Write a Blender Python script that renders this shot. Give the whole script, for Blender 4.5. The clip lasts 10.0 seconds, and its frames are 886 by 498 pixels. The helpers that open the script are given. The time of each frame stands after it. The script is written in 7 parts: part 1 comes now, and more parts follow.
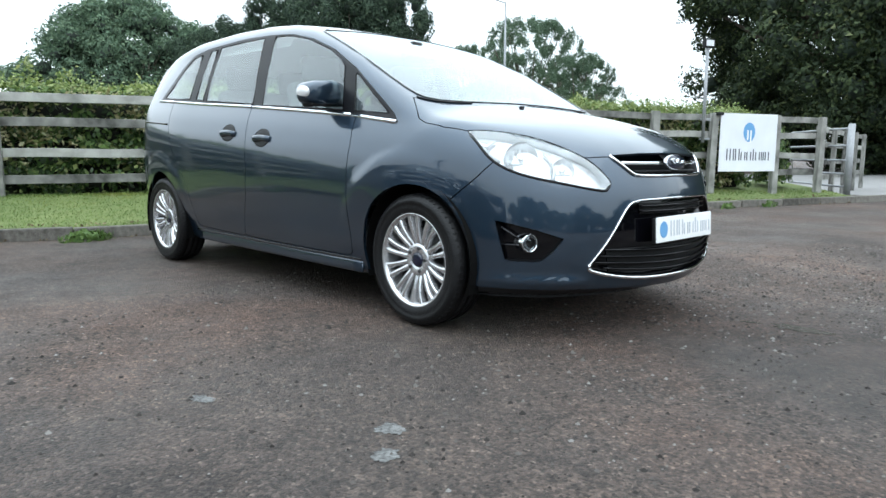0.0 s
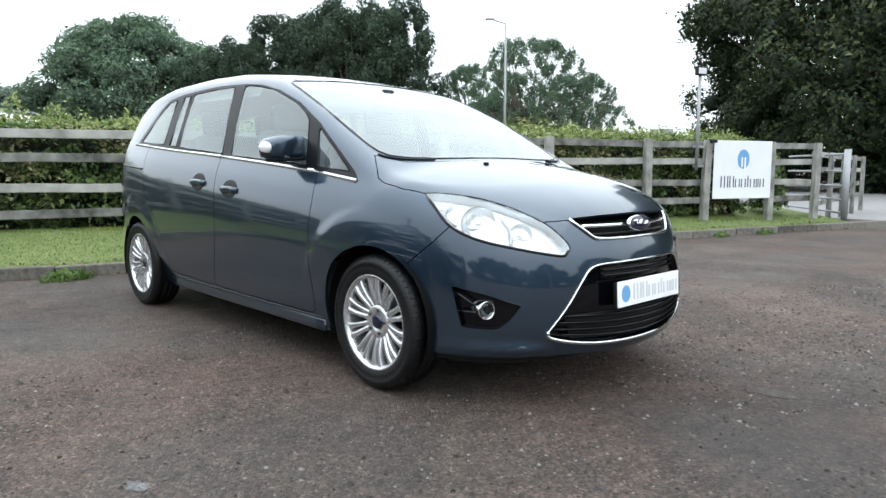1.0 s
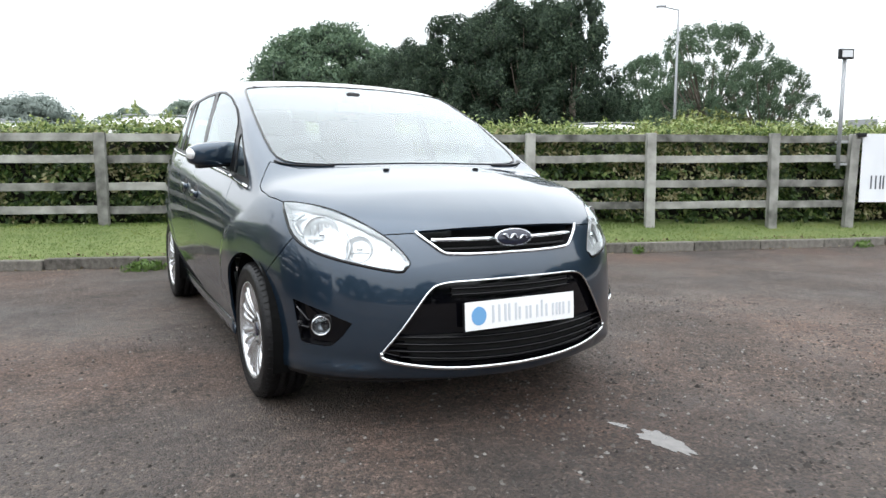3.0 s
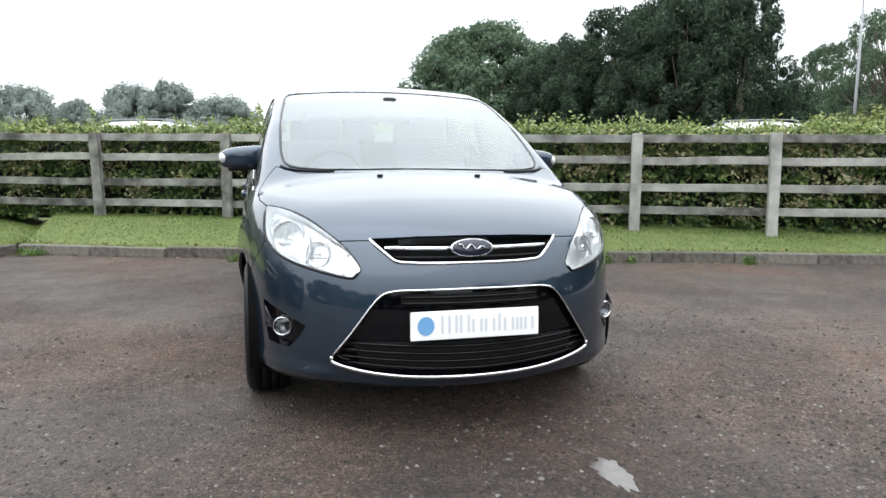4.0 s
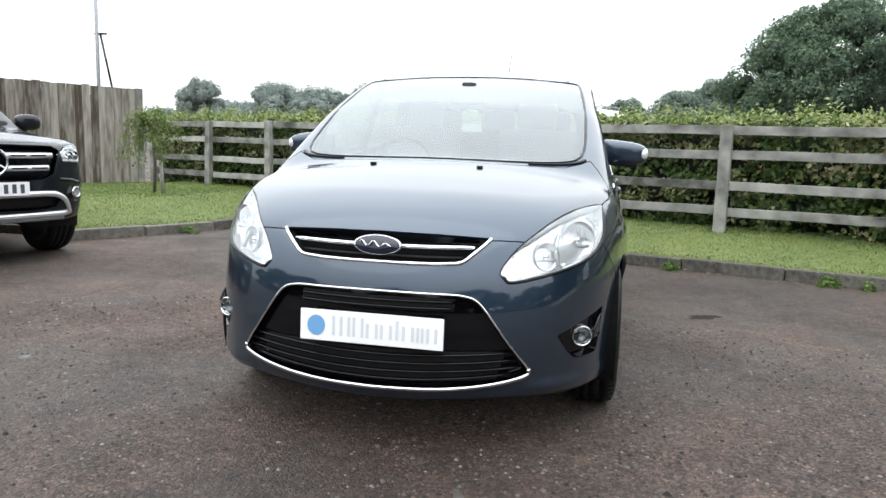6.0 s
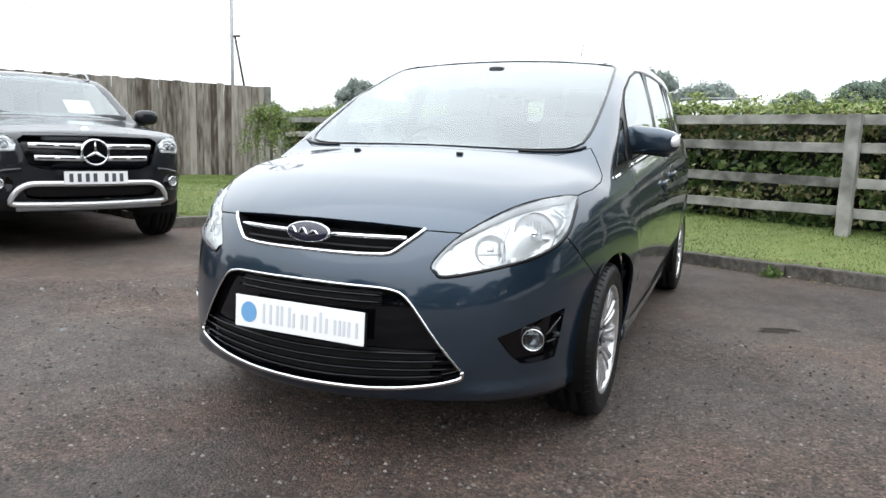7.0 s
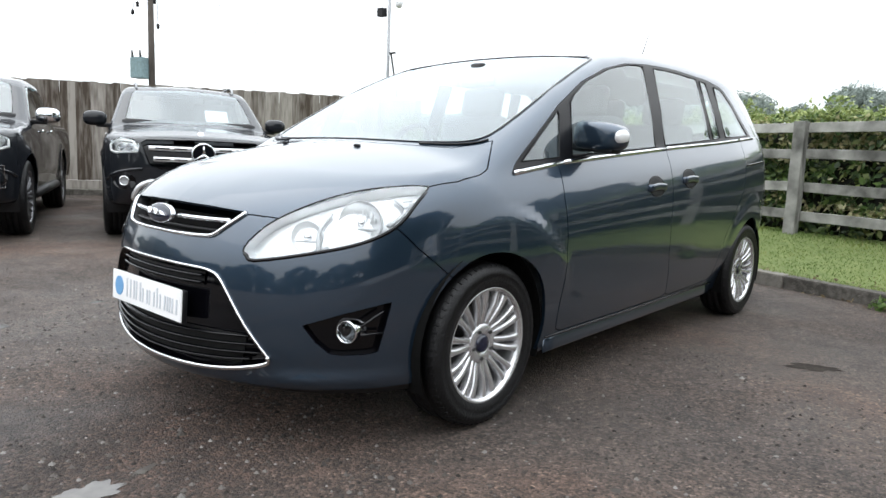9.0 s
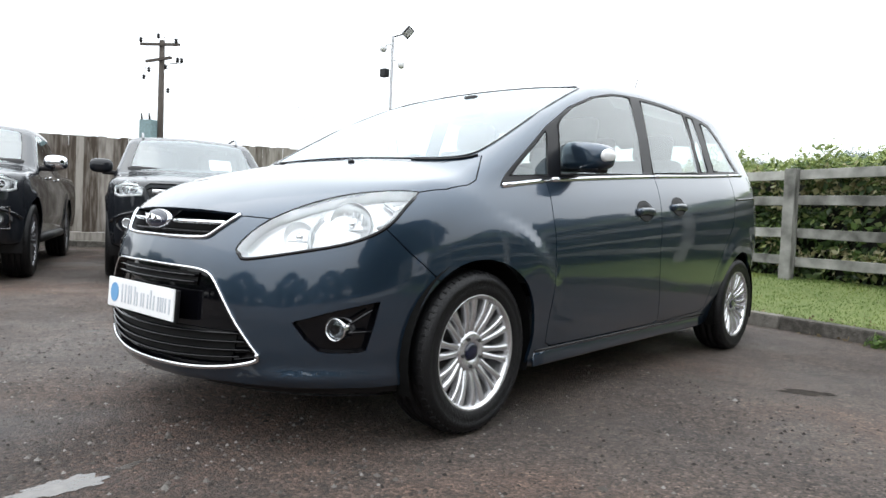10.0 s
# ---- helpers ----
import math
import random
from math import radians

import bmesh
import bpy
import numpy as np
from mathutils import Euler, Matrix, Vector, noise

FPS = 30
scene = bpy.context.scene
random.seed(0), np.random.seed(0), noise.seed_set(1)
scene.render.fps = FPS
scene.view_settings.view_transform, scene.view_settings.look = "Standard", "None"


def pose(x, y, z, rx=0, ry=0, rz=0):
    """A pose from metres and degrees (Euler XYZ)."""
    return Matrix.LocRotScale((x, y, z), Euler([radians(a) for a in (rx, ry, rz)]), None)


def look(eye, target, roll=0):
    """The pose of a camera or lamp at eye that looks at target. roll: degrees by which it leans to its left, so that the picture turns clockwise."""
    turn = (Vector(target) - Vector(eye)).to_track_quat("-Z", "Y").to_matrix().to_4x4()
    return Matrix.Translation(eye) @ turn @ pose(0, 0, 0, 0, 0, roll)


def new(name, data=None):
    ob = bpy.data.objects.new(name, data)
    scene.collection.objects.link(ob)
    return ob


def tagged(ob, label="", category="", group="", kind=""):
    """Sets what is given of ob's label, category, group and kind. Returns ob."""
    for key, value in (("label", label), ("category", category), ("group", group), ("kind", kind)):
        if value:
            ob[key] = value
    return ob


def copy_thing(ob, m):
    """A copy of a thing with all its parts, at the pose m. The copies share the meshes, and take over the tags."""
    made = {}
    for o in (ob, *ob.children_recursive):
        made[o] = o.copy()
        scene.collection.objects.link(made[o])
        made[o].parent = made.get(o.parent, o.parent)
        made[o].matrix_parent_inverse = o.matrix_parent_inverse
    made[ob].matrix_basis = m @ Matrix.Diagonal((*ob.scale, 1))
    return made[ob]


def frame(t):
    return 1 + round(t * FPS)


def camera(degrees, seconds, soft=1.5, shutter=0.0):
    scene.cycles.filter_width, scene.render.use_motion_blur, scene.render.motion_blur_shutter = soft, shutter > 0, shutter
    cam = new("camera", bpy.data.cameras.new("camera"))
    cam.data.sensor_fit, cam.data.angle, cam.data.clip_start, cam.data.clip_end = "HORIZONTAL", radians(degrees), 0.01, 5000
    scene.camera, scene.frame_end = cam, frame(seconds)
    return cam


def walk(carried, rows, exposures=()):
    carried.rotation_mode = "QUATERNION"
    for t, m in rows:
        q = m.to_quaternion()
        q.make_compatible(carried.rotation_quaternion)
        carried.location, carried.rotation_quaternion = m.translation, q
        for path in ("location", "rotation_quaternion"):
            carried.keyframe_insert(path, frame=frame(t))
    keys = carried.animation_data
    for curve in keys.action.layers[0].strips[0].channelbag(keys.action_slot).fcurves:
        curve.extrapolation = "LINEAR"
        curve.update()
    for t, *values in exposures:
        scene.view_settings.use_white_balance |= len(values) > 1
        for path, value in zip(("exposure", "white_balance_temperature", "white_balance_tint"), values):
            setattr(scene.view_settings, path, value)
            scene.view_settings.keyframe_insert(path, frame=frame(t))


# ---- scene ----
cam = camera(65.5, 10.0)
PATH = [
    (0, (-2.971, -2.357, 0.799), (-1.588, -0.938, 0.527), 0.2),
    (0.5, (-2.872, -2.314, 0.912), (-1.489, -0.888, 0.683), 0.1),
    (1, (-2.762, -2.438, 1.001), (-1.387, -1.004, 0.773), 0.0),
    (1.5, (-2.512, -2.654, 1.059), (-1.179, -1.181, 0.828), -0.2),
    (2, (-2.186, -2.783, 1.041), (-0.937, -1.238, 0.807), -0.2),
    (3.5, (-1.193, -3.271, 1.074), (-0.462, -1.426, 0.829), 0.1),
    (4, (-0.798, -3.383, 1.099), (-0.288, -1.466, 0.848), 0.4),
    (4.5, (-0.415, -3.434, 1.096), (-0.13, -1.471, 0.837), 0.6),
    (5, (-0.037, -3.369, 1.098), (0.01, -1.388, 0.827), 1.1),
    (5.5, (0.339, -3.261, 1.115), (0.162, -1.289, 0.836), 1.6),
    (7, (1.354, -2.735, 1.082), (0.546, -0.932, 0.772), 1.8),
    (7.5, (1.613, -2.482, 1.078), (0.628, -0.772, 0.753), 1.7),
    (8, (1.869, -2.25, 1.082), (0.72, -0.648, 0.748), 1.7),
    (8.5, (2.14, -2.07, 1.082), (0.875, -0.558, 0.742), 1.9),
    (9, (2.381, -1.998, 1.025), (1.074, -0.511, 0.743), 2.3),
    (9.5, (2.47, -1.996, 0.838), (1.142, -0.505, 0.720), 2.4),
    (10, (2.473, -2.018, 0.820), (1.144, -0.527, 0.725), 2.5),
]
walk(cam, [(t, look(eye, target, roll)) for t, eye, target, roll in PATH], [(0, 0.0, 6000, 4), (0.5, 0.0, 6080, 5), (1, 0.0, 6230, 7), (2, 0.0, 6480, 10), (10, 0.0, 6500, 10)])

# ---- world and light: a bright overcast sky ----
world = bpy.data.worlds.new("overcast_sky")
scene.world = world
world.use_nodes = True
wn, wl = world.node_tree.nodes, world.node_tree.links
wn.clear()
sky = wn.new("ShaderNodeTexSky")
sky.sky_type, sky.sun_disc, sky.sun_elevation, sky.sun_rotation = "NISHITA", False, radians(52), radians(200)
cloud = wn.new("ShaderNodeTexNoise")
cloud.inputs["Scale"].default_value, cloud.inputs["Detail"].default_value = 1.3, 5
ramp = wn.new("ShaderNodeValToRGB")
ramp.color_ramp.elements[0].position, ramp.color_ramp.elements[0].color = 0.25, (0.80, 0.86, 0.91, 1)
ramp.color_ramp.elements[1].position, ramp.color_ramp.elements[1].color = 0.75, (0.97, 0.99, 1.0, 1)
dim = wn.new("ShaderNodeMix")
dim.data_type, dim.blend_type = "RGBA", "MULTIPLY"
dim.inputs["Factor"].default_value = 1.0
dim.inputs["B"].default_value = (0.09, 0.09, 0.09, 1)
mixed = wn.new("ShaderNodeMix")
mixed.data_type = "RGBA"
mixed.inputs["Factor"].default_value = 0.88
back, out = wn.new("ShaderNodeBackground"), wn.new("ShaderNodeOutputWorld")
back.inputs["Strength"].default_value = 3.4
wl.new(cloud.outputs["Fac"], ramp.inputs["Fac"])
wl.new(sky.outputs["Color"], dim.inputs["A"])
wl.new(dim.outputs["Result"], mixed.inputs["A"])
wl.new(ramp.outputs["Color"], mixed.inputs["B"])
# an overcast sky is brighter overhead than at the horizon
where, axes, rise, shade = wn.new("ShaderNodeTexCoord"), wn.new("ShaderNodeSeparateXYZ"), wn.new("ShaderNodeMapRange"), wn.new("ShaderNodeMix")
rise.inputs["From Min"].default_value, rise.inputs["From Max"].default_value = 0.0, 1.0
rise.inputs["To Min"].default_value, rise.inputs["To Max"].default_value = 0.42, 1.26
shade.data_type, shade.blend_type = "RGBA", "MULTIPLY"
shade.inputs["Factor"].default_value = 1.0
wl.new(where.outputs["Generated"], axes.inputs["Vector"])
wl.new(axes.outputs["Z"], rise.inputs["Value"])
wl.new(mixed.outputs["Result"], shade.inputs["A"])
wl.new(rise.outputs["Result"], shade.inputs["B"])
wl.new(shade.outputs["Result"], back.inputs["Color"])
wl.new(back.outputs["Background"], out.inputs["Surface"])

sun = new("sun", bpy.data.lights.new("sun", "SUN"))
sun.data.energy, sun.data.angle, sun.data.color = 0.9, radians(80), (1.0, 0.97, 0.93)
sun.matrix_world = look((-8, -14, 30), (0, 0, 0))

# ---- materials ----
def material(name, color, rough=0.6, metal=0.0, stretch=None, noise_scale=0.0, spread=0.15, bump=0.0, bump_scale=0.0, coat=0.0, spec=0.5, second=None, object_random=0.0, coarse=0.0):
    """A surface whose colour varies at two scales, with fine relief."""
    m = bpy.data.materials.new(name)
    m.use_nodes = True
    n, l = m.node_tree.nodes, m.node_tree.links
    b = n["Principled BSDF"]
    b.inputs["Base Color"].default_value = (*color, 1)
    b.inputs["Roughness"].default_value, b.inputs["Metallic"].default_value = rough, metal
    b.inputs["Coat Weight"].default_value, b.inputs["Coat Roughness"].default_value = coat, 0.04
    b.inputs["Specular IOR Level"].default_value = spec
    place = n.new("ShaderNodeTexCoord").outputs["Object"]
    if stretch:
        grain = n.new("ShaderNodeMapping")
        grain.inputs["Scale"].default_value = stretch
        shift = n.new("ShaderNodeObjectInfo")
        spread_out = n.new("ShaderNodeVectorMath")
        spread_out.operation = "SCALE"
        spread_out.inputs[0].default_value, spread_out.inputs["Scale"].default_value = (31.0, 17.0, 23.0), 1.0
        l.new(shift.outputs["Random"], spread_out.inputs["Scale"])
        l.new(spread_out.outputs["Vector"], grain.inputs["Location"])
        l.new(place, grain.inputs["Vector"])
        place = grain.outputs["Vector"]
    if noise_scale:
        a = n.new("ShaderNodeTexNoise")
        a.inputs["Scale"].default_value, a.inputs["Detail"].default_value = noise_scale, 6
        c = n.new("ShaderNodeTexNoise")
        c.inputs["Scale"].default_value, c.inputs["Detail"].default_value = coarse or noise_scale / 12, 4
        l.new(place, a.inputs["Vector"]), l.new(place, c.inputs["Vector"])
        add = n.new("ShaderNodeMath")
        add.operation = "MULTIPLY_ADD"
        add.inputs[1].default_value = 0.6
        half = n.new("ShaderNodeMath")
        half.operation = "MULTIPLY"
        half.inputs[1].default_value = 0.4
        l.new(c.outputs["Fac"], half.inputs[0])
        l.new(a.outputs["Fac"], add.inputs[0]), l.new(half.outputs[0], add.inputs[2])
        value = add.outputs[0]
        if object_random:
            info, mul, plus = n.new("ShaderNodeObjectInfo"), n.new("ShaderNodeMath"), n.new("ShaderNodeMath")
            mul.operation, plus.operation = "MULTIPLY_ADD", "ADD"
            mul.inputs[1].default_value, mul.inputs[2].default_value = object_random, -object_random / 2
            l.new(info.outputs["Random"], mul.inputs[0])
            l.new(mul.outputs[0], plus.inputs[0]), l.new(value, plus.inputs[1])
            value = plus.outputs[0]
        r = n.new("ShaderNodeValToRGB")
        dark = [v * (1 - spread) for v in color]
        light = second or [min(v * (1 + spread), 1) for v in color]
        r.color_ramp.elements[0].position, r.color_ramp.elements[0].color = 0.32, (*dark, 1)
        r.color_ramp.elements[1].position, r.color_ramp.elements[1].color = 0.68, (*light, 1)
        l.new(value, r.inputs["Fac"]), l.new(r.outputs["Color"], b.inputs["Base Color"])
    if bump:
        t, k = n.new("ShaderNodeTexNoise"), n.new("ShaderNodeBump")
        t.inputs["Scale"].default_value, t.inputs["Detail"].default_value = bump_scale, 6
        k.inputs["Strength"].default_value, k.inputs["Distance"].default_value = bump, 0.01
        l.new(place, t.inputs["Vector"]), l.new(t.outputs["Fac"], k.inputs["Height"]), l.new(k.outputs["Normal"], b.inputs["Normal"])
    return m


def leaf_material(name, colors, rough=0.5):
    """Leaves that differ from one to the next, each thin enough to let some light through."""
    m = bpy.data.materials.new(name)
    m.use_nodes = True
    n, l = m.node_tree.nodes, m.node_tree.links
    b = n["Principled BSDF"]
    geo, r = n.new("ShaderNodeNewGeometry"), n.new("ShaderNodeValToRGB")
    e = r.color_ramp.elements
    while len(e) < len(colors):
        e.new(0.5)
    for i, (at, c) in enumerate(colors):
        e[i].position, e[i].color = at, (*c, 1)
    l.new(geo.outputs["Random Per Island"], r.inputs["Fac"]), l.new(r.outputs["Color"], b.inputs["Base Color"])
    b.inputs["Roughness"].default_value = rough
    b.inputs["Specular IOR Level"].default_value = 0.3
    t, mix, o = n.new("ShaderNodeBsdfTranslucent"), n.new("ShaderNodeMixShader"), n["Material Output"]
    mix.inputs["Fac"].default_value = 0.25
    l.new(r.outputs["Color"], t.inputs["Color"])
    l.new(b.outputs["BSDF"], mix.inputs[1]), l.new(t.outputs["BSDF"], mix.inputs[2]), l.new(mix.outputs["Shader"], o.inputs["Surface"])
    return m


def glass_material(name, tint, mirror_share=0.05):
    m = bpy.data.materials.new(name)
    m.use_nodes = True
    n, l = m.node_tree.nodes, m.node_tree.links
    n.remove(n["Principled BSDF"])
    clear, gloss, mix, f = n.new("ShaderNodeBsdfTransparent"), n.new("ShaderNodeBsdfGlossy"), n.new("ShaderNodeMixShader"), n.new("ShaderNodeLayerWeight")
    edge, share = n.new("ShaderNodeMath"), n.new("ShaderNodeMapRange")
    clear.inputs["Color"].default_value = (*tint, 1)
    gloss.inputs["Roughness"].default_value = 0.01
    gloss.inputs["Color"].default_value = (0.93, 0.975, 0.985, 1)
    f.inputs["Blend"].default_value = 0.5
    edge.operation, edge.inputs[1].default_value = "POWER", 3.0
    share.inputs["To Min"].default_value = mirror_share
    share.inputs["To Max"].default_value = 0.95
    l.new(f.outputs["Facing"], edge.inputs[0]), l.new(edge.outputs[0], share.inputs["Value"])
    l.new(share.outputs["Result"], mix.inputs["Fac"]), l.new(clear.outputs["BSDF"], mix.inputs[1]), l.new(gloss.outputs["BSDF"], mix.inputs[2])
    l.new(mix.outputs["Shader"], n["Material Output"].inputs["Surface"])
    return m


def asphalt_material():
    """Worn tarmac: grey stones in brown-grey binder, rusty patches and damp stains."""
    m = bpy.data.materials.new("worn_tarmac")
    m.use_nodes = True
    n, l = m.node_tree.nodes, m.node_tree.links
    b = n["Principled BSDF"]
    place = n.new("ShaderNodeTexCoord").outputs["Object"]

    def noise_node(scale, detail=5, rough=0.55):
        t = n.new("ShaderNodeTexNoise")
        t.inputs["Scale"].default_value, t.inputs["Detail"].default_value, t.inputs["Roughness"].default_value = scale, detail, rough
        l.new(place, t.inputs["Vector"])
        return t.outputs["Fac"]

    def ramp_node(value, stops):
        r = n.new("ShaderNodeValToRGB")
        while len(r.color_ramp.elements) < len(stops):
            r.color_ramp.elements.new(0.5)
        for i, (at, c) in enumerate(stops):
            r.color_ramp.elements[i].position, r.color_ramp.elements[i].color = at, (*c, 1)
        l.new(value, r.inputs["Fac"])
        return r.outputs["Color"]

    def blend(kind, a, c, factor):
        x = n.new("ShaderNodeMix")
        x.data_type, x.blend_type = "RGBA", kind
        l.new(a, x.inputs["A"]), l.new(c, x.inputs["B"])
        if isinstance(factor, float):
            x.inputs["Factor"].default_value = factor
        else:
            l.new(factor, x.inputs["Factor"])
        return x.outputs["Result"]

    stones = n.new("ShaderNodeTexVoronoi")
    stones.inputs["Scale"].default_value = 108
    l.new(place, stones.inputs["Vector"])
    grain = ramp_node(stones.outputs["Color"], [(0.08, (0.022, 0.0185, 0.0166)), (0.5, (0.060, 0.050, 0.0446)), (0.85, (0.110, 0.092, 0.082)), (0.99, (0.22, 0.195, 0.177))])
    patches = ramp_node(noise_node(0.55, 6, 0.6), [(0.34, (0.66, 0.65, 0.655)), (0.5, (1.0, 0.93, 0.885)), (0.66, (1.38, 1.07, 0.91))])
    fine = blend("MULTIPLY", ramp_node(noise_node(5, 6, 0.7), [(0.3, (0.68, 0.67, 0.66)), (0.7, (1.28, 1.23, 1.19))]), ramp_node(noise_node(48, 8, 0.75), [(0.34, (0.38, 0.38, 0.38)), (0.5, (1.0, 1.0, 1.0)), (0.68, (1.5, 1.47, 1.43))]), 1.0)
    clods = ramp_node(noise_node(17, 7, 0.72), [(0.33, (0.56, 0.555, 0.55)), (0.5, (1.0, 0.99, 0.98)), (0.67, (1.36, 1.32, 1.29))])
    color = blend("MULTIPLY", blend("MULTIPLY", blend("MULTIPLY", grain, patches, 1.0), fine, 1.0), clods, 1.0)
    # a damp, darker patch with a ragged edge round the puddle
    far, near, ragged, damp = n.new("ShaderNodeVectorMath"), n.new("ShaderNodeMapRange"), n.new("ShaderNodeMath"), n.new("ShaderNodeMath")
    far.operation, far.inputs[1].default_value = "DISTANCE", (0.15, -1.25, 0.0)
    l.new(place, far.inputs[0]), l.new(far.outputs["Value"], near.inputs["Value"])
    near.inputs["From Min"].default_value, near.inputs["From Max"].default_value = 0.35, 1.5
    near.inputs["To Min"].default_value, near.inputs["To Max"].default_value = 1.0, 0.0
    ragged.operation, ragged.inputs[1].default_value, ragged.inputs[2].default_value = "MULTIPLY_ADD", 2.4, -1.2
    l.new(noise_node(2.6, 7, 0.65), ragged.inputs[0])
    damp.operation, damp.use_clamp = "MULTIPLY_ADD", True
    damp.inputs[1].default_value = 1.15
    l.new(near.outputs["Result"], damp.inputs[0]), l.new(ragged.outputs[0], damp.inputs[2])
    soaked = n.new("ShaderNodeMath")
    soaked.operation = "MULTIPLY"
    l.new(damp.outputs[0], soaked.inputs[0]), l.new(near.outputs["Result"], soaked.inputs[1])
    tint = n.new("ShaderNodeRGB")
    tint.outputs[0].default_value = (0.56, 0.55, 0.55, 1)
    color = blend("MULTIPLY", color, tint.outputs[0], soaked.outputs[0])
    l.new(color, b.inputs["Base Color"])
    wet = n.new("ShaderNodeMapRange")
    wet.inputs["From Min"].default_value, wet.inputs["From Max"].default_value = 0.38, 0.6
    wet.inputs["To Min"].default_value, wet.inputs["To Max"].default_value = 0.50, 0.85
    l.new(noise_node(0.8, 5), wet.inputs["Value"]), l.new(wet.outputs["Result"], b.inputs["Roughness"])
    b.inputs["Specular IOR Level"].default_value = 0.45
    k, add = n.new("ShaderNodeBump"), n.new("ShaderNodeMath")
    k.inputs["Strength"].default_value, k.inputs["Distance"].default_value = 1.0, 0.012
    add.operation = "MULTIPLY_ADD"
    add.inputs[1].default_value = -0.6
    l.new(stones.outputs["Distance"], add.inputs[0]), l.new(noise_node(38, 8, 0.75), add.inputs[2])
    l.new(add.outputs[0], k.inputs["Height"]), l.new(k.outputs["Normal"], b.inputs["Normal"])
    return m


TARMAC = asphalt_material()
def grass_material():
    """Short blades that differ one by one, and go from lush to dry in patches."""
    m = leaf_material("grass_blades", [(0.0, (0.112, 0.165, 0.040)), (0.5, (0.126, 0.186, 0.047)), (0.9, (0.155, 0.21, 0.064)), (1.0, (0.23, 0.235, 0.11))], 0.65)
    n, l = m.node_tree.nodes, m.node_tree.links
    ramp_out = next(k for k in n if k.bl_idname == "ShaderNodeValToRGB")
    place, patch, tone, mix = n.new("ShaderNodeTexCoord"), n.new("ShaderNodeTexNoise"), n.new("ShaderNodeValToRGB"), n.new("ShaderNodeMix")
    patch.inputs["Scale"].default_value, patch.inputs["Detail"].default_value, patch.inputs["Roughness"].default_value = 1.7, 5, 0.65
    e = tone.color_ramp.elements
    e.new(0.5)
    for k, (at, c) in enumerate(((0.34, (0.66, 0.74, 0.62, 1)), (0.5, (1.0, 1.0, 1.0, 1)), (0.68, (1.42, 1.16, 1.02, 1)))):
        e[k].position, e[k].color = at, c
    mix.data_type, mix.blend_type = "RGBA", "MULTIPLY"
    mix.inputs["Factor"].default_value = 1.0
    l.new(place.outputs["Object"], patch.inputs["Vector"]), l.new(patch.outputs["Fac"], tone.inputs["Fac"])
    l.new(ramp_out.outputs["Color"], mix.inputs["A"]), l.new(tone.outputs["Color"], mix.inputs["B"])
    for kind in ("ShaderNodeBsdfPrincipled", "ShaderNodeBsdfTranslucent"):
        b = next(k for k in n if k.bl_idname == kind)
        l.new(mix.outputs["Result"], b.inputs["Base Color" if kind.endswith("Principled") else "Color"])
    return m


SOIL_GRASS = material("mown_turf", (0.10, 0.145, 0.036), 0.9, noise_scale=9, spread=0.25, second=(0.15, 0.18, 0.058), bump=0.6, bump_scale=60)
GRASS = grass_material()
HEDGE = leaf_material("laurel_leaves", [(0.0, (0.020, 0.038, 0.013)), (0.45, (0.050, 0.095, 0.026)), (0.8, (0.12, 0.185, 0.05)), (1.0, (0.24, 0.27, 0.10))], 0.32)
HEDGE_PALE = leaf_material("mottled_leaves", [(0.0, (0.24, 0.215, 0.10)), (0.35, (0.40, 0.38, 0.20)), (0.6, (0.56, 0.54, 0.34)), (0.85, (0.27, 0.22, 0.10)), (1.0, (0.17, 0.23, 0.07))], 0.5)
HEDGE_TOP = leaf_material("young_hedge_leaves", [(0.0, (0.085, 0.135, 0.033)), (0.5, (0.18, 0.235, 0.068)), (1.0, (0.32, 0.355, 0.135))], 0.45)
TREE_DARK = leaf_material("dark_tree_leaves", [(0.0, (0.018, 0.034, 0.021)), (0.6, (0.036, 0.062, 0.037)), (0.9, (0.070, 0.106, 0.062)), (1.0, (0.12, 0.155, 0.092))], 0.7)
TREE_BIG = leaf_material("big_tree_leaves", [(0.0, (0.012, 0.022, 0.009)), (0.6, (0.027, 0.044, 0.017)), (0.9, (0.062, 0.086, 0.032)), (1.0, (0.11, 0.125, 0.05))], 0.7)
TREE_MID = leaf_material("tree_leaves", [(0.0, (0.058, 0.098, 0.060)), (0.6, (0.092, 0.145, 0.088)), (1.0, (0.155, 0.215, 0.125))], 0.7)
# dark green that stands for the shade deep inside a crown
CROWN_SHADE = material("crown_core_shade", (0.018, 0.029, 0.019), 0.9, noise_scale=3.0, spread=0.6, coarse=0.6, bump=1.0, bump_scale=4)
# aerial haze is painted into these three colours, paler and greyer than real leaves
TREE_FAR_HAZED = leaf_material("haze_tinted_far_leaves", [(0.0, (0.190, 0.230, 0.207)), (0.6, (0.228, 0.268, 0.242)), (1.0, (0.265, 0.305, 0.27))], 0.9)
TREE_HAZE = leaf_material("haze_tinted_mid_leaves", [(0.0, (0.13, 0.18, 0.14)), (0.6, (0.175, 0.228, 0.178)), (1.0, (0.23, 0.28, 0.215))], 0.8)
FAR_HAZE_CORE = material("haze_tinted_far_core", (0.195, 0.235, 0.212), 0.9, noise_scale=2, spread=0.15)
BARK = material("bark", (0.11, 0.09, 0.07), 0.9, noise_scale=14, spread=0.4, bump=0.8, bump_scale=25)
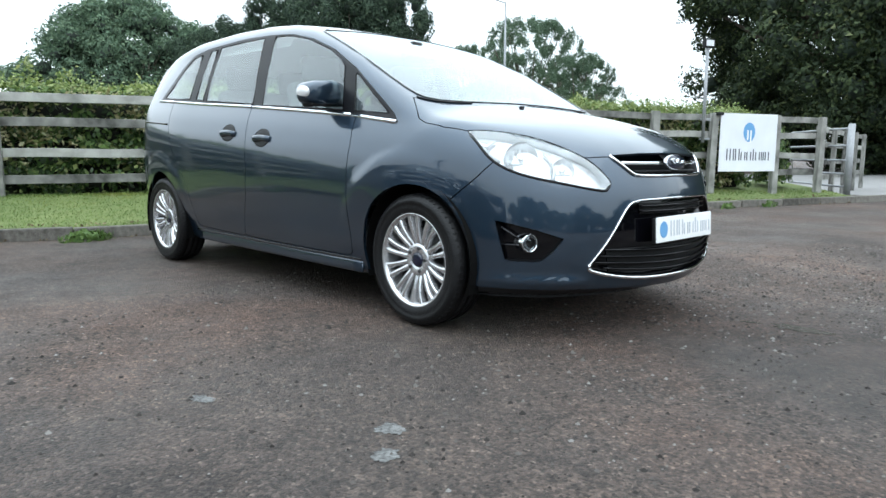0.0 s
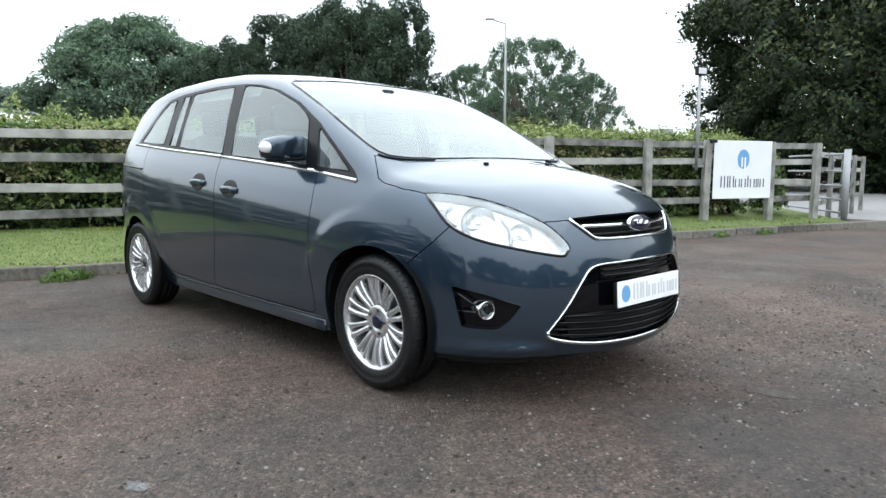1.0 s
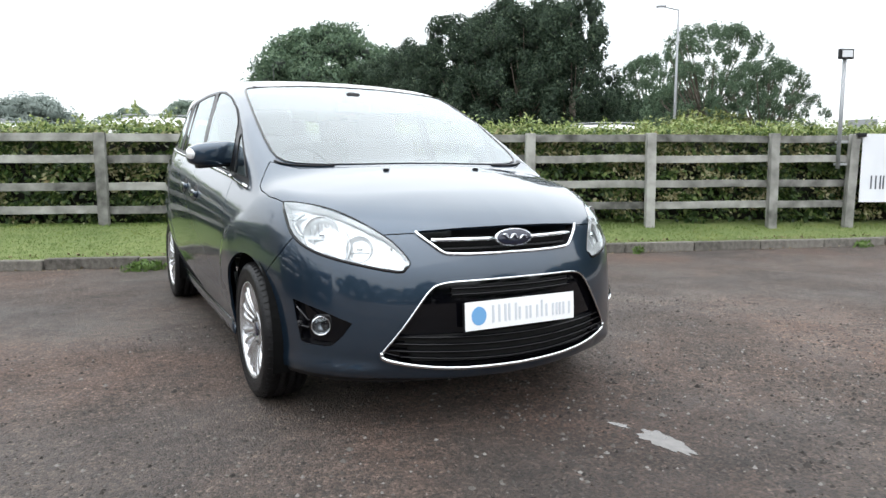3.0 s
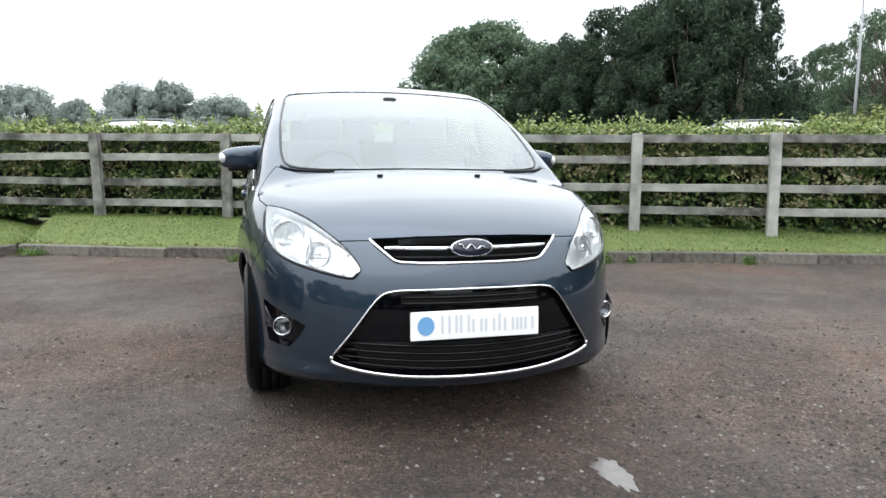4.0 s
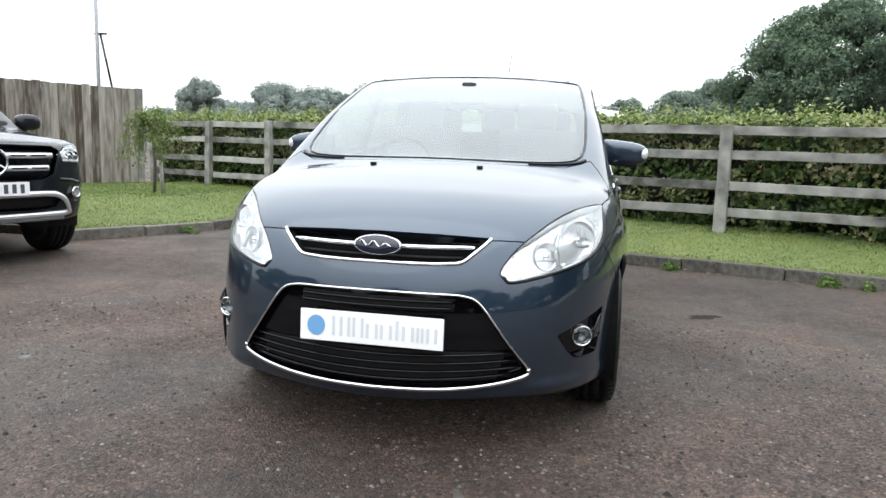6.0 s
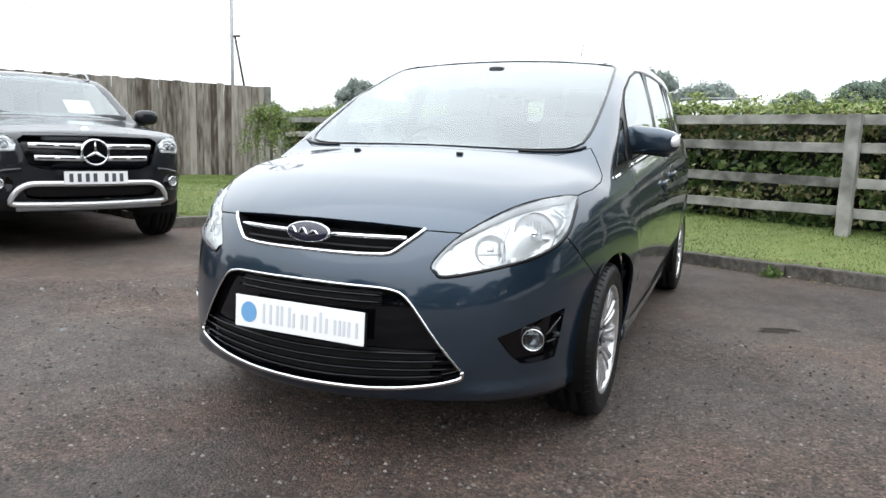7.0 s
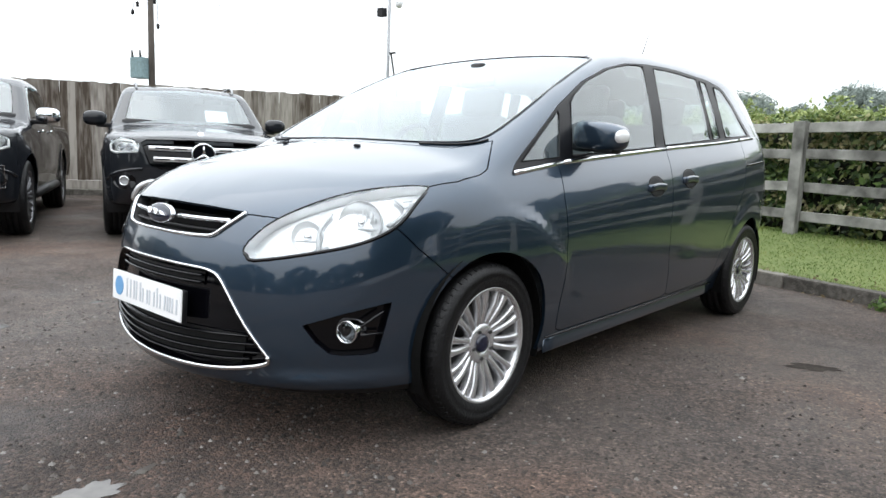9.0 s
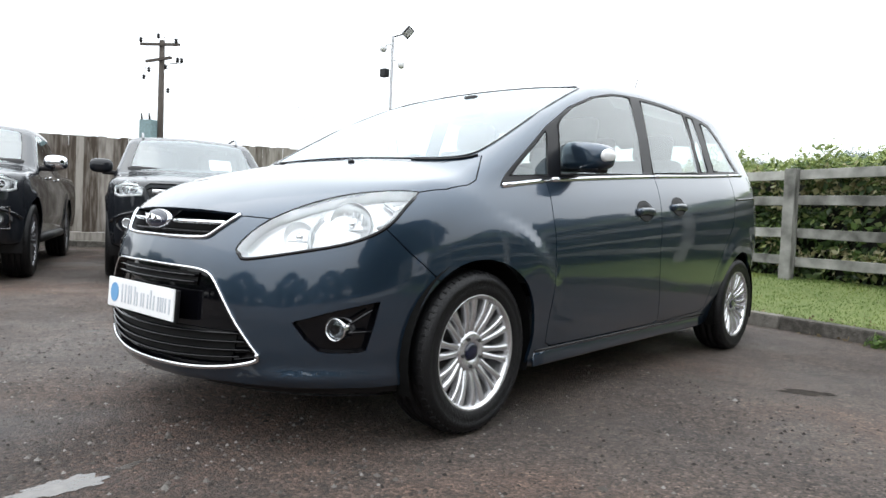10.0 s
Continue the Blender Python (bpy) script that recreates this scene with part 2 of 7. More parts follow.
OLD_WOOD = material("weathered_grey_wood", (0.138, 0.136, 0.120), 0.88, noise_scale=22, spread=0.62, second=(0.37, 0.368, 0.338), bump=0.8, bump_scale=60, object_random=0.22, coarse=3.0, stretch=(0.22, 1.0, 0.22))
BOARD_WOOD = material("weathered_brown_boards", (0.125, 0.092, 0.064), 0.88, noise_scale=20, spread=0.55, second=(0.32, 0.295, 0.262), bump=0.7, bump_scale=50, object_random=0.34, coarse=5.0, stretch=(1.0, 1.0, 0.14))
CONCRETE = material("old_concrete", (0.098, 0.088, 0.074), 0.9, noise_scale=24, spread=0.5, second=(0.185, 0.172, 0.15), bump=0.9, bump_scale=70, object_random=0.25, coarse=2.5)
PAINT = material("blue_grey_metallic_paint", (0.0165, 0.0345, 0.059), 0.32, 0.7, noise_scale=900, spread=0.12, coat=1.0, coarse=3)
PAINT.node_tree.nodes["Principled BSDF"].inputs["Coat IOR"].default_value = 1.65
LINER = material("arch_liner", (0.004, 0.004, 0.004), 0.95, noise_scale=60, spread=0.3, spec=0.1)
PLASTIC = material("black_plastic", (0.008, 0.008, 0.009), 0.48, noise_scale=300, spread=0.2, spec=0.3)
GLOSS_BLACK = material("gloss_black", (0.002, 0.002, 0.003), 0.05, coat=0.0, spec=0.30)
RUBBER = material("tyre_rubber", (0.0065, 0.0065, 0.007), 0.45, noise_scale=40, spread=0.4, bump=0.35, bump_scale=120, spec=0.25)
ALLOY = material("silver_alloy", (0.60, 0.60, 0.61), 0.27, 0.8, noise_scale=120, spread=0.05)
CHROME = material("chrome", (0.82, 0.83, 0.85), 0.08, 1.0)
DARK_METAL = material("dark_metal", (0.05, 0.05, 0.05), 0.5, 0.6, noise_scale=60, spread=0.3)
WHITE_PAINT = material("white_paint", (0.80, 0.81, 0.82), 0.35, noise_scale=6, spread=0.03, coat=0.4)
PLATE_WHITE = material("plate_white", (0.82, 0.82, 0.82), 0.35, noise_scale=8, spread=0.02)
SIGN_WHITE = material("sign_white", (0.72, 0.74, 0.77), 0.5, noise_scale=4, spread=0.05)
GREY_INK = material("grey_ink", (0.56, 0.585, 0.62), 0.5)
DARK_INK = material("dark_ink", (0.06, 0.07, 0.085), 0.5)
BLUE_INK = material("blue_ink", (0.14, 0.33, 0.58), 0.4)
BADGE_BLUE = material("badge_blue", (0.005, 0.008, 0.024), 0.2, coat=0.5)
GLASS = glass_material("car_glass", (0.80, 0.90, 0.88), 0.10)
SCREEN_GLASS = glass_material("windscreen_glass", (0.72, 0.77, 0.78), 0.075)
LENS_GLASS = glass_material("lamp_lens", (0.97, 0.98, 0.98), 0.08)
SEAT_CLOTH = material("seat_cloth", (0.11, 0.11, 0.115), 0.9, noise_scale=200, spread=0.2)
TRIM_GREY = material("grey_trim", (0.45, 0.45, 0.44), 0.7, noise_scale=40, spread=0.1)
BLACK_PAINT = material("black_metallic_paint", (0.006, 0.0075, 0.0105), 0.5, 0.0, noise_scale=900, spread=0.1, coat=0.85, coarse=3, spec=0.1)
PILLAR_BLACK = material("pillar_black", (0.004, 0.004, 0.005), 0.3, noise_scale=200, spread=0.2, spec=0.22)
GALVANISED = material("galvanised_steel", (0.30, 0.31, 0.32), 0.55, 0.3, noise_scale=30, spread=0.15)
PALE_STONE = material("loose_stone", (0.24, 0.225, 0.21), 0.85, noise_scale=40, spread=0.3)
LAMP_SILVER = material("lamp_reflector", (0.72, 0.73, 0.74), 0.34, 0.75)
LAMP_GREY = material("lamp_grey", (0.44, 0.45, 0.46), 0.42, 0.6)
FOG_SILVER = material("fog_reflector", (0.20, 0.21, 0.22), 0.25, 0.8)
ORANGE_LENS = material("amber_lens", (0.75, 0.30, 0.06), 0.2, coat=0.5)


# ---- mesh helpers ----
def thing(name, label, category, at=None, group="", kind=""):
    ob = tagged(new(name), label, category, group, kind)
    if at is not None:
        ob.matrix_world = at
    return ob


def finish(bm, name, mat, smooth=True):
    me = bpy.data.meshes.new(name)
    bm.to_mesh(me)
    bm.free()
    for m in (mat if isinstance(mat, (list, tuple)) else (mat,)):
        me.materials.append(m)
    if smooth:
        me.polygons.foreach_set("use_smooth", [True] * len(me.polygons))
    return me


def part(name, bm, mat, parent, label="", smooth=True, at=None):
    """Links a bmesh as one mesh object under a thing or a part."""
    ob = new(name, finish(bm, name, mat, smooth))
    ob.parent = parent
    if at is not None:
        ob.matrix_basis = at
    if label:
        tagged(ob, label)
    return ob


def box(size, at=(0, 0, 0), bevel=0.0, turn=None, bm=None):
    """A block with softened edges."""
    own = bmesh.new()
    bmesh.ops.create_cube(own, size=1, matrix=Matrix.Diagonal((*size, 1)))
    if bevel:
        bmesh.ops.bevel(own, geom=own.edges[:], offset=bevel, segments=2, affect="EDGES", profile=0.6)
    m = Matrix.Translation(at) @ (turn.to_4x4() if turn is not None else Matrix())
    bmesh.ops.transform(own, matrix=m, verts=own.verts[:])
    return merged(bm, own)


def merged(bm, own):
    if bm is None:
        return own
    me = bpy.data.meshes.new("joining")
    own.to_mesh(me)
    own.free()
    bm.from_mesh(me)
    bpy.data.meshes.remove(me)
    return bm


def rod(a, b, r, r2=None, sides=12, bm=None):
    """A round bar from a to b."""
    a, b = Vector(a), Vector(b)
    own = bmesh.new()
    bmesh.ops.create_cone(own, cap_ends=True, segments=sides, radius1=r, radius2=r if r2 is None else r2, depth=(b - a).length)
    turn = (b - a).to_track_quat("Z", "Y").to_matrix().to_4x4()
    bmesh.ops.transform(own, matrix=Matrix.Translation((a + b) / 2) @ turn, verts=own.verts[:])
    return merged(bm, own)


def spin(profile, sides=48, bm=None, axis="x", closed=False):
    """A turned form: rows of (along the axis, radius)."""
    own = bmesh.new()
    rings = []
    for along, r in profile:
        ring = []
        for i in range(sides):
            a = 2 * math.pi * i / sides
            c, s = r * math.cos(a), r * math.sin(a)
            ring.append(own.verts.new({"x": (along, c, s), "y": (c, along, s), "z": (c, s, along)}[axis]))
        rings.append(ring)
    pairs = list(zip(rings, rings[1:])) + ([(rings[-1], rings[0])] if closed else [])
    for p, q in pairs:
        for i in range(sides):
            j = (i + 1) % sides
            own.faces.new((p[i], p[j], q[j], q[i]))
    bmesh.ops.recalc_face_normals(own, faces=own.faces[:])
    return merged(bm, own)


def slab(outline, depth, bm=None, bevel=0.0):
    """A flat plate with a given outline in x and z, its thickness along y."""
    own = bmesh.new()
    f = own.faces.new([own.verts.new((x, 0, z)) for x, z in outline])
    r = bmesh.ops.extrude_face_region(own, geom=[f])
    bmesh.ops.translate(own, vec=(0, depth, 0), verts=[v for v in r["geom"] if isinstance(v, bmesh.types.BMVert)])
    if bevel:
        bmesh.ops.bevel(own, geom=own.edges[:], offset=bevel, segments=2, affect="EDGES")
    bmesh.ops.recalc_face_normals(own, faces=own.faces[:])
    return merged(bm, own)


def strand(points, width, thick, bm=None, closed=False, sides=6):
    """A rounded strip along a line of places."""
    own = bmesh.new()
    pts = [Vector(p) for p in points]
    n = len(pts)
    rings = []
    for i, p in enumerate(pts):
        a = pts[(i - 1) % n] if closed or i else p
        b = pts[(i + 1) % n] if closed or i < n - 1 else p
        t = (b - a).normalized()
        u = t.cross(Vector((0, 0, 1)))
        u = u.normalized() if u.length > 0.05 else t.cross(Vector((1, 0, 0))).normalized()
        v = u.cross(t).normalized()
        rings.append([own.verts.new(p + u * math.cos(2 * math.pi * k / sides) * width / 2 + v * math.sin(2 * math.pi * k / sides) * thick / 2) for k in range(sides)])
    for p, q in list(zip(rings, rings[1:])) + ([(rings[-1], rings[0])] if closed else []):
        for i in range(sides):
            j = (i + 1) % sides
            own.faces.new((p[i], p[j], q[j], q[i]))
    if not closed:
        own.faces.new(rings[0]), own.faces.new(rings[-1])
    bmesh.ops.recalc_face_normals(own, faces=own.faces[:])
    return merged(bm, own)


def rounded(points, steps=6, closed=True):
    """A smooth line through places (a Catmull-Rom curve)."""
    p = [np.array(q, float) for q in points]
    n = len(p)
    res = []
    for i in range(n if closed else n - 1):
        a, b, c, d = (p[(i + k - 1) % n] if closed else p[min(max(i + k - 1, 0), n - 1)] for k in range(4))
        for s in range(steps):
            t = s / steps
            res.append(0.5 * (2 * b + (c - a) * t + (2 * a - 5 * b + 4 * c - d) * t * t + (3 * b - a - 3 * c + d) * t ** 3))
    if not closed:
        res.append(p[-1])
    return res


def quick_mesh(name, verts, faces, mat):
    """A mesh of very many triangles, from arrays."""
    me = bpy.data.meshes.new(name)
    me.vertices.add(len(verts))
    me.vertices.foreach_set("co", np.ascontiguousarray(verts, dtype=np.float32).ravel())
    me.loops.add(faces.size)
    me.loops.foreach_set("vertex_index", np.ascontiguousarray(faces, dtype=np.int32).ravel())
    me.polygons.add(len(faces))
    me.polygons.foreach_set("loop_start", np.arange(0, faces.size, 3, dtype=np.int32))
    me.update(calc_edges=True)
    me.materials.append(mat)
    return me


# ---- car body form: smooth functions of place, in metres from the front axle ----
def curve(points, blur=0.04):
    """A smooth function through rough points: straight pieces, blurred."""
    px, py = [p[0] for p in points], [p[1] for p in points]
    xs = np.arange(px[0] - 0.6, px[-1] + 0.6, 0.005)
    lo, hi = (py[1] - py[0]) / (px[1] - px[0]), (py[-1] - py[-2]) / (px[-1] - px[-2])
    ys = np.interp(xs, px, py) + np.minimum(xs - px[0], 0) * lo + np.maximum(xs - px[-1], 0) * hi
    n = max(int(blur * 3 / 0.005), 1)
    k = np.exp(-0.5 * (np.arange(-n, n + 1) * 0.005 / max(blur, 1e-4)) ** 2)
    ys = np.convolve(np.pad(ys, n, mode="reflect", reflect_type="odd"), k / k.sum(), mode="valid")
    return lambda v: np.interp(v, xs, ys)


NOSE = curve([(0.15, -0.80), (0.24, -0.855), (0.34, -0.878), (0.45, -0.88), (0.55, -0.872), (0.65, -0.855), (0.72, -0.83), (0.80, -0.79), (0.88, -0.70), (1.0, -0.5)], 0.03)
SWEEP = curve([(0.0, 0.0), (0.1, 0.004), (0.2, 0.016), (0.37, 0.058), (0.46, 0.092), (0.54, 0.13), (0.63, 0.19), (0.70, 0.265), (0.77, 0.37), (0.82, 0.49), (0.86, 0.66), (0.9, 0.95)], 0.03)
TAIL = curve([(0.2, 3.5), (0.3, 3.57), (0.5, 3.62), (0.7, 3.63), (0.9, 3.59), (1.1, 3.53), (1.3, 3.46), (1.5, 3.37), (1.65, 3.25)], 0.05)
TUCK = curve([(0.0, 0.0), (0.4, 0.03), (0.6, 0.08), (0.72, 0.15), (0.8, 0.25), (0.86, 0.4), (0.92, 0.7)], 0.04)
PLAN = curve([(-0.9, 0.80), (-0.5, 0.868), (-0.2, 0.885), (0.1, 0.893), (0.5, 0.897), (1.5, 0.900), (2.6, 0.897), (3.1, 0.855), (3.4, 0.795), (3.7, 0.70)], 0.12)
BELT = curve([(-0.9, 0.86), (-0.3, 0.915), (0.13, 0.958), (0.52, 1.005), (1.62, 1.09), (3.1, 1.19), (3.6, 1.22)], 0.1)
SIDE = curve([(-1.0, -0.12), (-0.85, -0.075), (-0.76, -0.045), (-0.64, -0.02), (-0.5, -0.004), (-0.4, 0.002), (-0.3, 0.002), (-0.2, -0.008), (-0.1, -0.034), (-0.03, -0.065), (0.0, -0.085), (0.2, -0.135), (0.4, -0.198), (0.6, -0.285)], 0.025)
RIDGE = curve([(-0.95, 0.72), (-0.82, 0.82), (-0.7, 0.885), (-0.5, 0.948), (-0.3, 0.998), (-0.14, 1.032), (0.0, 1.055), (0.06, 1.08), (0.3, 1.205), (0.6, 1.352), (0.9, 1.472), (1.1, 1.543), (1.3, 1.59), (1.6, 1.625), (2.0, 1.642), (2.5, 1.632), (3.0, 1.59), (3.3, 1.545), (3.6, 1.48)], 0.035)
CROWN = curve([(-0.9, 0.07), (-0.5, 0.06), (-0.1, 0.055), (0.3, 0.05), (0.98, 0.022), (1.3, 0.03), (1.8, 0.045), (3.4, 0.06)], 0.15)
WHEELBASE, HUB = 2.788, 0.32


def smax(a, b, k):
    h = np.maximum(k - np.abs(a - b), 0) / k
    return np.maximum(a, b) + h * h * k * 0.25


def flare(r):
    """How far the wing stands out at a distance r from the wheel's middle."""
    s = np.clip((0.495 - r) / 0.085, 0, 1)
    return s * s * (3 - 2 * s)


def body(x, y, z):
    """Below nought inside the car's body, above it outside."""
    x = np.abs(x)
    side = x - PLAN(y) - SIDE(z - BELT(y))
    high = np.clip((z - 0.42) / 0.22, 0, 1)
    side = side - 0.006 - 0.015 * high * flare(np.hypot(y - 0.07, z - HUB - 0.03)) - 0.012 * high * flare(np.hypot(y - WHEELBASE - 0.02, z - HUB - 0.02))
    back = np.clip((y - 2.3) / 0.9, 0, 1)
    side = side + 0.075 * back * back * np.clip((z - BELT(y)) / 0.3, 0, 1)
    top = z - RIDGE(y) + CROWN(y) * (x / 0.65) ** 2.2
    ledge = 0.02 * np.exp(-(((z - 0.262) / 0.03) ** 2)) * np.clip((x - 0.5) / 0.12, 0, 1)
    front = (NOSE(z) + SWEEP(x) - ledge - y) * 0.8
    rear = y - TAIL(z) + TUCK(x)
    f = smax(side, top, 0.07)
    f = smax(f, front, 0.07)
    f = smax(f, rear, 0.08)
    return smax(f, 0.19 - z, 0.05)


def reach(start, end, level=0.0, form=body):
    """The places where the lines from start to end leave the body."""
    lo, hi = np.zeros(len(start)), np.ones(len(start))
    for _ in range(30):
        mid = (lo + hi) / 2
        p = start + (end - start) * mid[:, None]
        inside = form(p[:, 0], p[:, 1], p[:, 2]) < level
        lo, hi = np.where(inside, mid, lo), np.where(inside, hi, mid)
    return start + (end - start) * ((lo + hi) / 2)[:, None]


def outward(p, form=body):
    """The direction straight out of the body at places p."""
    g = np.zeros_like(p)
    for k in range(3):
        d = np.zeros(3)
        d[k] = 0.002
        a, b = p + d, p - d
        g[:, k] = form(a[:, 0], a[:, 1], a[:, 2]) - form(b[:, 0], b[:, 1], b[:, 2])
    return g / (np.linalg.norm(g, axis=1)[:, None] + 1e-9)


def on_front(pts, lift=0.0, form=body):
    """Places on the body seen straight from ahead: rows of (x, z)."""
    q = np.array(pts, float)
    s = np.stack([q[:, 0] * 0.6, np.full(len(q), 0.1), q[:, 1]], 1)
    e = np.stack([q[:, 0], np.full(len(q), -1.3), q[:, 1]], 1)
    s[:, 0] = q[:, 0]
    p = reach(s, e, 0.0, form)
    return p + outward(p, form) * lift


def on_side(pts, lift=0.0, form=body):
    """Places on the car's side: rows of (y, z); for both sides mirror x."""
    q = np.array(pts, float)
    z = np.zeros(len(q))
    p = reach(np.stack([z, q[:, 0], q[:, 1]], 1), np.stack([z + 1.3, q[:, 0], q[:, 1]], 1), 0.0, form)
    return p + outward(p, form) * lift


def on_top(pts, lift=0.0, form=body):
    q = np.array(pts, float)
    p = reach(np.stack([q[:, 0], q[:, 1], np.full(len(q), 0.6)], 1), np.stack([q[:, 0], q[:, 1], np.full(len(q), 2.2)], 1), 0.0, form)
    return p + outward(p, form) * lift


# ---- ground, kerb, verge ----
def ground_sheet():
    bm = bmesh.new()
    rings = [0, 2, 4, 7, 11, 16, 24, 40, 80, 200, 600, 2500]
    sides = 64
    rows = []
    for r in rings:
        rows.append([bm.verts.new((r * math.cos(2 * math.pi * i / sides), r * math.sin(2 * math.pi * i / sides), 0)) for i in range(sides)] if r else [bm.verts.new((0, 0, 0))])
    for i in range(sides):
        j = (i + 1) % sides
        bm.faces.new((rows[0][0], rows[1][i], rows[1][j]))
        for p, q in zip(rows[1:], rows[2:]):
            bm.faces.new((p[i], q[i], q[j], p[j]))
    return tagged(new("ground", finish(bm, "ground", TARMAC)), "dark worn tarmac car park with rusty patches and loose grit", "ground", kind="structure")


ground_sheet()

road_mesh = bmesh.new()
road_mesh.faces.new([road_mesh.verts.new((x, y, 0.004)) for x, y in ((13.2, 3.4), (12.4, -3.0), (18, -8.0), (30, -9.0), (31.5, 9.5), (24, 9.8), (17.5, 5.6))])
ROAD = material("pale_concrete_road", (0.21, 0.205, 0.20), 0.8, noise_scale=6, spread=0.2, bump=0.3, bump_scale=40)
tagged(new("road", finish(road_mesh, "road", ROAD, False)), "pale worn concrete entrance road beyond the gate", "road", kind="structure")

KERB_FRONT = [(-3.55, 5.60), (-2.4, 5.12), (-1.2, 4.70), (1.0, 4.07), (3.7, 3.30), (7.2, 2.24), (10.6, 1.12)]
KERB_SIDE = [(-3.55, 5.60), (-3.80, 4.85), (-4.12, 4.15), (-4.50, 3.50), (-5.6, 3.45), (-9.3, 4.45)]


def along(line, step):
    """Places at even steps along a line, with the direction there."""
    p = [np.array(q, float) for q in line]
    res, left = [], 0.0
    for a, b in zip(p, p[1:]):
        d = np.linalg.norm(b - a)
        s = left
        while s < d:
            res.append((a + (b - a) * s / d, (b - a) / d))
            s += step
        left = s - d
    return res


def kerb_stone(length):
    bm = box((length, 0.125, 0.26), (0, 0, -0.02), 0.014)
    bmesh.ops.subdivide_edges(bm, edges=[e for e in bm.edges if abs(e.verts[0].co.x - e.verts[1].co.x) > 0.3], cuts=3)
    return finish(bm, "kerb_stone", CONCRETE, False)


kerb = thing("kerb", "row of worn grey concrete kerb stones with weeds in the joints", "kerb", kind="structure")
STONE_MESH = kerb_stone(0.905)
rng = random.Random(4)
for line, flip in ((KERB_FRONT, 1), (KERB_SIDE, -1), ([(-9.75, 4.0), (-12.2, 0.3), (-14.6, -3.3)], 1)):
    for (p, d) in along(line, 0.915):
        stone = new("kerb_stone", STONE_MESH)
        stone.parent = kerb
        mid = p + d * 0.457
        side = np.array((-d[1], d[0])) * 0.06 * flip
        stone.matrix_basis = pose(mid[0] + side[0], mid[1] + side[1], rng.uniform(-0.006, 0.006), rng.uniform(-1.2, 1.2), rng.uniform(-0.3, 0.3), math.degrees(math.atan2(d[1], d[0])) + rng.uniform(-0.5, 0.5))


def fence_y(x):
    return 5.8 - 0.4 * x


def line_y(line, x):
    return np.interp(x, [p[0] for p in line], [p[1] for p in line])


SIDE_X = [(3.42, -4.62), (4.15, -4.12), (4.85, -3.80), (5.6, -3.55)]
WOOD_A, WOOD_B = np.array((-7.15, 7.9)), np.array((-14.6, -2.7))


def verge_depth(x, y):
    """How far places lie behind the kerb, in metres; below nought on the tarmac."""
    front = (y - line_y(KERB_FRONT, x)) * 0.95
    beside = np.where(y > 3.42, np.interp(y, [p[0] for p in SIDE_X], [p[1] for p in SIDE_X]) - x, -1)
    bay = (y - line_y([(-9.3, 4.45), (-5.6, 3.45), (-4.62, 3.42)], x)) * 0.96
    return np.where(x < -3.4, np.maximum(np.minimum(beside, bay), np.where(x > -3.55, front, -1)), front)


def verge_z(x, y):
    d = verge_depth(x, y)
    return 0.095 + 0.235 * np.clip((d - 0.1) / 1.25, 0, 1) + 0.008 * np.sin(x * 2.3 + 1.7 * np.sin(y * 1.9)) * np.cos(y * 2.9 + x)


def on_verge(x, y):
    w = WOOD_B - WOOD_A
    right_of_wood = w[0] * (y - WOOD_A[1]) - w[1] * (x - WOOD_A[0]) > 0
    return (verge_depth(x, y) > 0.06) & (y < fence_y(x) + 1.4) & right_of_wood & (x < 10.55)


def verge():
    bm = bmesh.new()
    step, verts = 0.11, {}

    def vert(i, j):
        if (i, j) not in verts:
            x, y = -11 + i * step, 0.8 + j * step
            verts[i, j] = bm.verts.new((x, y, verge_z(x, y)))
        return verts[i, j]

    inside = on_verge(*np.meshgrid(-11 + (np.arange(200) + 0.5) * step, 0.8 + (np.arange(90) + 0.5) * step, indexing="ij"))
    for i in range(200):
        for j in range(90):
            x, y = -11 + (i + 0.5) * step, 0.8 + (j + 0.5) * step
            if inside[i, j]:
                bm.faces.new((vert(i, j), vert(i + 1, j), vert(i + 1, j + 1), vert(i, j + 1)))
    return tagged(new("lawn", finish(bm, "lawn", SOIL_GRASS)), "strip of mown green turf rising behind the kerb", "lawn", kind="structure")


verge()


def grass():
    """Short blades all over the verge, longer at the kerb and under the fence."""
    r = np.random.RandomState(3)
    n = 420000
    x, y = r.uniform(-8.5, 10.5, n), r.uniform(0.9, 8.6, n)
    keep = on_verge(x, y) & (y < fence_y(x) + 0.35) & ((x < 6) | (r.rand(n) > 0.4))
    x, y = x[keep], y[keep]
    n = len(x)
    d = verge_depth(x, y)
    tall = r.uniform(0.010, 0.025, n) * np.where((d < 0.16) | (np.abs(y - fence_y(x)) < 0.12), 1.8, 1.0)
    a, b, lean, w = r.uniform(0, 6.283, n), r.uniform(0, 6.283, n), r.uniform(0.004, 0.03, n), r.uniform(0.003, 0.006, n)
    z = verge_z(x, y) - 0.004
    one = np.stack([x - np.cos(a) * w, y - np.sin(a) * w, z], 1)
    two = np.stack([x + np.cos(a) * w, y + np.sin(a) * w, z], 1)
    tip = np.stack([x + np.cos(b) * lean, y + np.sin(b) * lean, z + tall], 1)
    me = quick_mesh("grass", np.stack([one, two, tip], 1).reshape(-1, 3), np.arange(3 * n).reshape(-1, 3), GRASS)
    return tagged(new("grass", me), "short green grass blades on the verge", "grass", kind="stuff")


grass()

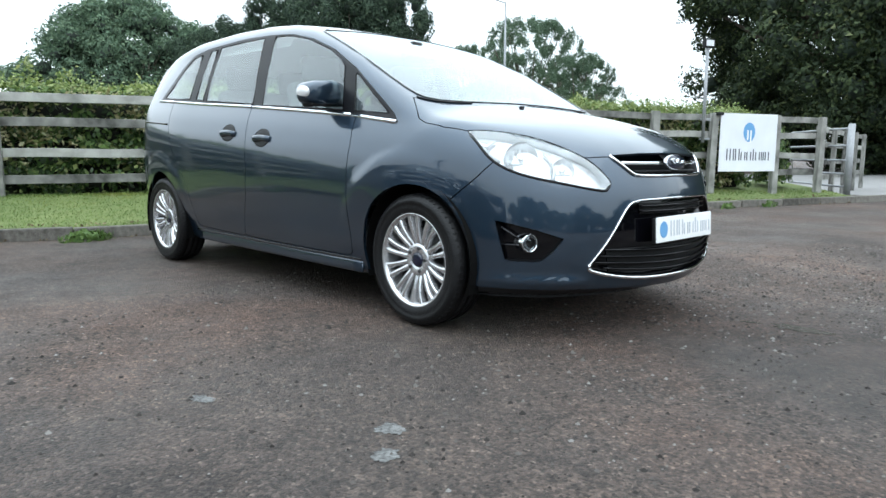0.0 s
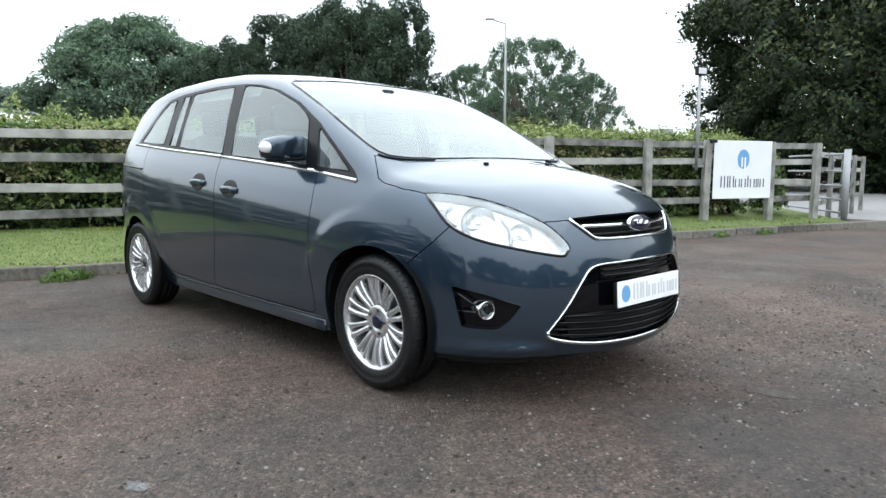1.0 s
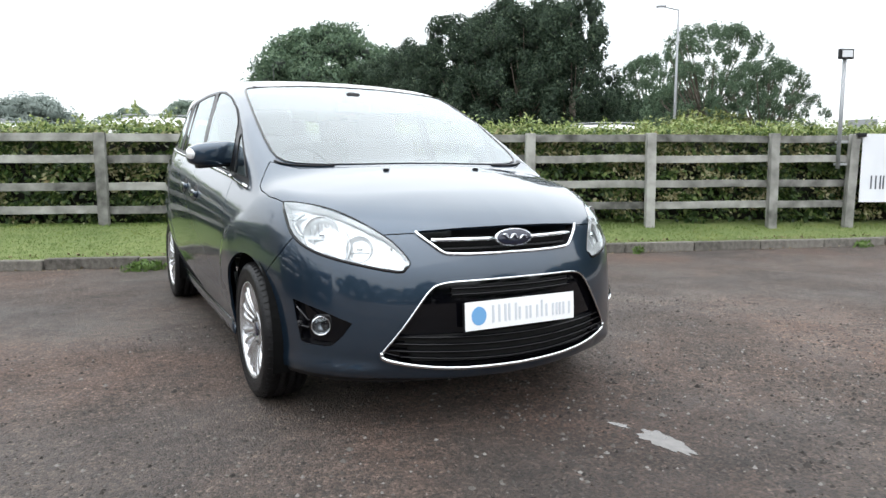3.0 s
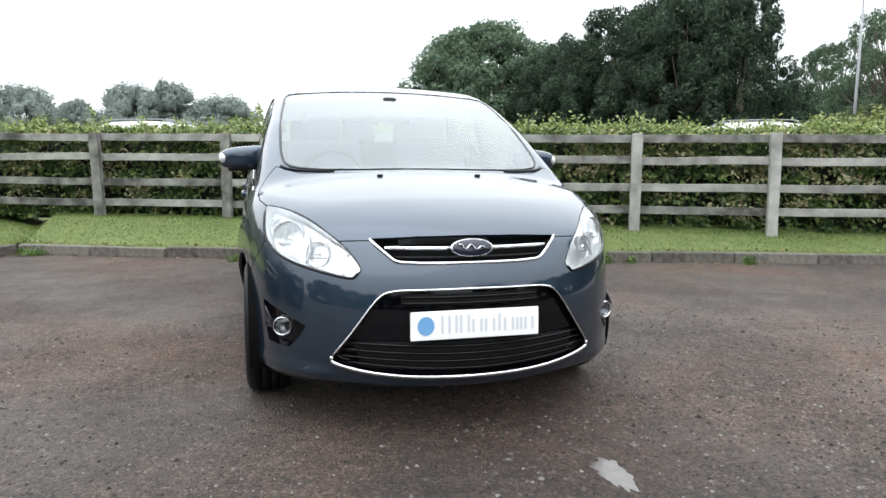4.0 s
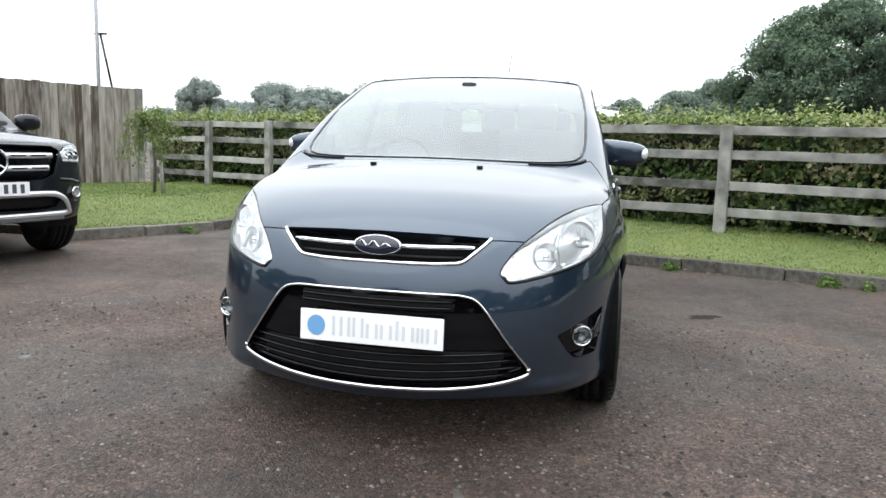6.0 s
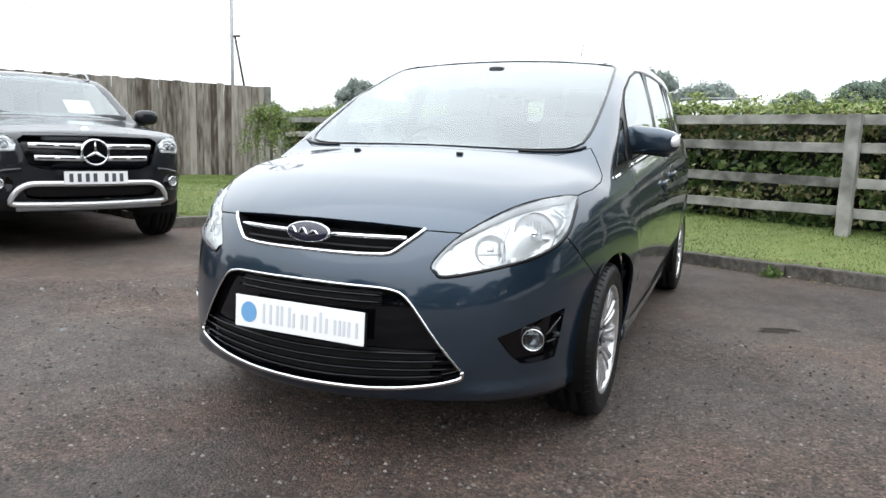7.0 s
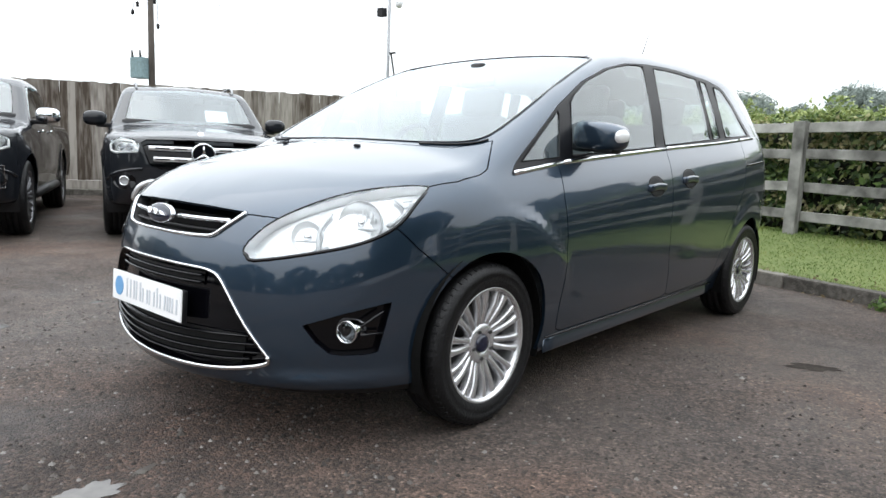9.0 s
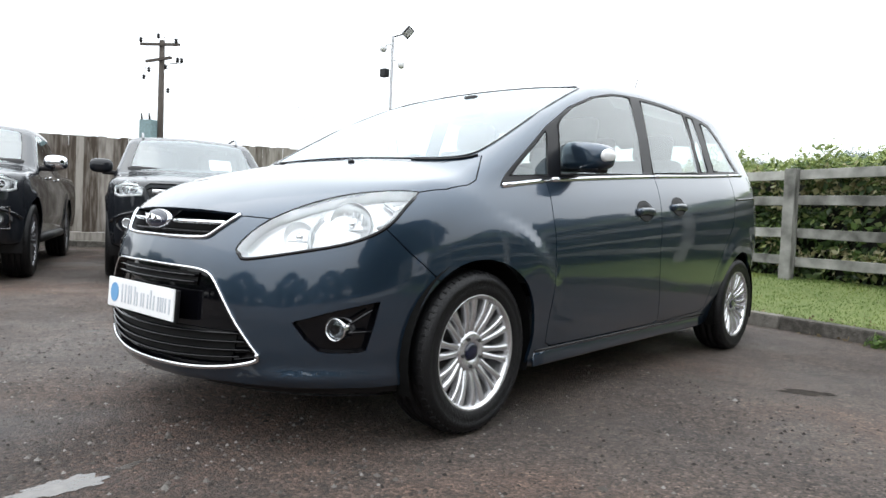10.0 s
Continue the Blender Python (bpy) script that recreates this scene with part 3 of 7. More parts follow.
# ---- post and rail fence ----
POST_X = [-7.45, -5.96, -4.50, -2.92, -1.22, 0.40, 2.17, 3.72, 5.25, 6.86, 7.90, 9.18, 10.15]
RAIL_Z = (1.402, 1.135, 0.80, 0.518)


def fence_post(height, wide=0.125, deep=0.085, seed=0):
    bm = box((wide, deep, height), (0, 0, height / 2), 0.008)
    bmesh.ops.subdivide_edges(bm, edges=[e for e in bm.edges if abs(e.verts[0].co.z - e.verts[1].co.z) > 0.5], cuts=4)
    for v in bm.verts:
        v.co += Vector((noise.noise(v.co * 3 + Vector((seed, 0, 0))), noise.noise(v.co * 3 + Vector((0, seed, 9))), 0)) * 0.007
    return finish(bm, "post", OLD_WOOD, False)


def fence_rail(length, seed=0):
    bm = box((length, 0.04, 0.098), (0, 0, 0), 0.006)
    bmesh.ops.subdivide_edges(bm, edges=[e for e in bm.edges if abs(e.verts[0].co.x - e.verts[1].co.x) > 0.5], cuts=8)
    for v in bm.verts:
        v.co.z += noise.noise(Vector((v.co.x * 1.2, seed, 0))) * 0.012
        v.co.y += noise.noise(Vector((v.co.x * 1.5, seed, 5))) * 0.008
    return finish(bm, "rail", OLD_WOOD, False)


FENCE_TURN = math.degrees(math.atan2(-0.4, 1))
fence = thing("fence", "weathered grey timber post and four-rail fence before a hedge", "fence")
rng = random.Random(8)
post_meshes = [fence_post(1.33, seed=s) for s in range(4)]
for i, x in enumerate(POST_X):
    y = fence_y(x)
    post = new("post", post_meshes[i % 4])
    post.parent = fence
    post.matrix_basis = pose(x, y, 0.135 + rng.uniform(-0.01, 0.01), rng.uniform(-1, 1), rng.uniform(-1.2, 1.2), FENCE_TURN + rng.uniform(-2, 2))
for a, b in zip(POST_X, POST_X[1:]):
    if a in (7.90,):
        zs = RAIL_Z[:1]
    else:
        zs = RAIL_Z
    span = math.hypot(b - a, 0.4 * (b - a))
    for k, z in enumerate(zs):
        mid = (a + b) / 2
        rail = new("rail", fence_rail(span + 0.06, a * 3 + k))
        rail.parent = fence
        rail.matrix_basis = Matrix.Translation((mid + 0.0235, fence_y(mid) + 0.058, z)) @ pose(0, 0, 0, rng.uniform(-2, 2), rng.uniform(-0.5, 0.5), FENCE_TURN)


# ---- hedge behind it ----
def leaf_cloud(places, normals, size, mesh_name, mat, seed, droop=0.5, broad=1.0):
    """Many small folded leaves as one mesh."""
    r = np.random.RandomState(seed)
    n = len(places)
    out = normals + r.normal(0, 0.75, (n, 3))
    out /= np.linalg.norm(out, axis=1)[:, None] + 1e-9
    tip = r.normal(0, 1, (n, 3)) - np.array((0, 0, droop))
    tip -= (tip * out).sum(1)[:, None] * out
    tip /= np.linalg.norm(tip, axis=1)[:, None] + 1e-9
    wide = np.cross(out, tip)
    length = r.uniform(0.6, 1.3, n)[:, None] * size
    half = length * r.uniform(0.2, 0.34, n)[:, None] * broad
    a = places
    b = places + tip * length
    mid = places + tip * length * 0.5 + out * length * 0.08
    left, right = mid + wide * half - out * half * 0.5, mid - wide * half - out * half * 0.5
    verts = np.stack([a, left, b, right], 1).reshape(-1, 3)
    k = np.arange(n) * 4
    faces = np.stack([np.stack([k, k + 1, k + 2], 1), np.stack([k, k + 2, k + 3], 1)], 1).reshape(-1, 3)
    return quick_mesh(mesh_name, verts, faces, mat)


def hedge_top(x):
    return 1.60 + 0.07 * noise.noise(Vector((x * 0.9, 0, 3))) + 0.035 * noise.noise(Vector((x * 3.7, 1, 3)))


def hedge_front(x, z):
    return 0.22 + 0.09 * noise.noise(Vector((x * 1.7, z * 2.2, 7))) + 0.05 * noise.noise(Vector((x * 5, z * 5, 2)))


def hedge():
    h = thing("hedge", "clipped mixed laurel hedge, dark below with pale mottled leaves and yellow-green top growth", "hedge", kind="stuff")
    r = np.random.RandomState(11)
    x0, x1 = -7.6, 9.0
    # near-black sheet put in as the hedge's inner shade, seen between the leaves
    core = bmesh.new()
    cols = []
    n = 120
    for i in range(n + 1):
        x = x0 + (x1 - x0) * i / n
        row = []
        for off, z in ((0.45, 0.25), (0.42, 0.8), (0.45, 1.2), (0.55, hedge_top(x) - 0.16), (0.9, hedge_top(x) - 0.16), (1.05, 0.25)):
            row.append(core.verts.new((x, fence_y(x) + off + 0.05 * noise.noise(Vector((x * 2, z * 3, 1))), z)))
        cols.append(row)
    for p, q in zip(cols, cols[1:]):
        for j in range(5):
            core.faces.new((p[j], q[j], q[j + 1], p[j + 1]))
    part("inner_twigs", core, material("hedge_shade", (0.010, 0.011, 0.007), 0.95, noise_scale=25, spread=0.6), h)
    deep, pale = ([], []), ([], [])
    while len(deep[0]) < 34000:
        x, z = r.uniform(x0, x1), r.uniform(0.30, 1.5)
        # bare gaps onto the shade-coloured core, more of them towards the bottom
        bare = noise.noise(Vector((x * 3.1, z * 4.2, 4))) + 0.35 * noise.noise(Vector((x * 9, z * 9, 1)))
        if bare < 0.12 - 0.30 * (z - 0.55) and r.rand() < 0.86:
            continue
        d = hedge_front(x, z) + abs(r.normal(0, 0.08))
        mottled = noise.noise(Vector((x * 1.6, z * 2.6, 31))) + 0.5 * noise.noise(Vector((x * 6, z * 6, 13))) - 0.55 * abs(z - 1.12)
        group = pale if mottled > -0.14 and r.rand() < 0.62 else deep
        group[0].append((x, fence_y(x) + d, z)), group[1].append((-0.37, -0.93, 0.45))
    for (pts, nor), nm, mat, size, seed in ((deep, "foliage", HEDGE, 0.084, 21), (pale, "mottled_foliage", HEDGE_PALE, 0.068, 24)):
        leaves = new(nm, leaf_cloud(np.array(pts), np.array(nor), size, nm, mat, seed))
        leaves.parent = h
    pts, nor = [], []
    while len(pts) < 30000:
        x, off = r.uniform(x0, x1), r.uniform(0.10, 0.95)
        shoot = noise.noise(Vector((x * 4, off * 3, 8))) + 0.5 * noise.noise(Vector((x * 11, off * 7, 5)))
        if shoot < -0.25 and r.rand() < 0.5:
            continue
        up = abs(r.normal(0, 0.04)) + (0.16 * r.rand() ** 1.5 if shoot > 0.28 else 0)
        z = hedge_top(x) - 0.10 + up - (0.18 * r.rand() if off < 0.3 else 0)
        pts.append((x, fence_y(x) + off, z)), nor.append((-0.15, -0.3, 1))
    # a few tall shoots
    for cx, tall, wide, many in ((-0.79, 0.30, 0.06, 90), (-3.08, 0.32, 0.04, 60), (-0.42, 0.18, 0.10, 90)):
        for k in range(many):
            t = r.rand()
            x = cx + r.normal(0, wide * (1 - 0.6 * t))
            pts.append((x, fence_y(x) + 0.5 + r.normal(0, 0.08), hedge_top(cx) - 0.05 + tall * t)), nor.append((-0.2, -0.5, 0.8))
    young = new("top_growth", leaf_cloud(np.array(pts), np.array(nor), 0.055, "top_growth", HEDGE_TOP, 22, -0.3))
    young.parent = h


hedge()


# ---- close-boarded wooden fence ----
def board_fence():
    f = thing("board_fence", "tall weathered brown-grey vertical board fence behind the parked vehicles", "fence")
    d = (WOOD_B - WOOD_A) / np.linalg.norm(WOOD_B - WOOD_A)
    turn = math.degrees(math.atan2(d[1], d[0]))
    r = random.Random(5)
    meshes = []
    for k in range(5):
        bm = box((0.128, 0.020, 1.72), (0, 0, 0), 0.004)
        bmesh.ops.subdivide_edges(bm, edges=[e for e in bm.edges if abs(e.verts[0].co.z - e.verts[1].co.z) > 0.5], cuts=3)
        for v in bm.verts:
            v.co.x += 0.006 * noise.noise(Vector((k * 3, v.co.z * 2, 0)))
            v.co.y += 0.008 * noise.noise(Vector((k * 3, v.co.z * 1.5, 4)))
        meshes.append(finish(bm, "board", BOARD_WOOD, False))
    total = np.linalg.norm(WOOD_B - WOOD_A)
    s, i = 0.08, 0
    while s < total:
        p = WOOD_A + d * s
        b = new("board", meshes[r.randrange(5)])
        b.parent = f
        b.matrix_basis = pose(p[0], p[1], 1.12 + r.uniform(-0.014, 0.012), r.uniform(-0.4, 0.4), r.uniform(-0.5, 0.5), turn + 5 + r.uniform(-1, 1))
        s, i = s + 0.124, i + 1
    back = np.array((d[1], -d[0]))
    for z in (0.35, 1.05, 1.75):
        a, b = WOOD_A + back * 0.05, WOOD_B + back * 0.05
        mid = (a + b) / 2
        part("rail", box((total, 0.04, 0.08), (0, 0, 0), 0.005), BOARD_WOOD, f, at=pose(mid[0], mid[1], z, 0, 0, turn), smooth=False)
    for k in range(int(total / 2.4) + 1):
        q = WOOD_A + d * min(2.4 * (k + 0.5), total - 1.2)
        part("gravel_board", box((2.385, 0.035, 0.20), (0, 0, 0), 0.006), BOARD_WOOD, f, "horizontal gravel board at the foot", at=pose(q[0], q[1], 0.15, 0, 0, turn), smooth=False)
    p = WOOD_A - d * 0.03
    part("end_post", box((0.11, 0.11, 1.98), (0, 0, 0), 0.006), OLD_WOOD, f, at=pose(p[0], p[1], 0.99, 0, 0, turn), smooth=False)


board_fence()


# ---- trees ----
def small_leaves(places, normals, size, mesh_name, mat, seed, scatter=0.5):
    """Very many small three-cornered leaves as one mesh."""
    r = np.random.RandomState(seed)
    n = len(places)
    out = normals + r.normal(0, scatter, (n, 3))
    out /= np.linalg.norm(out, axis=1)[:, None] + 1e-9
    u = np.cross(out, r.normal(0, 1, (n, 3)))
    u /= np.linalg.norm(u, axis=1)[:, None] + 1e-9
    v = np.cross(out, u)
    s = size * r.uniform(0.55, 1.3, n)[:, None]
    w = s * r.uniform(0.35, 0.6, n)[:, None]
    verts = np.stack([places - u * s * 0.5 - v * w * 0.3, places + u * s * 0.6, places - u * s * 0.2 + v * w], 1).reshape(-1, 3)
    return quick_mesh(mesh_name, verts, np.arange(3 * n).reshape(-1, 3), mat)


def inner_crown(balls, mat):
    """Balls that fill each clump, coloured as inner shade or far haze, as one mesh."""
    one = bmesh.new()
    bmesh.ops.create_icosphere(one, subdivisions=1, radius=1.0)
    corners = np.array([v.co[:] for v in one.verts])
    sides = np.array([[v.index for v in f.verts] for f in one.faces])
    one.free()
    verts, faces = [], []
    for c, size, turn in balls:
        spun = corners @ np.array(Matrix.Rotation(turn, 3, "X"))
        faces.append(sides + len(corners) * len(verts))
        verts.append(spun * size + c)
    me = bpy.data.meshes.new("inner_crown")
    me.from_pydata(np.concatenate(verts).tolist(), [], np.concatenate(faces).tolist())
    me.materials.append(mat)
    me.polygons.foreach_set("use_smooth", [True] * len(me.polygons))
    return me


def tree_meshes(seed, tall, wide, leaf, count, mat, low=0.25, airy=False, clump_count=170, clump=(0.06, 0.125), foot=0.75, peak=0.64):
    """A trunk with limbs, and a crown of many leaves gathered in uneven clumps."""
    r = np.random.RandomState(seed)
    bm = rod((0, 0, -0.2), (0.1, 0, tall * 0.45), wide * 0.045, wide * 0.03, 10)
    balls = []
    clumps = []
    for i in range(clump_count):
        a, u = r.uniform(0, 6.283), r.uniform(0, 1)
        z = low + (1 - low) * u
        swell = max(1 - ((u - 0.38) / (peak if u > 0.38 else foot)) ** 2, 0.02) ** 0.5
        d = wide * 0.5 * swell * math.sqrt(r.uniform(0.2, 1.0)) * (0.9 + 0.07 * math.sin(3 * a + seed) + 0.05 * math.sin(7 * u * 3 + a))
        c = np.array((math.cos(a) * d, math.sin(a) * d, z * tall * 0.95))
        size = wide * r.uniform(*clump)
        clumps.append((c, size))
        if i % 6 == 0:
            rod((0.1, 0, min(tall * r.uniform(0.15, 0.42), c[2] * 0.8)), tuple(c), wide * (0.007 if airy else 0.011), wide * 0.002, 5, bm)
        # added balls close the gaps between leaves with painted shade or haze
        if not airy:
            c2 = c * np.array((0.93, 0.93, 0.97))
            balls.append((c2, size * (0.80 if mat is TREE_FAR_HAZED else 0.46 if wide > 18 else 0.50), i))
    trunk = finish(bm, "trunk", BARK)
    centres, sizes = np.array([c for c, _ in clumps]), np.array([s for _, s in clumps])
    n = int(count * 1.5)
    weight = sizes ** 2 / (sizes ** 2).sum()
    k = r.choice(len(clumps), size=n, p=weight)
    v = r.normal(0, 1, (n, 3))
    v /= np.linalg.norm(v, axis=1)[:, None]
    c = centres[k]
    lump = np.sin(v[:, 0] * 5 + c[:, 1] * 3) * np.sin(v[:, 1] * 6 + c[:, 2] * 2) * np.sin(v[:, 2] * 5 + c[:, 0] * 4)
    q = sizes[k] * (r.uniform(0.3, 1.0, n) if airy else r.uniform(0.68, 1.0, n)) * (1 + 0.35 * lump)
    # stray sprigs loosen the outline
    q *= np.where(r.rand(n) < 0.04, r.uniform(1.0, 1.3, n), 1.0)
    p = c + v * q[:, None] * np.array((1, 1, 0.85 if wide > 12 else 1.15))
    middle = np.array((0, 0, tall * 0.45))
    facing = ((p - middle) * v).sum(1) / (np.linalg.norm(p - middle, axis=1) + 1e-6)
    keep = (facing > -0.25) | (r.rand(n) > 0.75) if not airy else r.rand(n) < 2
    pts, nor = p[keep][:count], v[keep][:count]
    meshes = [("trunk", trunk), ("crown", small_leaves(pts, nor, leaf, "crown", mat, seed + 1, 0.3 if mat is TREE_FAR_HAZED else 0.5))]
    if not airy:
        meshes.append(("inner_crown", inner_crown(balls, FAR_HAZE_CORE if mat is TREE_FAR_HAZED else CROWN_SHADE)))
    return meshes


def tree(meshes, name, label, x, y, turn, size=1.0, squash=1.0, group="", z=0.0):
    t = thing(name, label, "tree", pose(x, y, z, 0, 0, turn), group)
    for nm, me in meshes:
        o = new(nm, me)
        o.parent = t
        o.matrix_basis = Matrix.Diagonal((size * squash, size * squash, size, 1))
    return t


DARK_TREE = tree_meshes(1, 13.6, 8.5, 0.17, 75000, TREE_DARK, 0.02, peak=0.66, foot=1.1, clump=(0.055, 0.11))
DARK_TREE_B = tree_meshes(2, 13.2, 8, 0.17, 75000, TREE_DARK, 0.02, peak=0.7, foot=1.1, clump=(0.055, 0.11))
ROUND_TREE = tree_meshes(3, 13.5, 17.5, 0.25, 100000, TREE_MID, 0.02, clump_count=260, clump=(0.045, 0.095))
AIRY_TREE = tree_meshes(4, 8.5, 10, 0.115, 62000, TREE_MID, 0.08, airy=True, clump_count=430, clump=(0.018, 0.046))
FAR_TREE = tree_meshes(5, 9, 11, 0.30, 20000, TREE_FAR_HAZED, 0.0, clump_count=120, clump=(0.06, 0.12))
FAR_TREE_B = tree_meshes(15, 9.5, 8, 0.30, 18000, TREE_FAR_HAZED, 0.03, clump_count=120, clump=(0.06, 0.12))
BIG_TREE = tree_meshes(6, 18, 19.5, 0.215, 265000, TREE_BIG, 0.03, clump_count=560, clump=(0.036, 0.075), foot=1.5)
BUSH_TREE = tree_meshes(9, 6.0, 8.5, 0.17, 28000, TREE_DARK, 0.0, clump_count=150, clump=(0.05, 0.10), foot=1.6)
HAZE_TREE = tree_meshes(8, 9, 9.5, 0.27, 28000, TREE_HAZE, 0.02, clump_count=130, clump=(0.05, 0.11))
PLAIN_TREE = tree_meshes(7, 13, 12, 0.5, 9000, TREE_DARK, 0.02, clump_count=80, clump=(0.08, 0.16))

tree(ROUND_TREE, "tree", "broad round green tree behind the hedge", 19.8, 59.2, 0, 1.02)
for x, y, a, s, q, m in ((22, 50.5, 40, 0.82, 1.0, DARK_TREE_B), (23.2, 46.5, 130, 0.86, 1.0, DARK_TREE), (24.0, 42.5, 200, 0.96, 1.0, DARK_TREE_B), (24.8, 39, 250, 0.93, 0.95, DARK_TREE), (25.5, 35.8, 300, 0.97, 1.0, DARK_TREE), (27.0, 32.6, 15, 0.98, 0.9, DARK_TREE_B), (28.5, 44, 70, 1.04, 1.1, DARK_TREE), (29.5, 38, 10, 1.0, 1.0, DARK_TREE_B), (26, 56, 110, 0.88, 1.2, DARK_TREE_B), (24.5, 51.5, 160, 0.86, 1.1, DARK_TREE)):
    tree(m, "tree", "tall dark green tree in a row behind the hedge", x, y, a, s * 0.95, q, "row of dark trees")
for x, y, a, s in ((35.0, 33.3, 0, 1.06), (28, 22.5, 100, 1.0), (27.5, 19.0, 210, 0.72)):
    tree(AIRY_TREE, "tree", "light airy tree with sky showing through its crown", x, y, a, s, 0.85, "airy trees")
for x, y, a, s in ((34.0, 35.5, 0, 0.95), (38.0, 32.0, 90, 0.85), (31.0, 28.0, 200, 0.9), (29.5, 25.0, 300, 0.6)):
    tree(BUSH_TREE, "tree", "low dense dark green tree under taller airy ones", x, y, a, s, 1.0, "low dense trees")
for x, y, a, s, q in ((37.4, 7.9, 0, 1.0, 1.0), (35, -2, 140, 1.05, 1.0)):
    tree(BIG_TREE, "tree", "very large dense dark tree by the entrance", x, y, a, s, q, "large trees by the entrance")
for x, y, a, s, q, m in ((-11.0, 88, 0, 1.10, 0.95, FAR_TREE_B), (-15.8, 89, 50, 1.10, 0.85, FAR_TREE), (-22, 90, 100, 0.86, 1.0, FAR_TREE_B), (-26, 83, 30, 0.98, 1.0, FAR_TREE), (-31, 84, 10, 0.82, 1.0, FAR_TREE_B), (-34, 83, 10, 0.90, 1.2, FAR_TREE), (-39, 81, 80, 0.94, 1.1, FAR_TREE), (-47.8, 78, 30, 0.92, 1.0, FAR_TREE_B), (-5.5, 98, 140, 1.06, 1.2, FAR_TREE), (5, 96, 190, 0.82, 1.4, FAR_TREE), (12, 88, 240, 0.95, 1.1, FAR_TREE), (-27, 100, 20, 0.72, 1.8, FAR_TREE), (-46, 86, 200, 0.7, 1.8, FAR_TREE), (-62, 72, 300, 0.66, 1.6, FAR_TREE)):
    tree(m, "tree", "distant tree on the skyline, haze put into its pale leaf colour", x, y, a, s, q, "distant trees")
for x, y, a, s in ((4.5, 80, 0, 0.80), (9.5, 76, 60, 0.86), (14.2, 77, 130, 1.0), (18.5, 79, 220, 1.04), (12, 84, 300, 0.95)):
    tree(HAZE_TREE, "tree", "green tree in the middle distance, haze put into its leaf colour", x, y, a, s, 1.0, "middle distance trees")
for k, deg in enumerate(range(100, 264, 11)):
    d = 46 + 9 * math.sin(k * 2.3)
    tree(PLAIN_TREE, "tree", "dark green tree on the far side of the car park", d * math.sin(radians(deg)), d * math.cos(radians(deg)) - 2, k * 50, 0.54 + 0.13 * math.sin(k * 1.7), 2.0, "trees across the car park")


def woodland():
    """A low belt of woods along the skyline."""
    r = np.random.RandomState(41)
    n = 30000
    a = r.uniform(radians(-52), radians(24), n)
    top = 6.6 + 1.3 * np.sin(a * 23) * np.sin(a * 9 + 1) + 0.7 * np.sin(a * 71)
    d = 122 + r.uniform(-3, 3, n)
    z = top * r.uniform(0.1, 1.0, n) ** 0.8
    p = np.stack([d * np.sin(a), d * np.cos(a), z], 1)
    nor = np.stack([-np.sin(a), -np.cos(a), np.full(n, 0.6)], 1)
    tagged(new("distant_woods", small_leaves(p, nor, 0.9, "distant_woods", TREE_FAR_HAZED, 43)), "low belt of distant woods on the skyline, haze put into its pale colour", "woods", kind="stuff")


woodland()


# ---- the parked car ----
def body_grid(step, level=0.0, form=body, hi=(1.0, 3.75, 1.75), waist=0.62):
    """A closed mesh of the body form: a box's grid carried out onto it. Returns places and faces."""
    lo, hi = np.array((-1.0, -1.0, 0.10)), np.array(hi)
    n = [max(int(round((hi[k] - lo[k]) / s)), 2) for k, s in enumerate((step * 0.9, step, step * 0.9))]
    ids, pts, faces = {}, [], []

    def vid(i, j, k):
        if (i, j, k) not in ids:
            ids[i, j, k] = len(pts)
            pts.append((i, j, k))
        return ids[i, j, k]

    for j in range(n[1]):
        for k in range(n[2]):
            for i, flip in ((0, True), (n[0], False)):
                f = (vid(i, j, k), vid(i, j + 1, k), vid(i, j + 1, k + 1), vid(i, j, k + 1))
                faces.append(f[::-1] if flip else f)
    for i in range(n[0]):
        for k in range(n[2]):
            for j, flip in ((0, False), (n[1], True)):
                f = (vid(i, j, k), vid(i + 1, j, k), vid(i + 1, j, k + 1), vid(i, j, k + 1))
                faces.append(f[::-1] if flip else f)
        for j in range(n[1]):
            for k, flip in ((0, True), (n[2], False)):
                f = (vid(i, j, k), vid(i + 1, j, k), vid(i + 1, j + 1, k), vid(i, j + 1, k))
                faces.append(f[::-1] if flip else f)
    p = lo + np.array(pts) / np.array(n) * (hi - lo)
    start = np.stack([p[:, 0] * 0.25, np.clip(p[:, 1], -0.35, hi[1] - 0.75), np.full(len(p), waist)], 1)
    start[:, 2] += np.clip((p[:, 2] - 0.62) * 0.35, -0.2, 0.3)
    start[:, 2] = np.minimum(start[:, 2], 0.75 + 0.25 * np.clip(start[:, 1], 0, 1))
    return reach(start, start + (p - start) * 1.8, level, form), faces


def in_outline(a, b, poly):
    """Whether a place lies inside an outline."""
    inside = False
    for (x0, y0), (x1, y1) in zip(poly, poly[-1:] + poly[:-1]):
        if (y0 > b) != (y1 > b) and a < (x1 - x0) * (b - y0) / (y1 - y0) + x0:
            inside = not inside
    return inside


def faceted(pts, faces):
    """The faces as loose polygons: [corners, tag]."""
    rounded_pts = [tuple(round(float(v), 6) for v in p) for p in pts]
    return [[[rounded_pts[i] for i in f], 0] for f in faces]


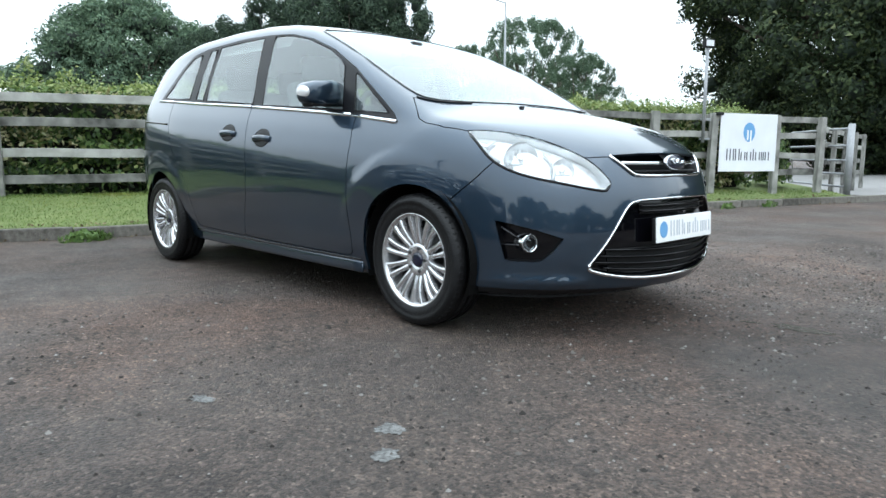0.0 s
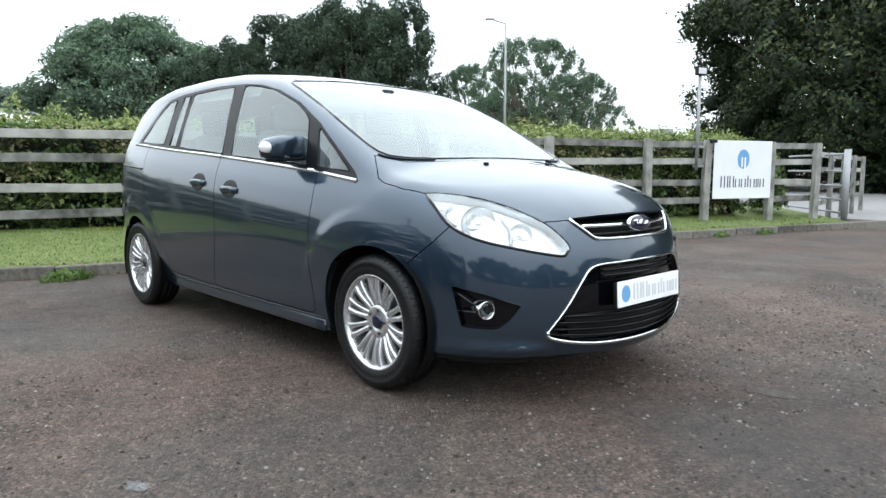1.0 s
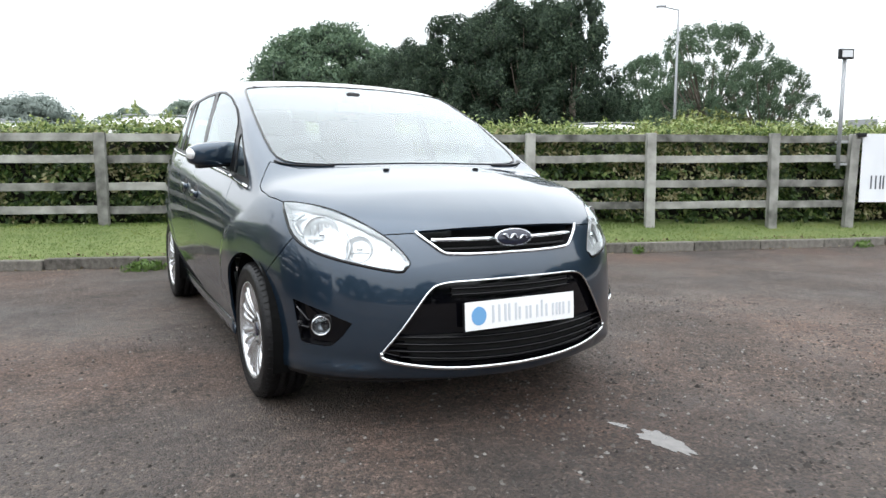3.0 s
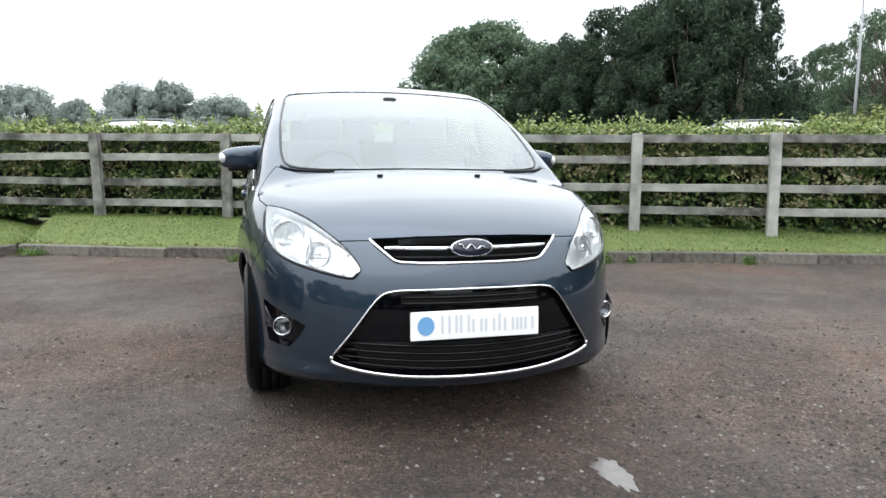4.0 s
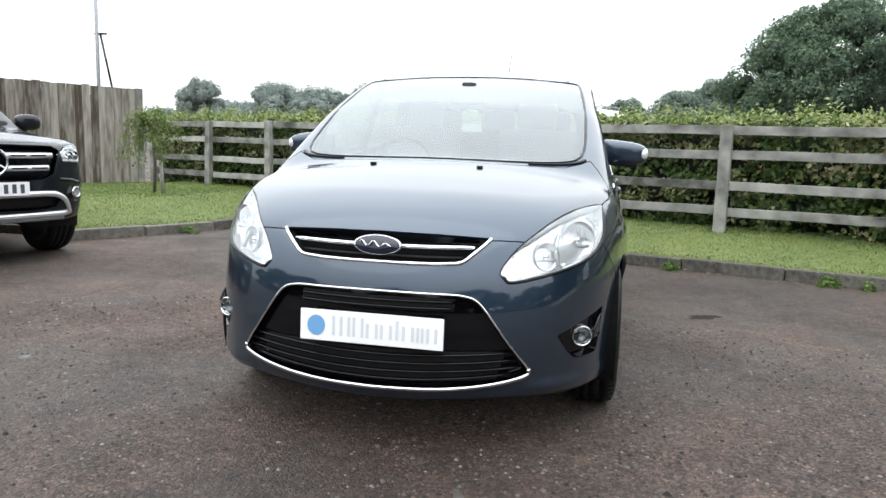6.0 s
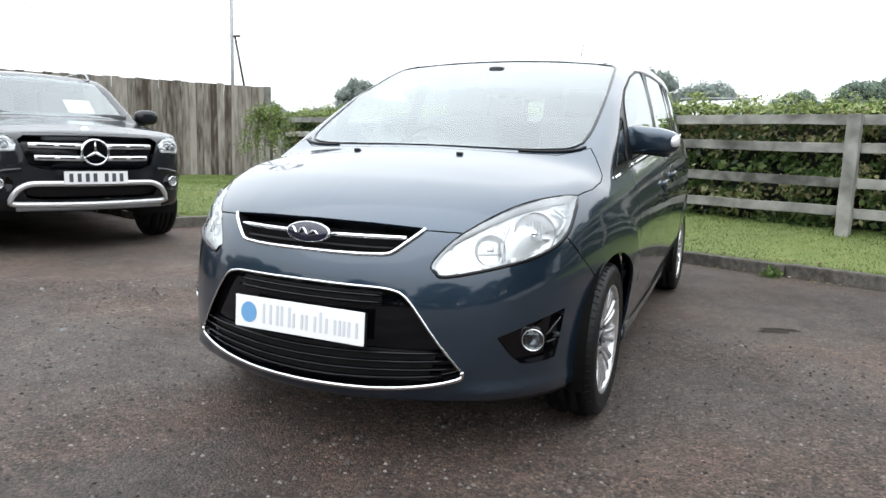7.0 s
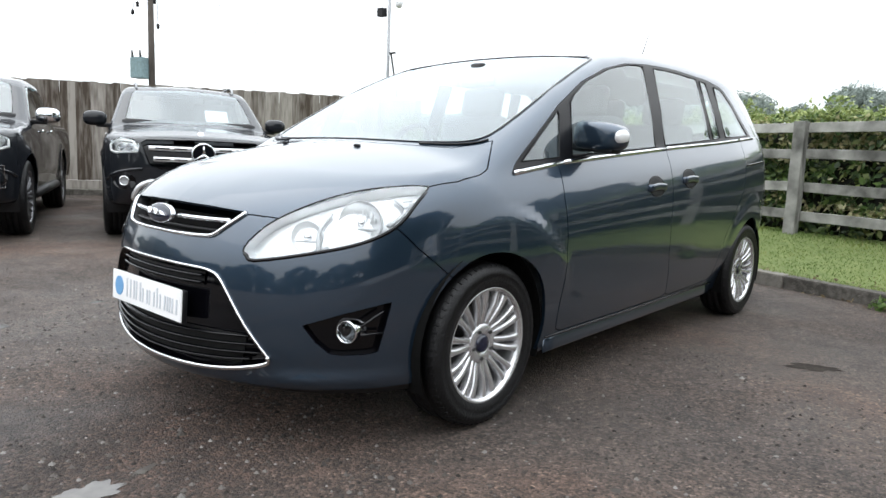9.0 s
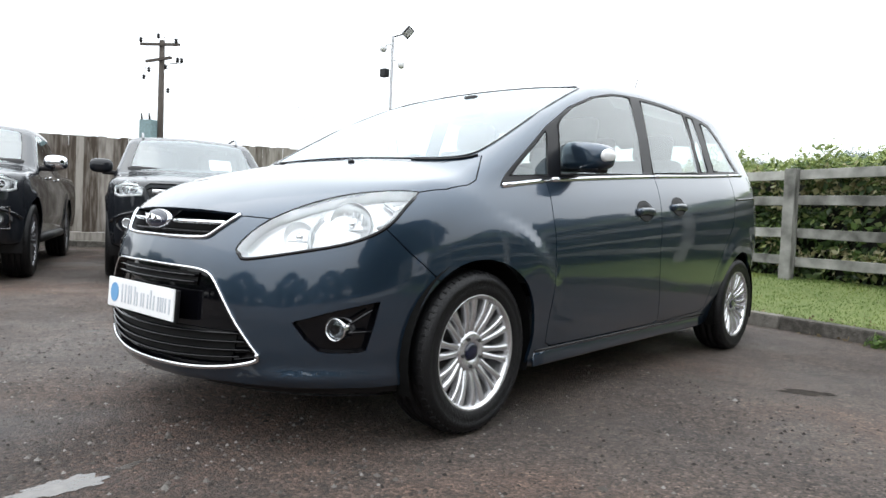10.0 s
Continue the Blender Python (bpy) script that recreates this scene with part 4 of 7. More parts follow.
def cut(soup, tag, poly, u, v, where):
    """Scores an outline into the polygons, seen along u x v, and tags those inside it."""
    u, v = Vector(u), Vector(v)
    poly = [(float(p[0]), float(p[1])) for p in poly]
    a0, a1 = min(p[0] for p in poly) - 0.07, max(p[0] for p in poly) + 0.07
    b0, b1 = min(p[1] for p in poly) - 0.07, max(p[1] for p in poly) + 0.07
    rest, bm, made = [], bmesh.new(), {}
    layer = bm.faces.layers.int.new("tag")
    for corners, old in soup:
        c = sum((Vector(p) for p in corners), Vector()) / len(corners)
        if not (a0 < c.dot(u) < a1 and b0 < c.dot(v) < b1 and where(c)):
            rest.append([corners, old])
            continue
        for p in corners:
            if p not in made:
                made[p] = bm.verts.new(p)
        vs = list(dict.fromkeys(made[p] for p in corners))
        try:
            bm.faces.new(vs)[layer] = old
        except ValueError:
            pass
    for p, q in zip(poly, poly[1:] + poly[:1]):
        d = u * (q[0] - p[0]) + v * (q[1] - p[1])
        if d.length < 1e-6:
            continue
        no = u.cross(v).cross(d).normalized()
        x0, x1 = min(p[0], q[0]) - 0.003, max(p[0], q[0]) + 0.003
        z0, z1 = min(p[1], q[1]) - 0.003, max(p[1], q[1]) + 0.003
        at = {w: (w.co.dot(u), w.co.dot(v)) for w in bm.verts}
        hit = []
        for f in bm.faces:
            k = [at[w] for w in f.verts]
            if max(s[0] for s in k) > x0 and min(s[0] for s in k) < x1 and max(s[1] for s in k) > z0 and min(s[1] for s in k) < z1:
                hit.append(f)
        if hit:
            geom = hit + list({e for f in hit for e in f.edges}) + list({w for f in hit for w in f.verts})
            bmesh.ops.bisect_plane(bm, geom=geom, dist=1e-5, plane_co=u * p[0] + v * p[1], plane_no=no)
    for f in bm.faces:
        c = f.calc_center_median()
        inside = in_outline(c.dot(u), c.dot(v), poly)
        rest.append([[tuple(round(k, 6) for k in w.co) for w in f.verts], tag if inside else f[layer]])
    bm.free()
    soup[:] = rest


def by_tag(soup):
    groups = {}
    for corners, tag in soup:
        groups.setdefault(tag, []).append(corners)
    return groups


def panel(faces, gap=0.0025, lip=0.014, push=0.0, form=body):
    """A sheet made of some of the body's faces, shrunk a little at its edge and folded inwards there."""
    bm = bmesh.new()
    flag = bm.faces.layers.int.new("lip")
    made = {}
    for f in faces:
        vs = []
        for w in f:
            if w not in made:
                made[w] = bm.verts.new(w)
            vs.append(made[w])
        vs = list(dict.fromkeys(vs))
        try:
            bm.faces.new(vs)
        except ValueError:
            pass
    bm.verts.ensure_lookup_table(), bm.verts.index_update()
    bmesh.ops.remove_doubles(bm, verts=bm.verts[:], dist=0.0004)
    bm.normal_update()
    p = np.array([w.co[:] for w in bm.verts])
    nor = outward(p, form)
    inward = {}
    rim = [e for e in bm.edges if len(e.link_faces) == 1]
    for e in rim:
        f = e.link_faces[0]
        d = (e.verts[1].co - e.verts[0].co)
        n = Vector(nor[e.verts[0].index])
        t = n.cross(d)
        if t.dot(f.calc_center_median() - e.verts[0].co) < 0:
            t = -t
        for w in e.verts:
            inward[w] = inward.get(w, Vector()) + t.normalized() * d.length
    bm.verts.index_update()
    normal_of = {w: Vector(nor[w.index]) for w in bm.verts}
    for w, t in inward.items():
        if t.length > 1e-9:
            w.co += t.normalized() * gap
    if push:
        for w in bm.verts:
            w.co -= normal_of[w] * push
    if lip:
        low = {w: bm.verts.new(w.co - normal_of[w] * lip) for w in inward}
        for e in rim:
            a, b = e.verts
            try:
                bm.faces.new((a, b, low[b], low[a]))[flag] = 1
            except ValueError:
                pass
        for w, q in low.items():
            normal_of[q] = normal_of[w]
    bm.verts.index_update()
    return bm, [normal_of[w] for w in bm.verts]


def panel_part(name, faces, mat, parent, label="", gap=0.0025, lip=0.014, push=0.0, form=body):
    bm, normals = panel(faces, gap, lip, push, form)
    flag = bm.faces.layers.int["lip"]
    folded = [f[flag] == 1 for f in bm.faces]
    me = bpy.data.meshes.new(name)
    bm.to_mesh(me)
    bm.free()
    me.materials.append(mat)
    me.polygons.foreach_set("use_smooth", [not f for f in folded])
    loops = [(0, 0, 0)] * len(me.loops)
    for pl, f in zip(me.polygons, folded):
        if not f:
            for k in pl.loop_indices:
                loops[k] = tuple(normals[me.loops[k].vertex_index])
    me.normals_split_custom_set(loops)
    ob = new(name, me)
    ob.parent = parent
    return tagged(ob, label) if label else ob


def mirror_list(pts):
    """Completes an outline given for one half, from the middle outwards."""
    return list(pts) + [(-a, b) for a, b in reversed(pts) if abs(a) > 1e-6]


GRILLE = mirror_list([(0.0, 0.708), (0.2, 0.709), (0.275, 0.713), (0.305, 0.722), (0.388, 0.792), (0.384, 0.797), (0.2, 0.806), (0.0, 0.809)])
TRAP_HALF = [(0.0, 0.262), (0.15, 0.264), (0.29, 0.270), (0.42, 0.287), (0.51, 0.308), (0.542, 0.324), (0.540, 0.342), (0.47, 0.438), (0.395, 0.545), (0.355, 0.588), (0.315, 0.602), (0.26, 0.607), (0.1, 0.610), (0.0, 0.611)]
TRAP = mirror_list(TRAP_HALF)
HL_PTS = [(0.430, -0.760, 0.690), (0.447, -0.763, 0.664), (0.478, -0.752, 0.650), (0.62, -0.656, 0.680), (0.713, -0.545, 0.710), (0.757, -0.458, 0.742), (0.781, -0.39, 0.785), (0.778, -0.32, 0.845), (0.772, -0.255, 0.897), (0.762, -0.268, 0.904), (0.733, -0.325, 0.905), (0.676, -0.436, 0.895), (0.618, -0.540, 0.869), (0.555, -0.637, 0.825), (0.482, -0.715, 0.764)]
HL_PTS = [tuple(float(v) for v in p) for p in rounded(HL_PTS, 3)]
FOG_PTS = [(0.637, -0.677, 0.453), (0.726, -0.57, 0.494), (0.793, -0.438, 0.523), (0.787, -0.461, 0.438), (0.777, -0.481, 0.361), (0.765, -0.50, 0.357), (0.715, -0.585, 0.356), (0.695, -0.612, 0.362), (0.668, -0.647, 0.399)]
DLO = [(0.155, 0.950), (0.20, 0.993), (0.343, 1.092), (0.559, 1.248), (0.789, 1.368), (1.02, 1.452), (1.24, 1.503), (1.454, 1.524), (1.793, 1.537), (2.239, 1.522), (2.48, 1.495), (2.62, 1.43), (2.78, 1.32), (2.93, 1.22), (2.95, 1.195), (2.8, 1.187), (2.2, 1.138), (1.62, 1.097), (1.0, 1.046), (0.52, 1.003)]
DLO = [(y, z - 0.011 if 0.3 < y < 2.7 and z > 1.2 and k < 14 else z) for k, (y, z) in enumerate(DLO)]
WIN_QUARTER = [(0.235, 0.995), (0.50, 1.016), (0.545, 1.195), (0.540, 1.213)]
WIN_FRONT = [(0.60, 1.026), (0.655, 1.255), (0.70, 1.295), (0.822, 1.362), (1.059, 1.446), (1.25, 1.485), (1.36, 1.497), (1.425, 1.497), (1.405, 1.085)]
WIN_REAR = [(1.515, 1.097), (1.555, 1.502), (1.8, 1.508), (2.09, 1.499), (2.15, 1.150)]
WIN_THIN = [(2.19, 1.155), (2.14, 1.494), (2.225, 1.490), (2.305, 1.167)]
WIN_BACK = [(2.40, 1.176), (2.345, 1.478), (2.46, 1.465), (2.58, 1.40), (2.72, 1.30), (2.86, 1.21), (2.855, 1.203)]
DOOR_FRONT = [(0.475, 1.0), (0.455, 0.85), (0.462, 0.69), (0.455, 0.52), (0.452, 0.36), (0.46, 0.30), (0.50, 0.283), (1.0, 0.283), (1.56, 0.287), (1.60, 0.30), (1.55, 0.42), (1.50, 0.54), (1.47, 0.70), (1.48, 0.85), (1.50, 1.0), (1.515, 1.086), (1.0, 1.044), (0.52, 1.001)]
DOOR_REAR = [(1.515, 1.0875), (1.50, 1.0), (1.48, 0.85), (1.47, 0.70), (1.50, 0.54), (1.55, 0.42), (1.60, 0.30), (1.65, 0.287), (2.24, 0.30), (2.29, 0.32), (2.30, 0.40), (2.33, 0.56), (2.44, 0.72), (2.55, 0.84), (2.62, 1.0), (2.66, 1.17), (2.2, 1.135), (1.62, 1.095)]
BONNET = [(0.0, -0.775), (0.2, -0.764), (0.388, -0.7235), (0.45, -0.702), (0.505, -0.679), (0.56, -0.66), (0.61, -0.640), (0.67, -0.55), (0.715, -0.44), (0.752, -0.330), (0.770, -0.258), (0.799, -0.134), (0.804, -0.02), (0.797, 0.035), (0.757, 0.10), (0.715, 0.165), (0.68, 0.13), (0.60, 0.06), (0.45, 0.02), (0.25, -0.02), (0.0, -0.028)]
SCREEN = [(0.0, 0.016), (0.15, 0.019), (0.25, 0.026), (0.36, 0.042), (0.45, 0.061), (0.53, 0.085), (0.60, 0.113), (0.648, 0.145), (0.674, 0.19), (0.685, 0.26), (0.687, 0.36), (0.682, 0.52), (0.668, 0.70), (0.650, 0.87), (0.638, 0.97), (0.628, 1.02), (0.608, 1.047), (0.55, 1.060), (0.32, 1.084), (0.15, 1.091), (0.0, 1.093)]


def car_wheel(mats):
    """Builds a wheel with its outer face towards +x, middle at the origin."""
    w = thing("wheel", "", "")
    R, S = 0.311, 0.219
    tyre = [(-0.092, S - 0.012), (-0.100, S + 0.03), (-0.102, 0.275), (-0.093, 0.296), (-0.076, R - 0.005), (-0.05, R - 0.001), (-0.049, R - 0.008), (-0.042, R - 0.008), (-0.041, R), (-0.012, R), (-0.011, R - 0.008), (-0.003, R - 0.008), (-0.002, R), (0.03, R), (0.031, R - 0.008), (0.039, R - 0.008), (0.04, R - 0.001), (0.074, R - 0.005), (0.091, 0.297), (0.1005, 0.281), (0.1035, 0.268), (0.1005, 0.265), (0.1025, 0.250), (0.1005, 0.241), (0.097, S + 0.003), (0.088, S - 0.006)]
    tyre_part = part("tyre", spin(tyre, 72), mats["rubber"], w, "black rubber tyre")
    # cross grooves on the tyre's shoulder
    block = finish(box((0.022, 0.010, 0.010), (0, 0, 0), 0.002), "tread_block", mats["rubber"], False)
    for k in range(64):
        o = new("tread_block", block)
        o.parent = tyre_part
        o.matrix_basis = Matrix.Rotation(2 * math.pi * k / 64, 4, "X") @ pose(0.079, 0, R - 0.0102, 0, 20, 0)
    rim_profile = [(-0.088, S - 0.02), (-0.083, 0.193), (0.02, 0.188), (0.06, 0.203), (0.080, S - 0.018), (0.088, S - 0.012), (0.094, S - 0.006), (0.096, S), (0.090, S + 0.004)]
    rim = part("rim", spin(rim_profile, 72), mats["alloy"], w, "silver multi-spoke alloy rim")
    for k in range(10):
        for side in (1, -1):
            bm = bmesh.new()
            rows = []
            for s in range(9):
                t = s / 8
                r = 0.062 + (S - 0.074) * t
                face = 0.060 + 0.022 * math.sin(t * math.pi * 0.6) + 0.004 * t
                half = 0.0112 + 0.004 * max(0.35 - t, 0) / 0.35 + 0.006 * max(t - 0.72, 0) / 0.28
                off = side * (0.0085 + 0.0165 * t)
                c = []
                for wd, drop in ((-half, -0.030), (-half, -0.006), (-half * 0.6, 0.0), (half * 0.6, 0.0), (half, -0.006), (half, -0.030)):
                    c.append(bm.verts.new((face + drop - 0.003 * (wd * side < 0), off + wd, r)))
                rows.append(c)
            for p, q in zip(rows, rows[1:]):
                for i in range(5):
                    bm.faces.new((p[i], p[i + 1], q[i + 1], q[i]))
            bmesh.ops.recalc_face_normals(bm, faces=bm.faces[:])
            o = part("spoke", bm, mats["alloy"], rim)
            o.matrix_basis = Matrix.Rotation(2 * math.pi * k / 10, 4, "X")
    part("hub", spin([(0.03, 0.082), (0.058, 0.080), (0.066, 0.072), (0.068, 0.060), (0.066, 0.040), (0.060, 0.032)], 40), mats["alloy"], rim)
    part("centre_cap", spin([(0.055, 0.034), (0.070, 0.032), (0.072, 0.024), (0.072, 0.0005)], 32), mats["cap"], rim, "dark blue centre cap")
    for k in range(5):
        a = 2 * math.pi * (k + 0.5) / 5
        bm = rod((0.05, 0.056 * math.cos(a), 0.056 * math.sin(a)), (0.074, 0.056 * math.cos(a), 0.056 * math.sin(a)), 0.0095, 0.008, 6)
        part("wheel_nut", bm, DARK_METAL, rim, smooth=False)
    part("brake_disc", spin([(-0.03, 0.02), (-0.03, 0.148), (-0.012, 0.148), (-0.012, 0.02)], 40), DARK_METAL, w, "dull steel brake disc")
    part("barrel", spin([(-0.088, 0.205), (-0.088, 0.02)], 32), PLASTIC, w)
    return w


def frame_line(pts, width, thick, closed=True):
    return strand(pts, width, thick, closed=closed, sides=8)


def seat(parent, x, y, z, wide, row):
    s = part("seat", box((wide, 0.5, 0.16), (x, y, z), 0.05), SEAT_CLOTH, parent, "dark cloth car seat")
    part("backrest", box((wide * 0.95, 0.14, 0.62), (x, y + 0.30, z + 0.36), 0.05, Matrix.Rotation(radians(-14), 3, "X")), SEAT_CLOTH, s)
    for dx in ((0.0,) if wide < 0.7 else (-0.42, 0.0, 0.42)):
        part("headrest", box((0.26, 0.09, 0.17), (x + dx, y + 0.39, z + 0.75), 0.035, Matrix.Rotation(radians(-10), 3, "X")), SEAT_CLOTH, s)


def people_carrier():
    car = thing("car", "dark blue-grey metallic people carrier parked on tarmac, clean and shining", "car")
    pts, faces = body_grid(0.029)
    soup = faceted(pts, faces)
    left, right = (lambda c: c.x > 0.35), (lambda c: c.x < -0.35)
    ahead = lambda c: c.y < -0.3
    # bumper, then what lies on it
    for s, where in ((1, lambda c: c.y < 0.05 and c.x >= 0), (-1, lambda c: c.y < 0.05 and c.x <= 0)):
        cut(soup, 2, [(-1.2, 0.1), (-0.19, 0.1), (-0.20, 0.59), (-0.214, 0.597), (-0.342, 0.70), (-0.405, 0.765), (-0.41, 0.90), (-1.2, 0.90)], (0, 1, 0), (0, 0, 1), where)
    cut(soup, 17, mirror_list([(0.0, 0.1), (0.92, 0.1), (0.92, 0.230), (0.817, 0.231), (0.73, 0.233), (0.59, 0.234), (0.38, 0.228), (0.26, 0.218), (0.0, 0.212)]), (1, 0, 0), (0, 0, 1), lambda c: c.y < -0.2 and c.z < 0.3)
    over = lambda c: c.z > 0.70 and c.y < 0.3 and c.z < 1.2
    cut(soup, 1, mirror_list(BONNET), (1, 0, 0), (0, 1, 0), over)
    cut(soup, 5, GRILLE, (1, 0, 0), (0, 0, 1), lambda c: c.y < -0.6)
    cut(soup, 6, TRAP, (1, 0, 0), (0, 0, 1), lambda c: c.y < -0.6)
    for s in (1, -1):
        n = Vector((0.62 * s, -0.62, 0.48)).normalized()
        u = Vector((0, 0, 1)).cross(n).normalized()
        v = n.cross(u)
        where = lambda c: c.x * s > 0.3 and c.y < -0.15 and c.z > 0.55
        cut(soup, 3 if s > 0 else 23, [(Vector((p[0] * s, p[1], p[2])).dot(u), Vector((p[0] * s, p[1], p[2])).dot(v)) for p in HL_PTS], u, v, where)
        n = Vector((0.75 * s, -0.66, 0)).normalized()
        u = Vector((0, 0, 1)).cross(n).normalized()
        where = lambda c: c.x * s > 0.5 and c.y < -0.3 and c.z < 0.6
        cut(soup, 4 if s > 0 else 24, [(Vector((p[0] * s, p[1], p[2])).dot(u), p[2]) for p in FOG_PTS], u, (0, 0, 1), where)
    for s, where, base in ((1, left, 0), (-1, right, 20)):
        Y, Z = (0, 1, 0), (0, 0, 1)
        for tag, poly in ((7, DOOR_FRONT), (8, DOOR_REAR), (9, DLO), (10, WIN_QUARTER), (11, WIN_FRONT), (12, WIN_REAR), (13, WIN_THIN), (14, WIN_BACK)):
            cut(soup, tag + base, poly, Y, Z, where)
        for cy, r in ((0.010, 0.343), (WHEELBASE, 0.345)):
            ring = [(cy + r * math.cos(a), HUB + r * math.sin(a)) for a in np.linspace(radians(-12), radians(192), 40)]
            cut(soup, 99, ring + [(cy - r, 0.05), (cy + r, 0.05)], Y, Z, where)
    cut(soup, 15, mirror_list(SCREEN), (1, 0, 0), (0, 1, 0), lambda c: 1.0 < c.z and c.y < 1.3)
    cut(soup, 16, mirror_list([(0, 1.08), (0.5, 1.08), (0.62, 1.12), (0.56, 1.44), (0.5, 1.48), (0, 1.5)]), (1, 0, 0), (0, 0, 1), lambda c: c.y > 3.1)
    groups = by_tag(soup)
    is_low = lambda f: sum(p[2] for p in f) / len(f) < 0.196
    belly = [f for k in (0, 2) for f in groups[k] if is_low(f)]
    groups[2] = [f for f in groups[2] if not is_low(f)]
    groups[0] = [f for f in groups[0] if not is_low(f)]

    shell = panel_part("body_shell", groups[0], PAINT, car, "blue-grey painted wings, sills, pillars and roof")
    panel_part("underbody", belly, PLASTIC, car, "black underbody", lip=0)
    panel_part("bonnet", groups[1], PAINT, car, "smooth blue-grey bonnet")
    bumper = panel_part("front_bumper", groups[2], PAINT, car, "blue-grey front bumper", lip=0.03)
    panel_part("lower_lip", [f for f in groups[17] if not is_low(f)], PLASTIC, bumper, "dark plastic lip under the bumper", push=0.012, lip=0)
    for base, x in ((0, 1), (20, -1)):
        d = panel_part("front_door", groups[7 + base], PAINT, car)
        e = panel_part("sliding_door", groups[8 + base], PAINT, car)
        panel_part("window_surround", groups[9 + base], PILLAR_BLACK, car, "satin black window pillars", gap=0.0)
        for k in range(10, 15):
            pane = panel_part("side_window", groups[k + base], GLASS, car, "tinted side glass", gap=0.003, lip=0)
            line = on_side((WIN_QUARTER, WIN_FRONT, WIN_REAR, WIN_THIN, WIN_BACK)[k - 10], 0.0005)
            part("window_seal", strand([(p[0] * x, p[1], p[2]) for p in line], 0.004, 0.013, closed=True), PLASTIC, pane, "black rubber seal")
        for dr, cy, cz in ((d, 1.297, 0.891), (e, 1.706, 0.928)):
            ring = [(cy + 0.082 * math.cos(a), cz + 0.052 * math.sin(a)) for a in np.linspace(0, 2 * math.pi, 33)[:-1]]
            cup = on_side(ring, 0.001)
            cm = bmesh.new()
            rows = [[cm.verts.new((p[0] * x, p[1], p[2])) for p in cup]]
            for sc, dep in ((0.8, 0.003), (0.5, 0.0015)):
                inner = on_side([(cy + (a - cy) * sc, cz + (b - cz) * sc) for a, b in ring], dep)
                rows.append([cm.verts.new((p[0] * x, p[1], p[2])) for p in inner])
            for p, q in zip(rows, rows[1:]):
                for i in range(32):
                    cm.faces.new((p[i], p[(i + 1) % 32], q[(i + 1) % 32], q[i]))
            cm.faces.new(rows[-1])
            bmesh.ops.recalc_face_normals(cm, faces=cm.faces[:])
            # black colour stands for the recess shade; the cup itself lies almost flush
            part("handle_cup", cm, PLASTIC, dr, "handle recess with its shade put in as black")
            line = on_side([(cy - 0.092 + 0.184 * t, cz - 0.012 + 0.008 * math.sin(math.pi * t) + 0.004 * t) for t in np.linspace(0, 1, 10)], 0.014)
            line[0, 0] -= 0.014
            line[-1, 0] -= 0.014
            part("door_handle", strand([(p[0] * x, p[1], p[2]) for p in line], 0.016, 0.036, sides=12), PAINT, dr, "body-coloured pull handle")
            seam = on_side(ring, 0.0012)
            part("cup_edge", strand([(p[0] * x, p[1], p[2]) for p in seam], 0.004, 0.003, closed=True), GLOSS_BLACK, dr)
        # bright strip under the windows
        for y0, y1 in ((0.165, 0.505), (0.515, 1.50), (1.52, 2.64), (2.66, 2.96)):
            ys = np.linspace(y0, y1, max(int((y1 - y0) / 0.06), 4))
            line = on_side([(y, float(np.interp(y, [0.155, 0.52, 1.0, 1.62, 2.2, 2.8, 2.95], [0.952, 1.000, 1.042, 1.093, 1.134, 1.183, 1.192])) - 0.004) for y in ys], 0.004)
            part("belt_strip", strand([(p[0] * x, p[1], p[2]) for p in line], 0.012, 0.021, sides=8), CHROME, shell, "bright chrome window strip")
        # sill trim under the doors
        for z, tall, lift, mat, lab in ((0.236, 0.062, 0.004, PAINT, "blue-grey sill trim"), (0.2745, 0.007, 0.001, GLOSS_BLACK, "dark sill joint")):
            line = on_side([(y, z) for y in np.linspace(0.385, 2.33, 24)], lift)
            part("sill_trim", strand([(p[0] * x, p[1], p[2]) for p in line], 0.012, tall, sides=12), mat, shell, lab)
        # sliding door track
        line = on_side([(y, 1.002 + 0.066 * (y - 2.56)) for y in np.linspace(2.64, 3.25, 12)], 0.0)
        part("door_track", strand([(p[0] * x, p[1], p[2]) for p in line], 0.006, 0.016, sides=6), GLOSS_BLACK, shell, "dark sliding-door track")
    screen = panel_part("windscreen", groups[15], SCREEN_GLASS, car, "pale reflecting windscreen", gap=0.004, lip=0)
    panel_part("rear_window", groups[16], GLASS, car, "tinted rear window", lip=0)
    edge = on_top(mirror_list(SCREEN), 0.001)
    part("screen_seal", frame_line(edge, 0.015, 0.005), GLOSS_BLACK, screen, "black windscreen seal")

    # grille between the lamps
    grille = panel_part("upper_grille", groups[5], LINER, bumper, "black upper grille", push=0.045, lip=0)
    rim = on_front([(0.387, 0.795), (0.372, 0.778), (0.34, 0.75), (0.31, 0.724), (0.295, 0.715), (0.275, 0.711), (0.2, 0.708), (0.1, 0.7075)][:] + [(-a, b) for a, b in [(0.1, 0.7075), (0.2, 0.708), (0.275, 0.711), (0.295, 0.715), (0.31, 0.724), (0.34, 0.75), (0.372, 0.778), (0.387, 0.795)]], 0.004)
    part("grille_surround", frame_line(rim, 0.014, 0.013, False), CHROME, grille, "chrome grille surround")
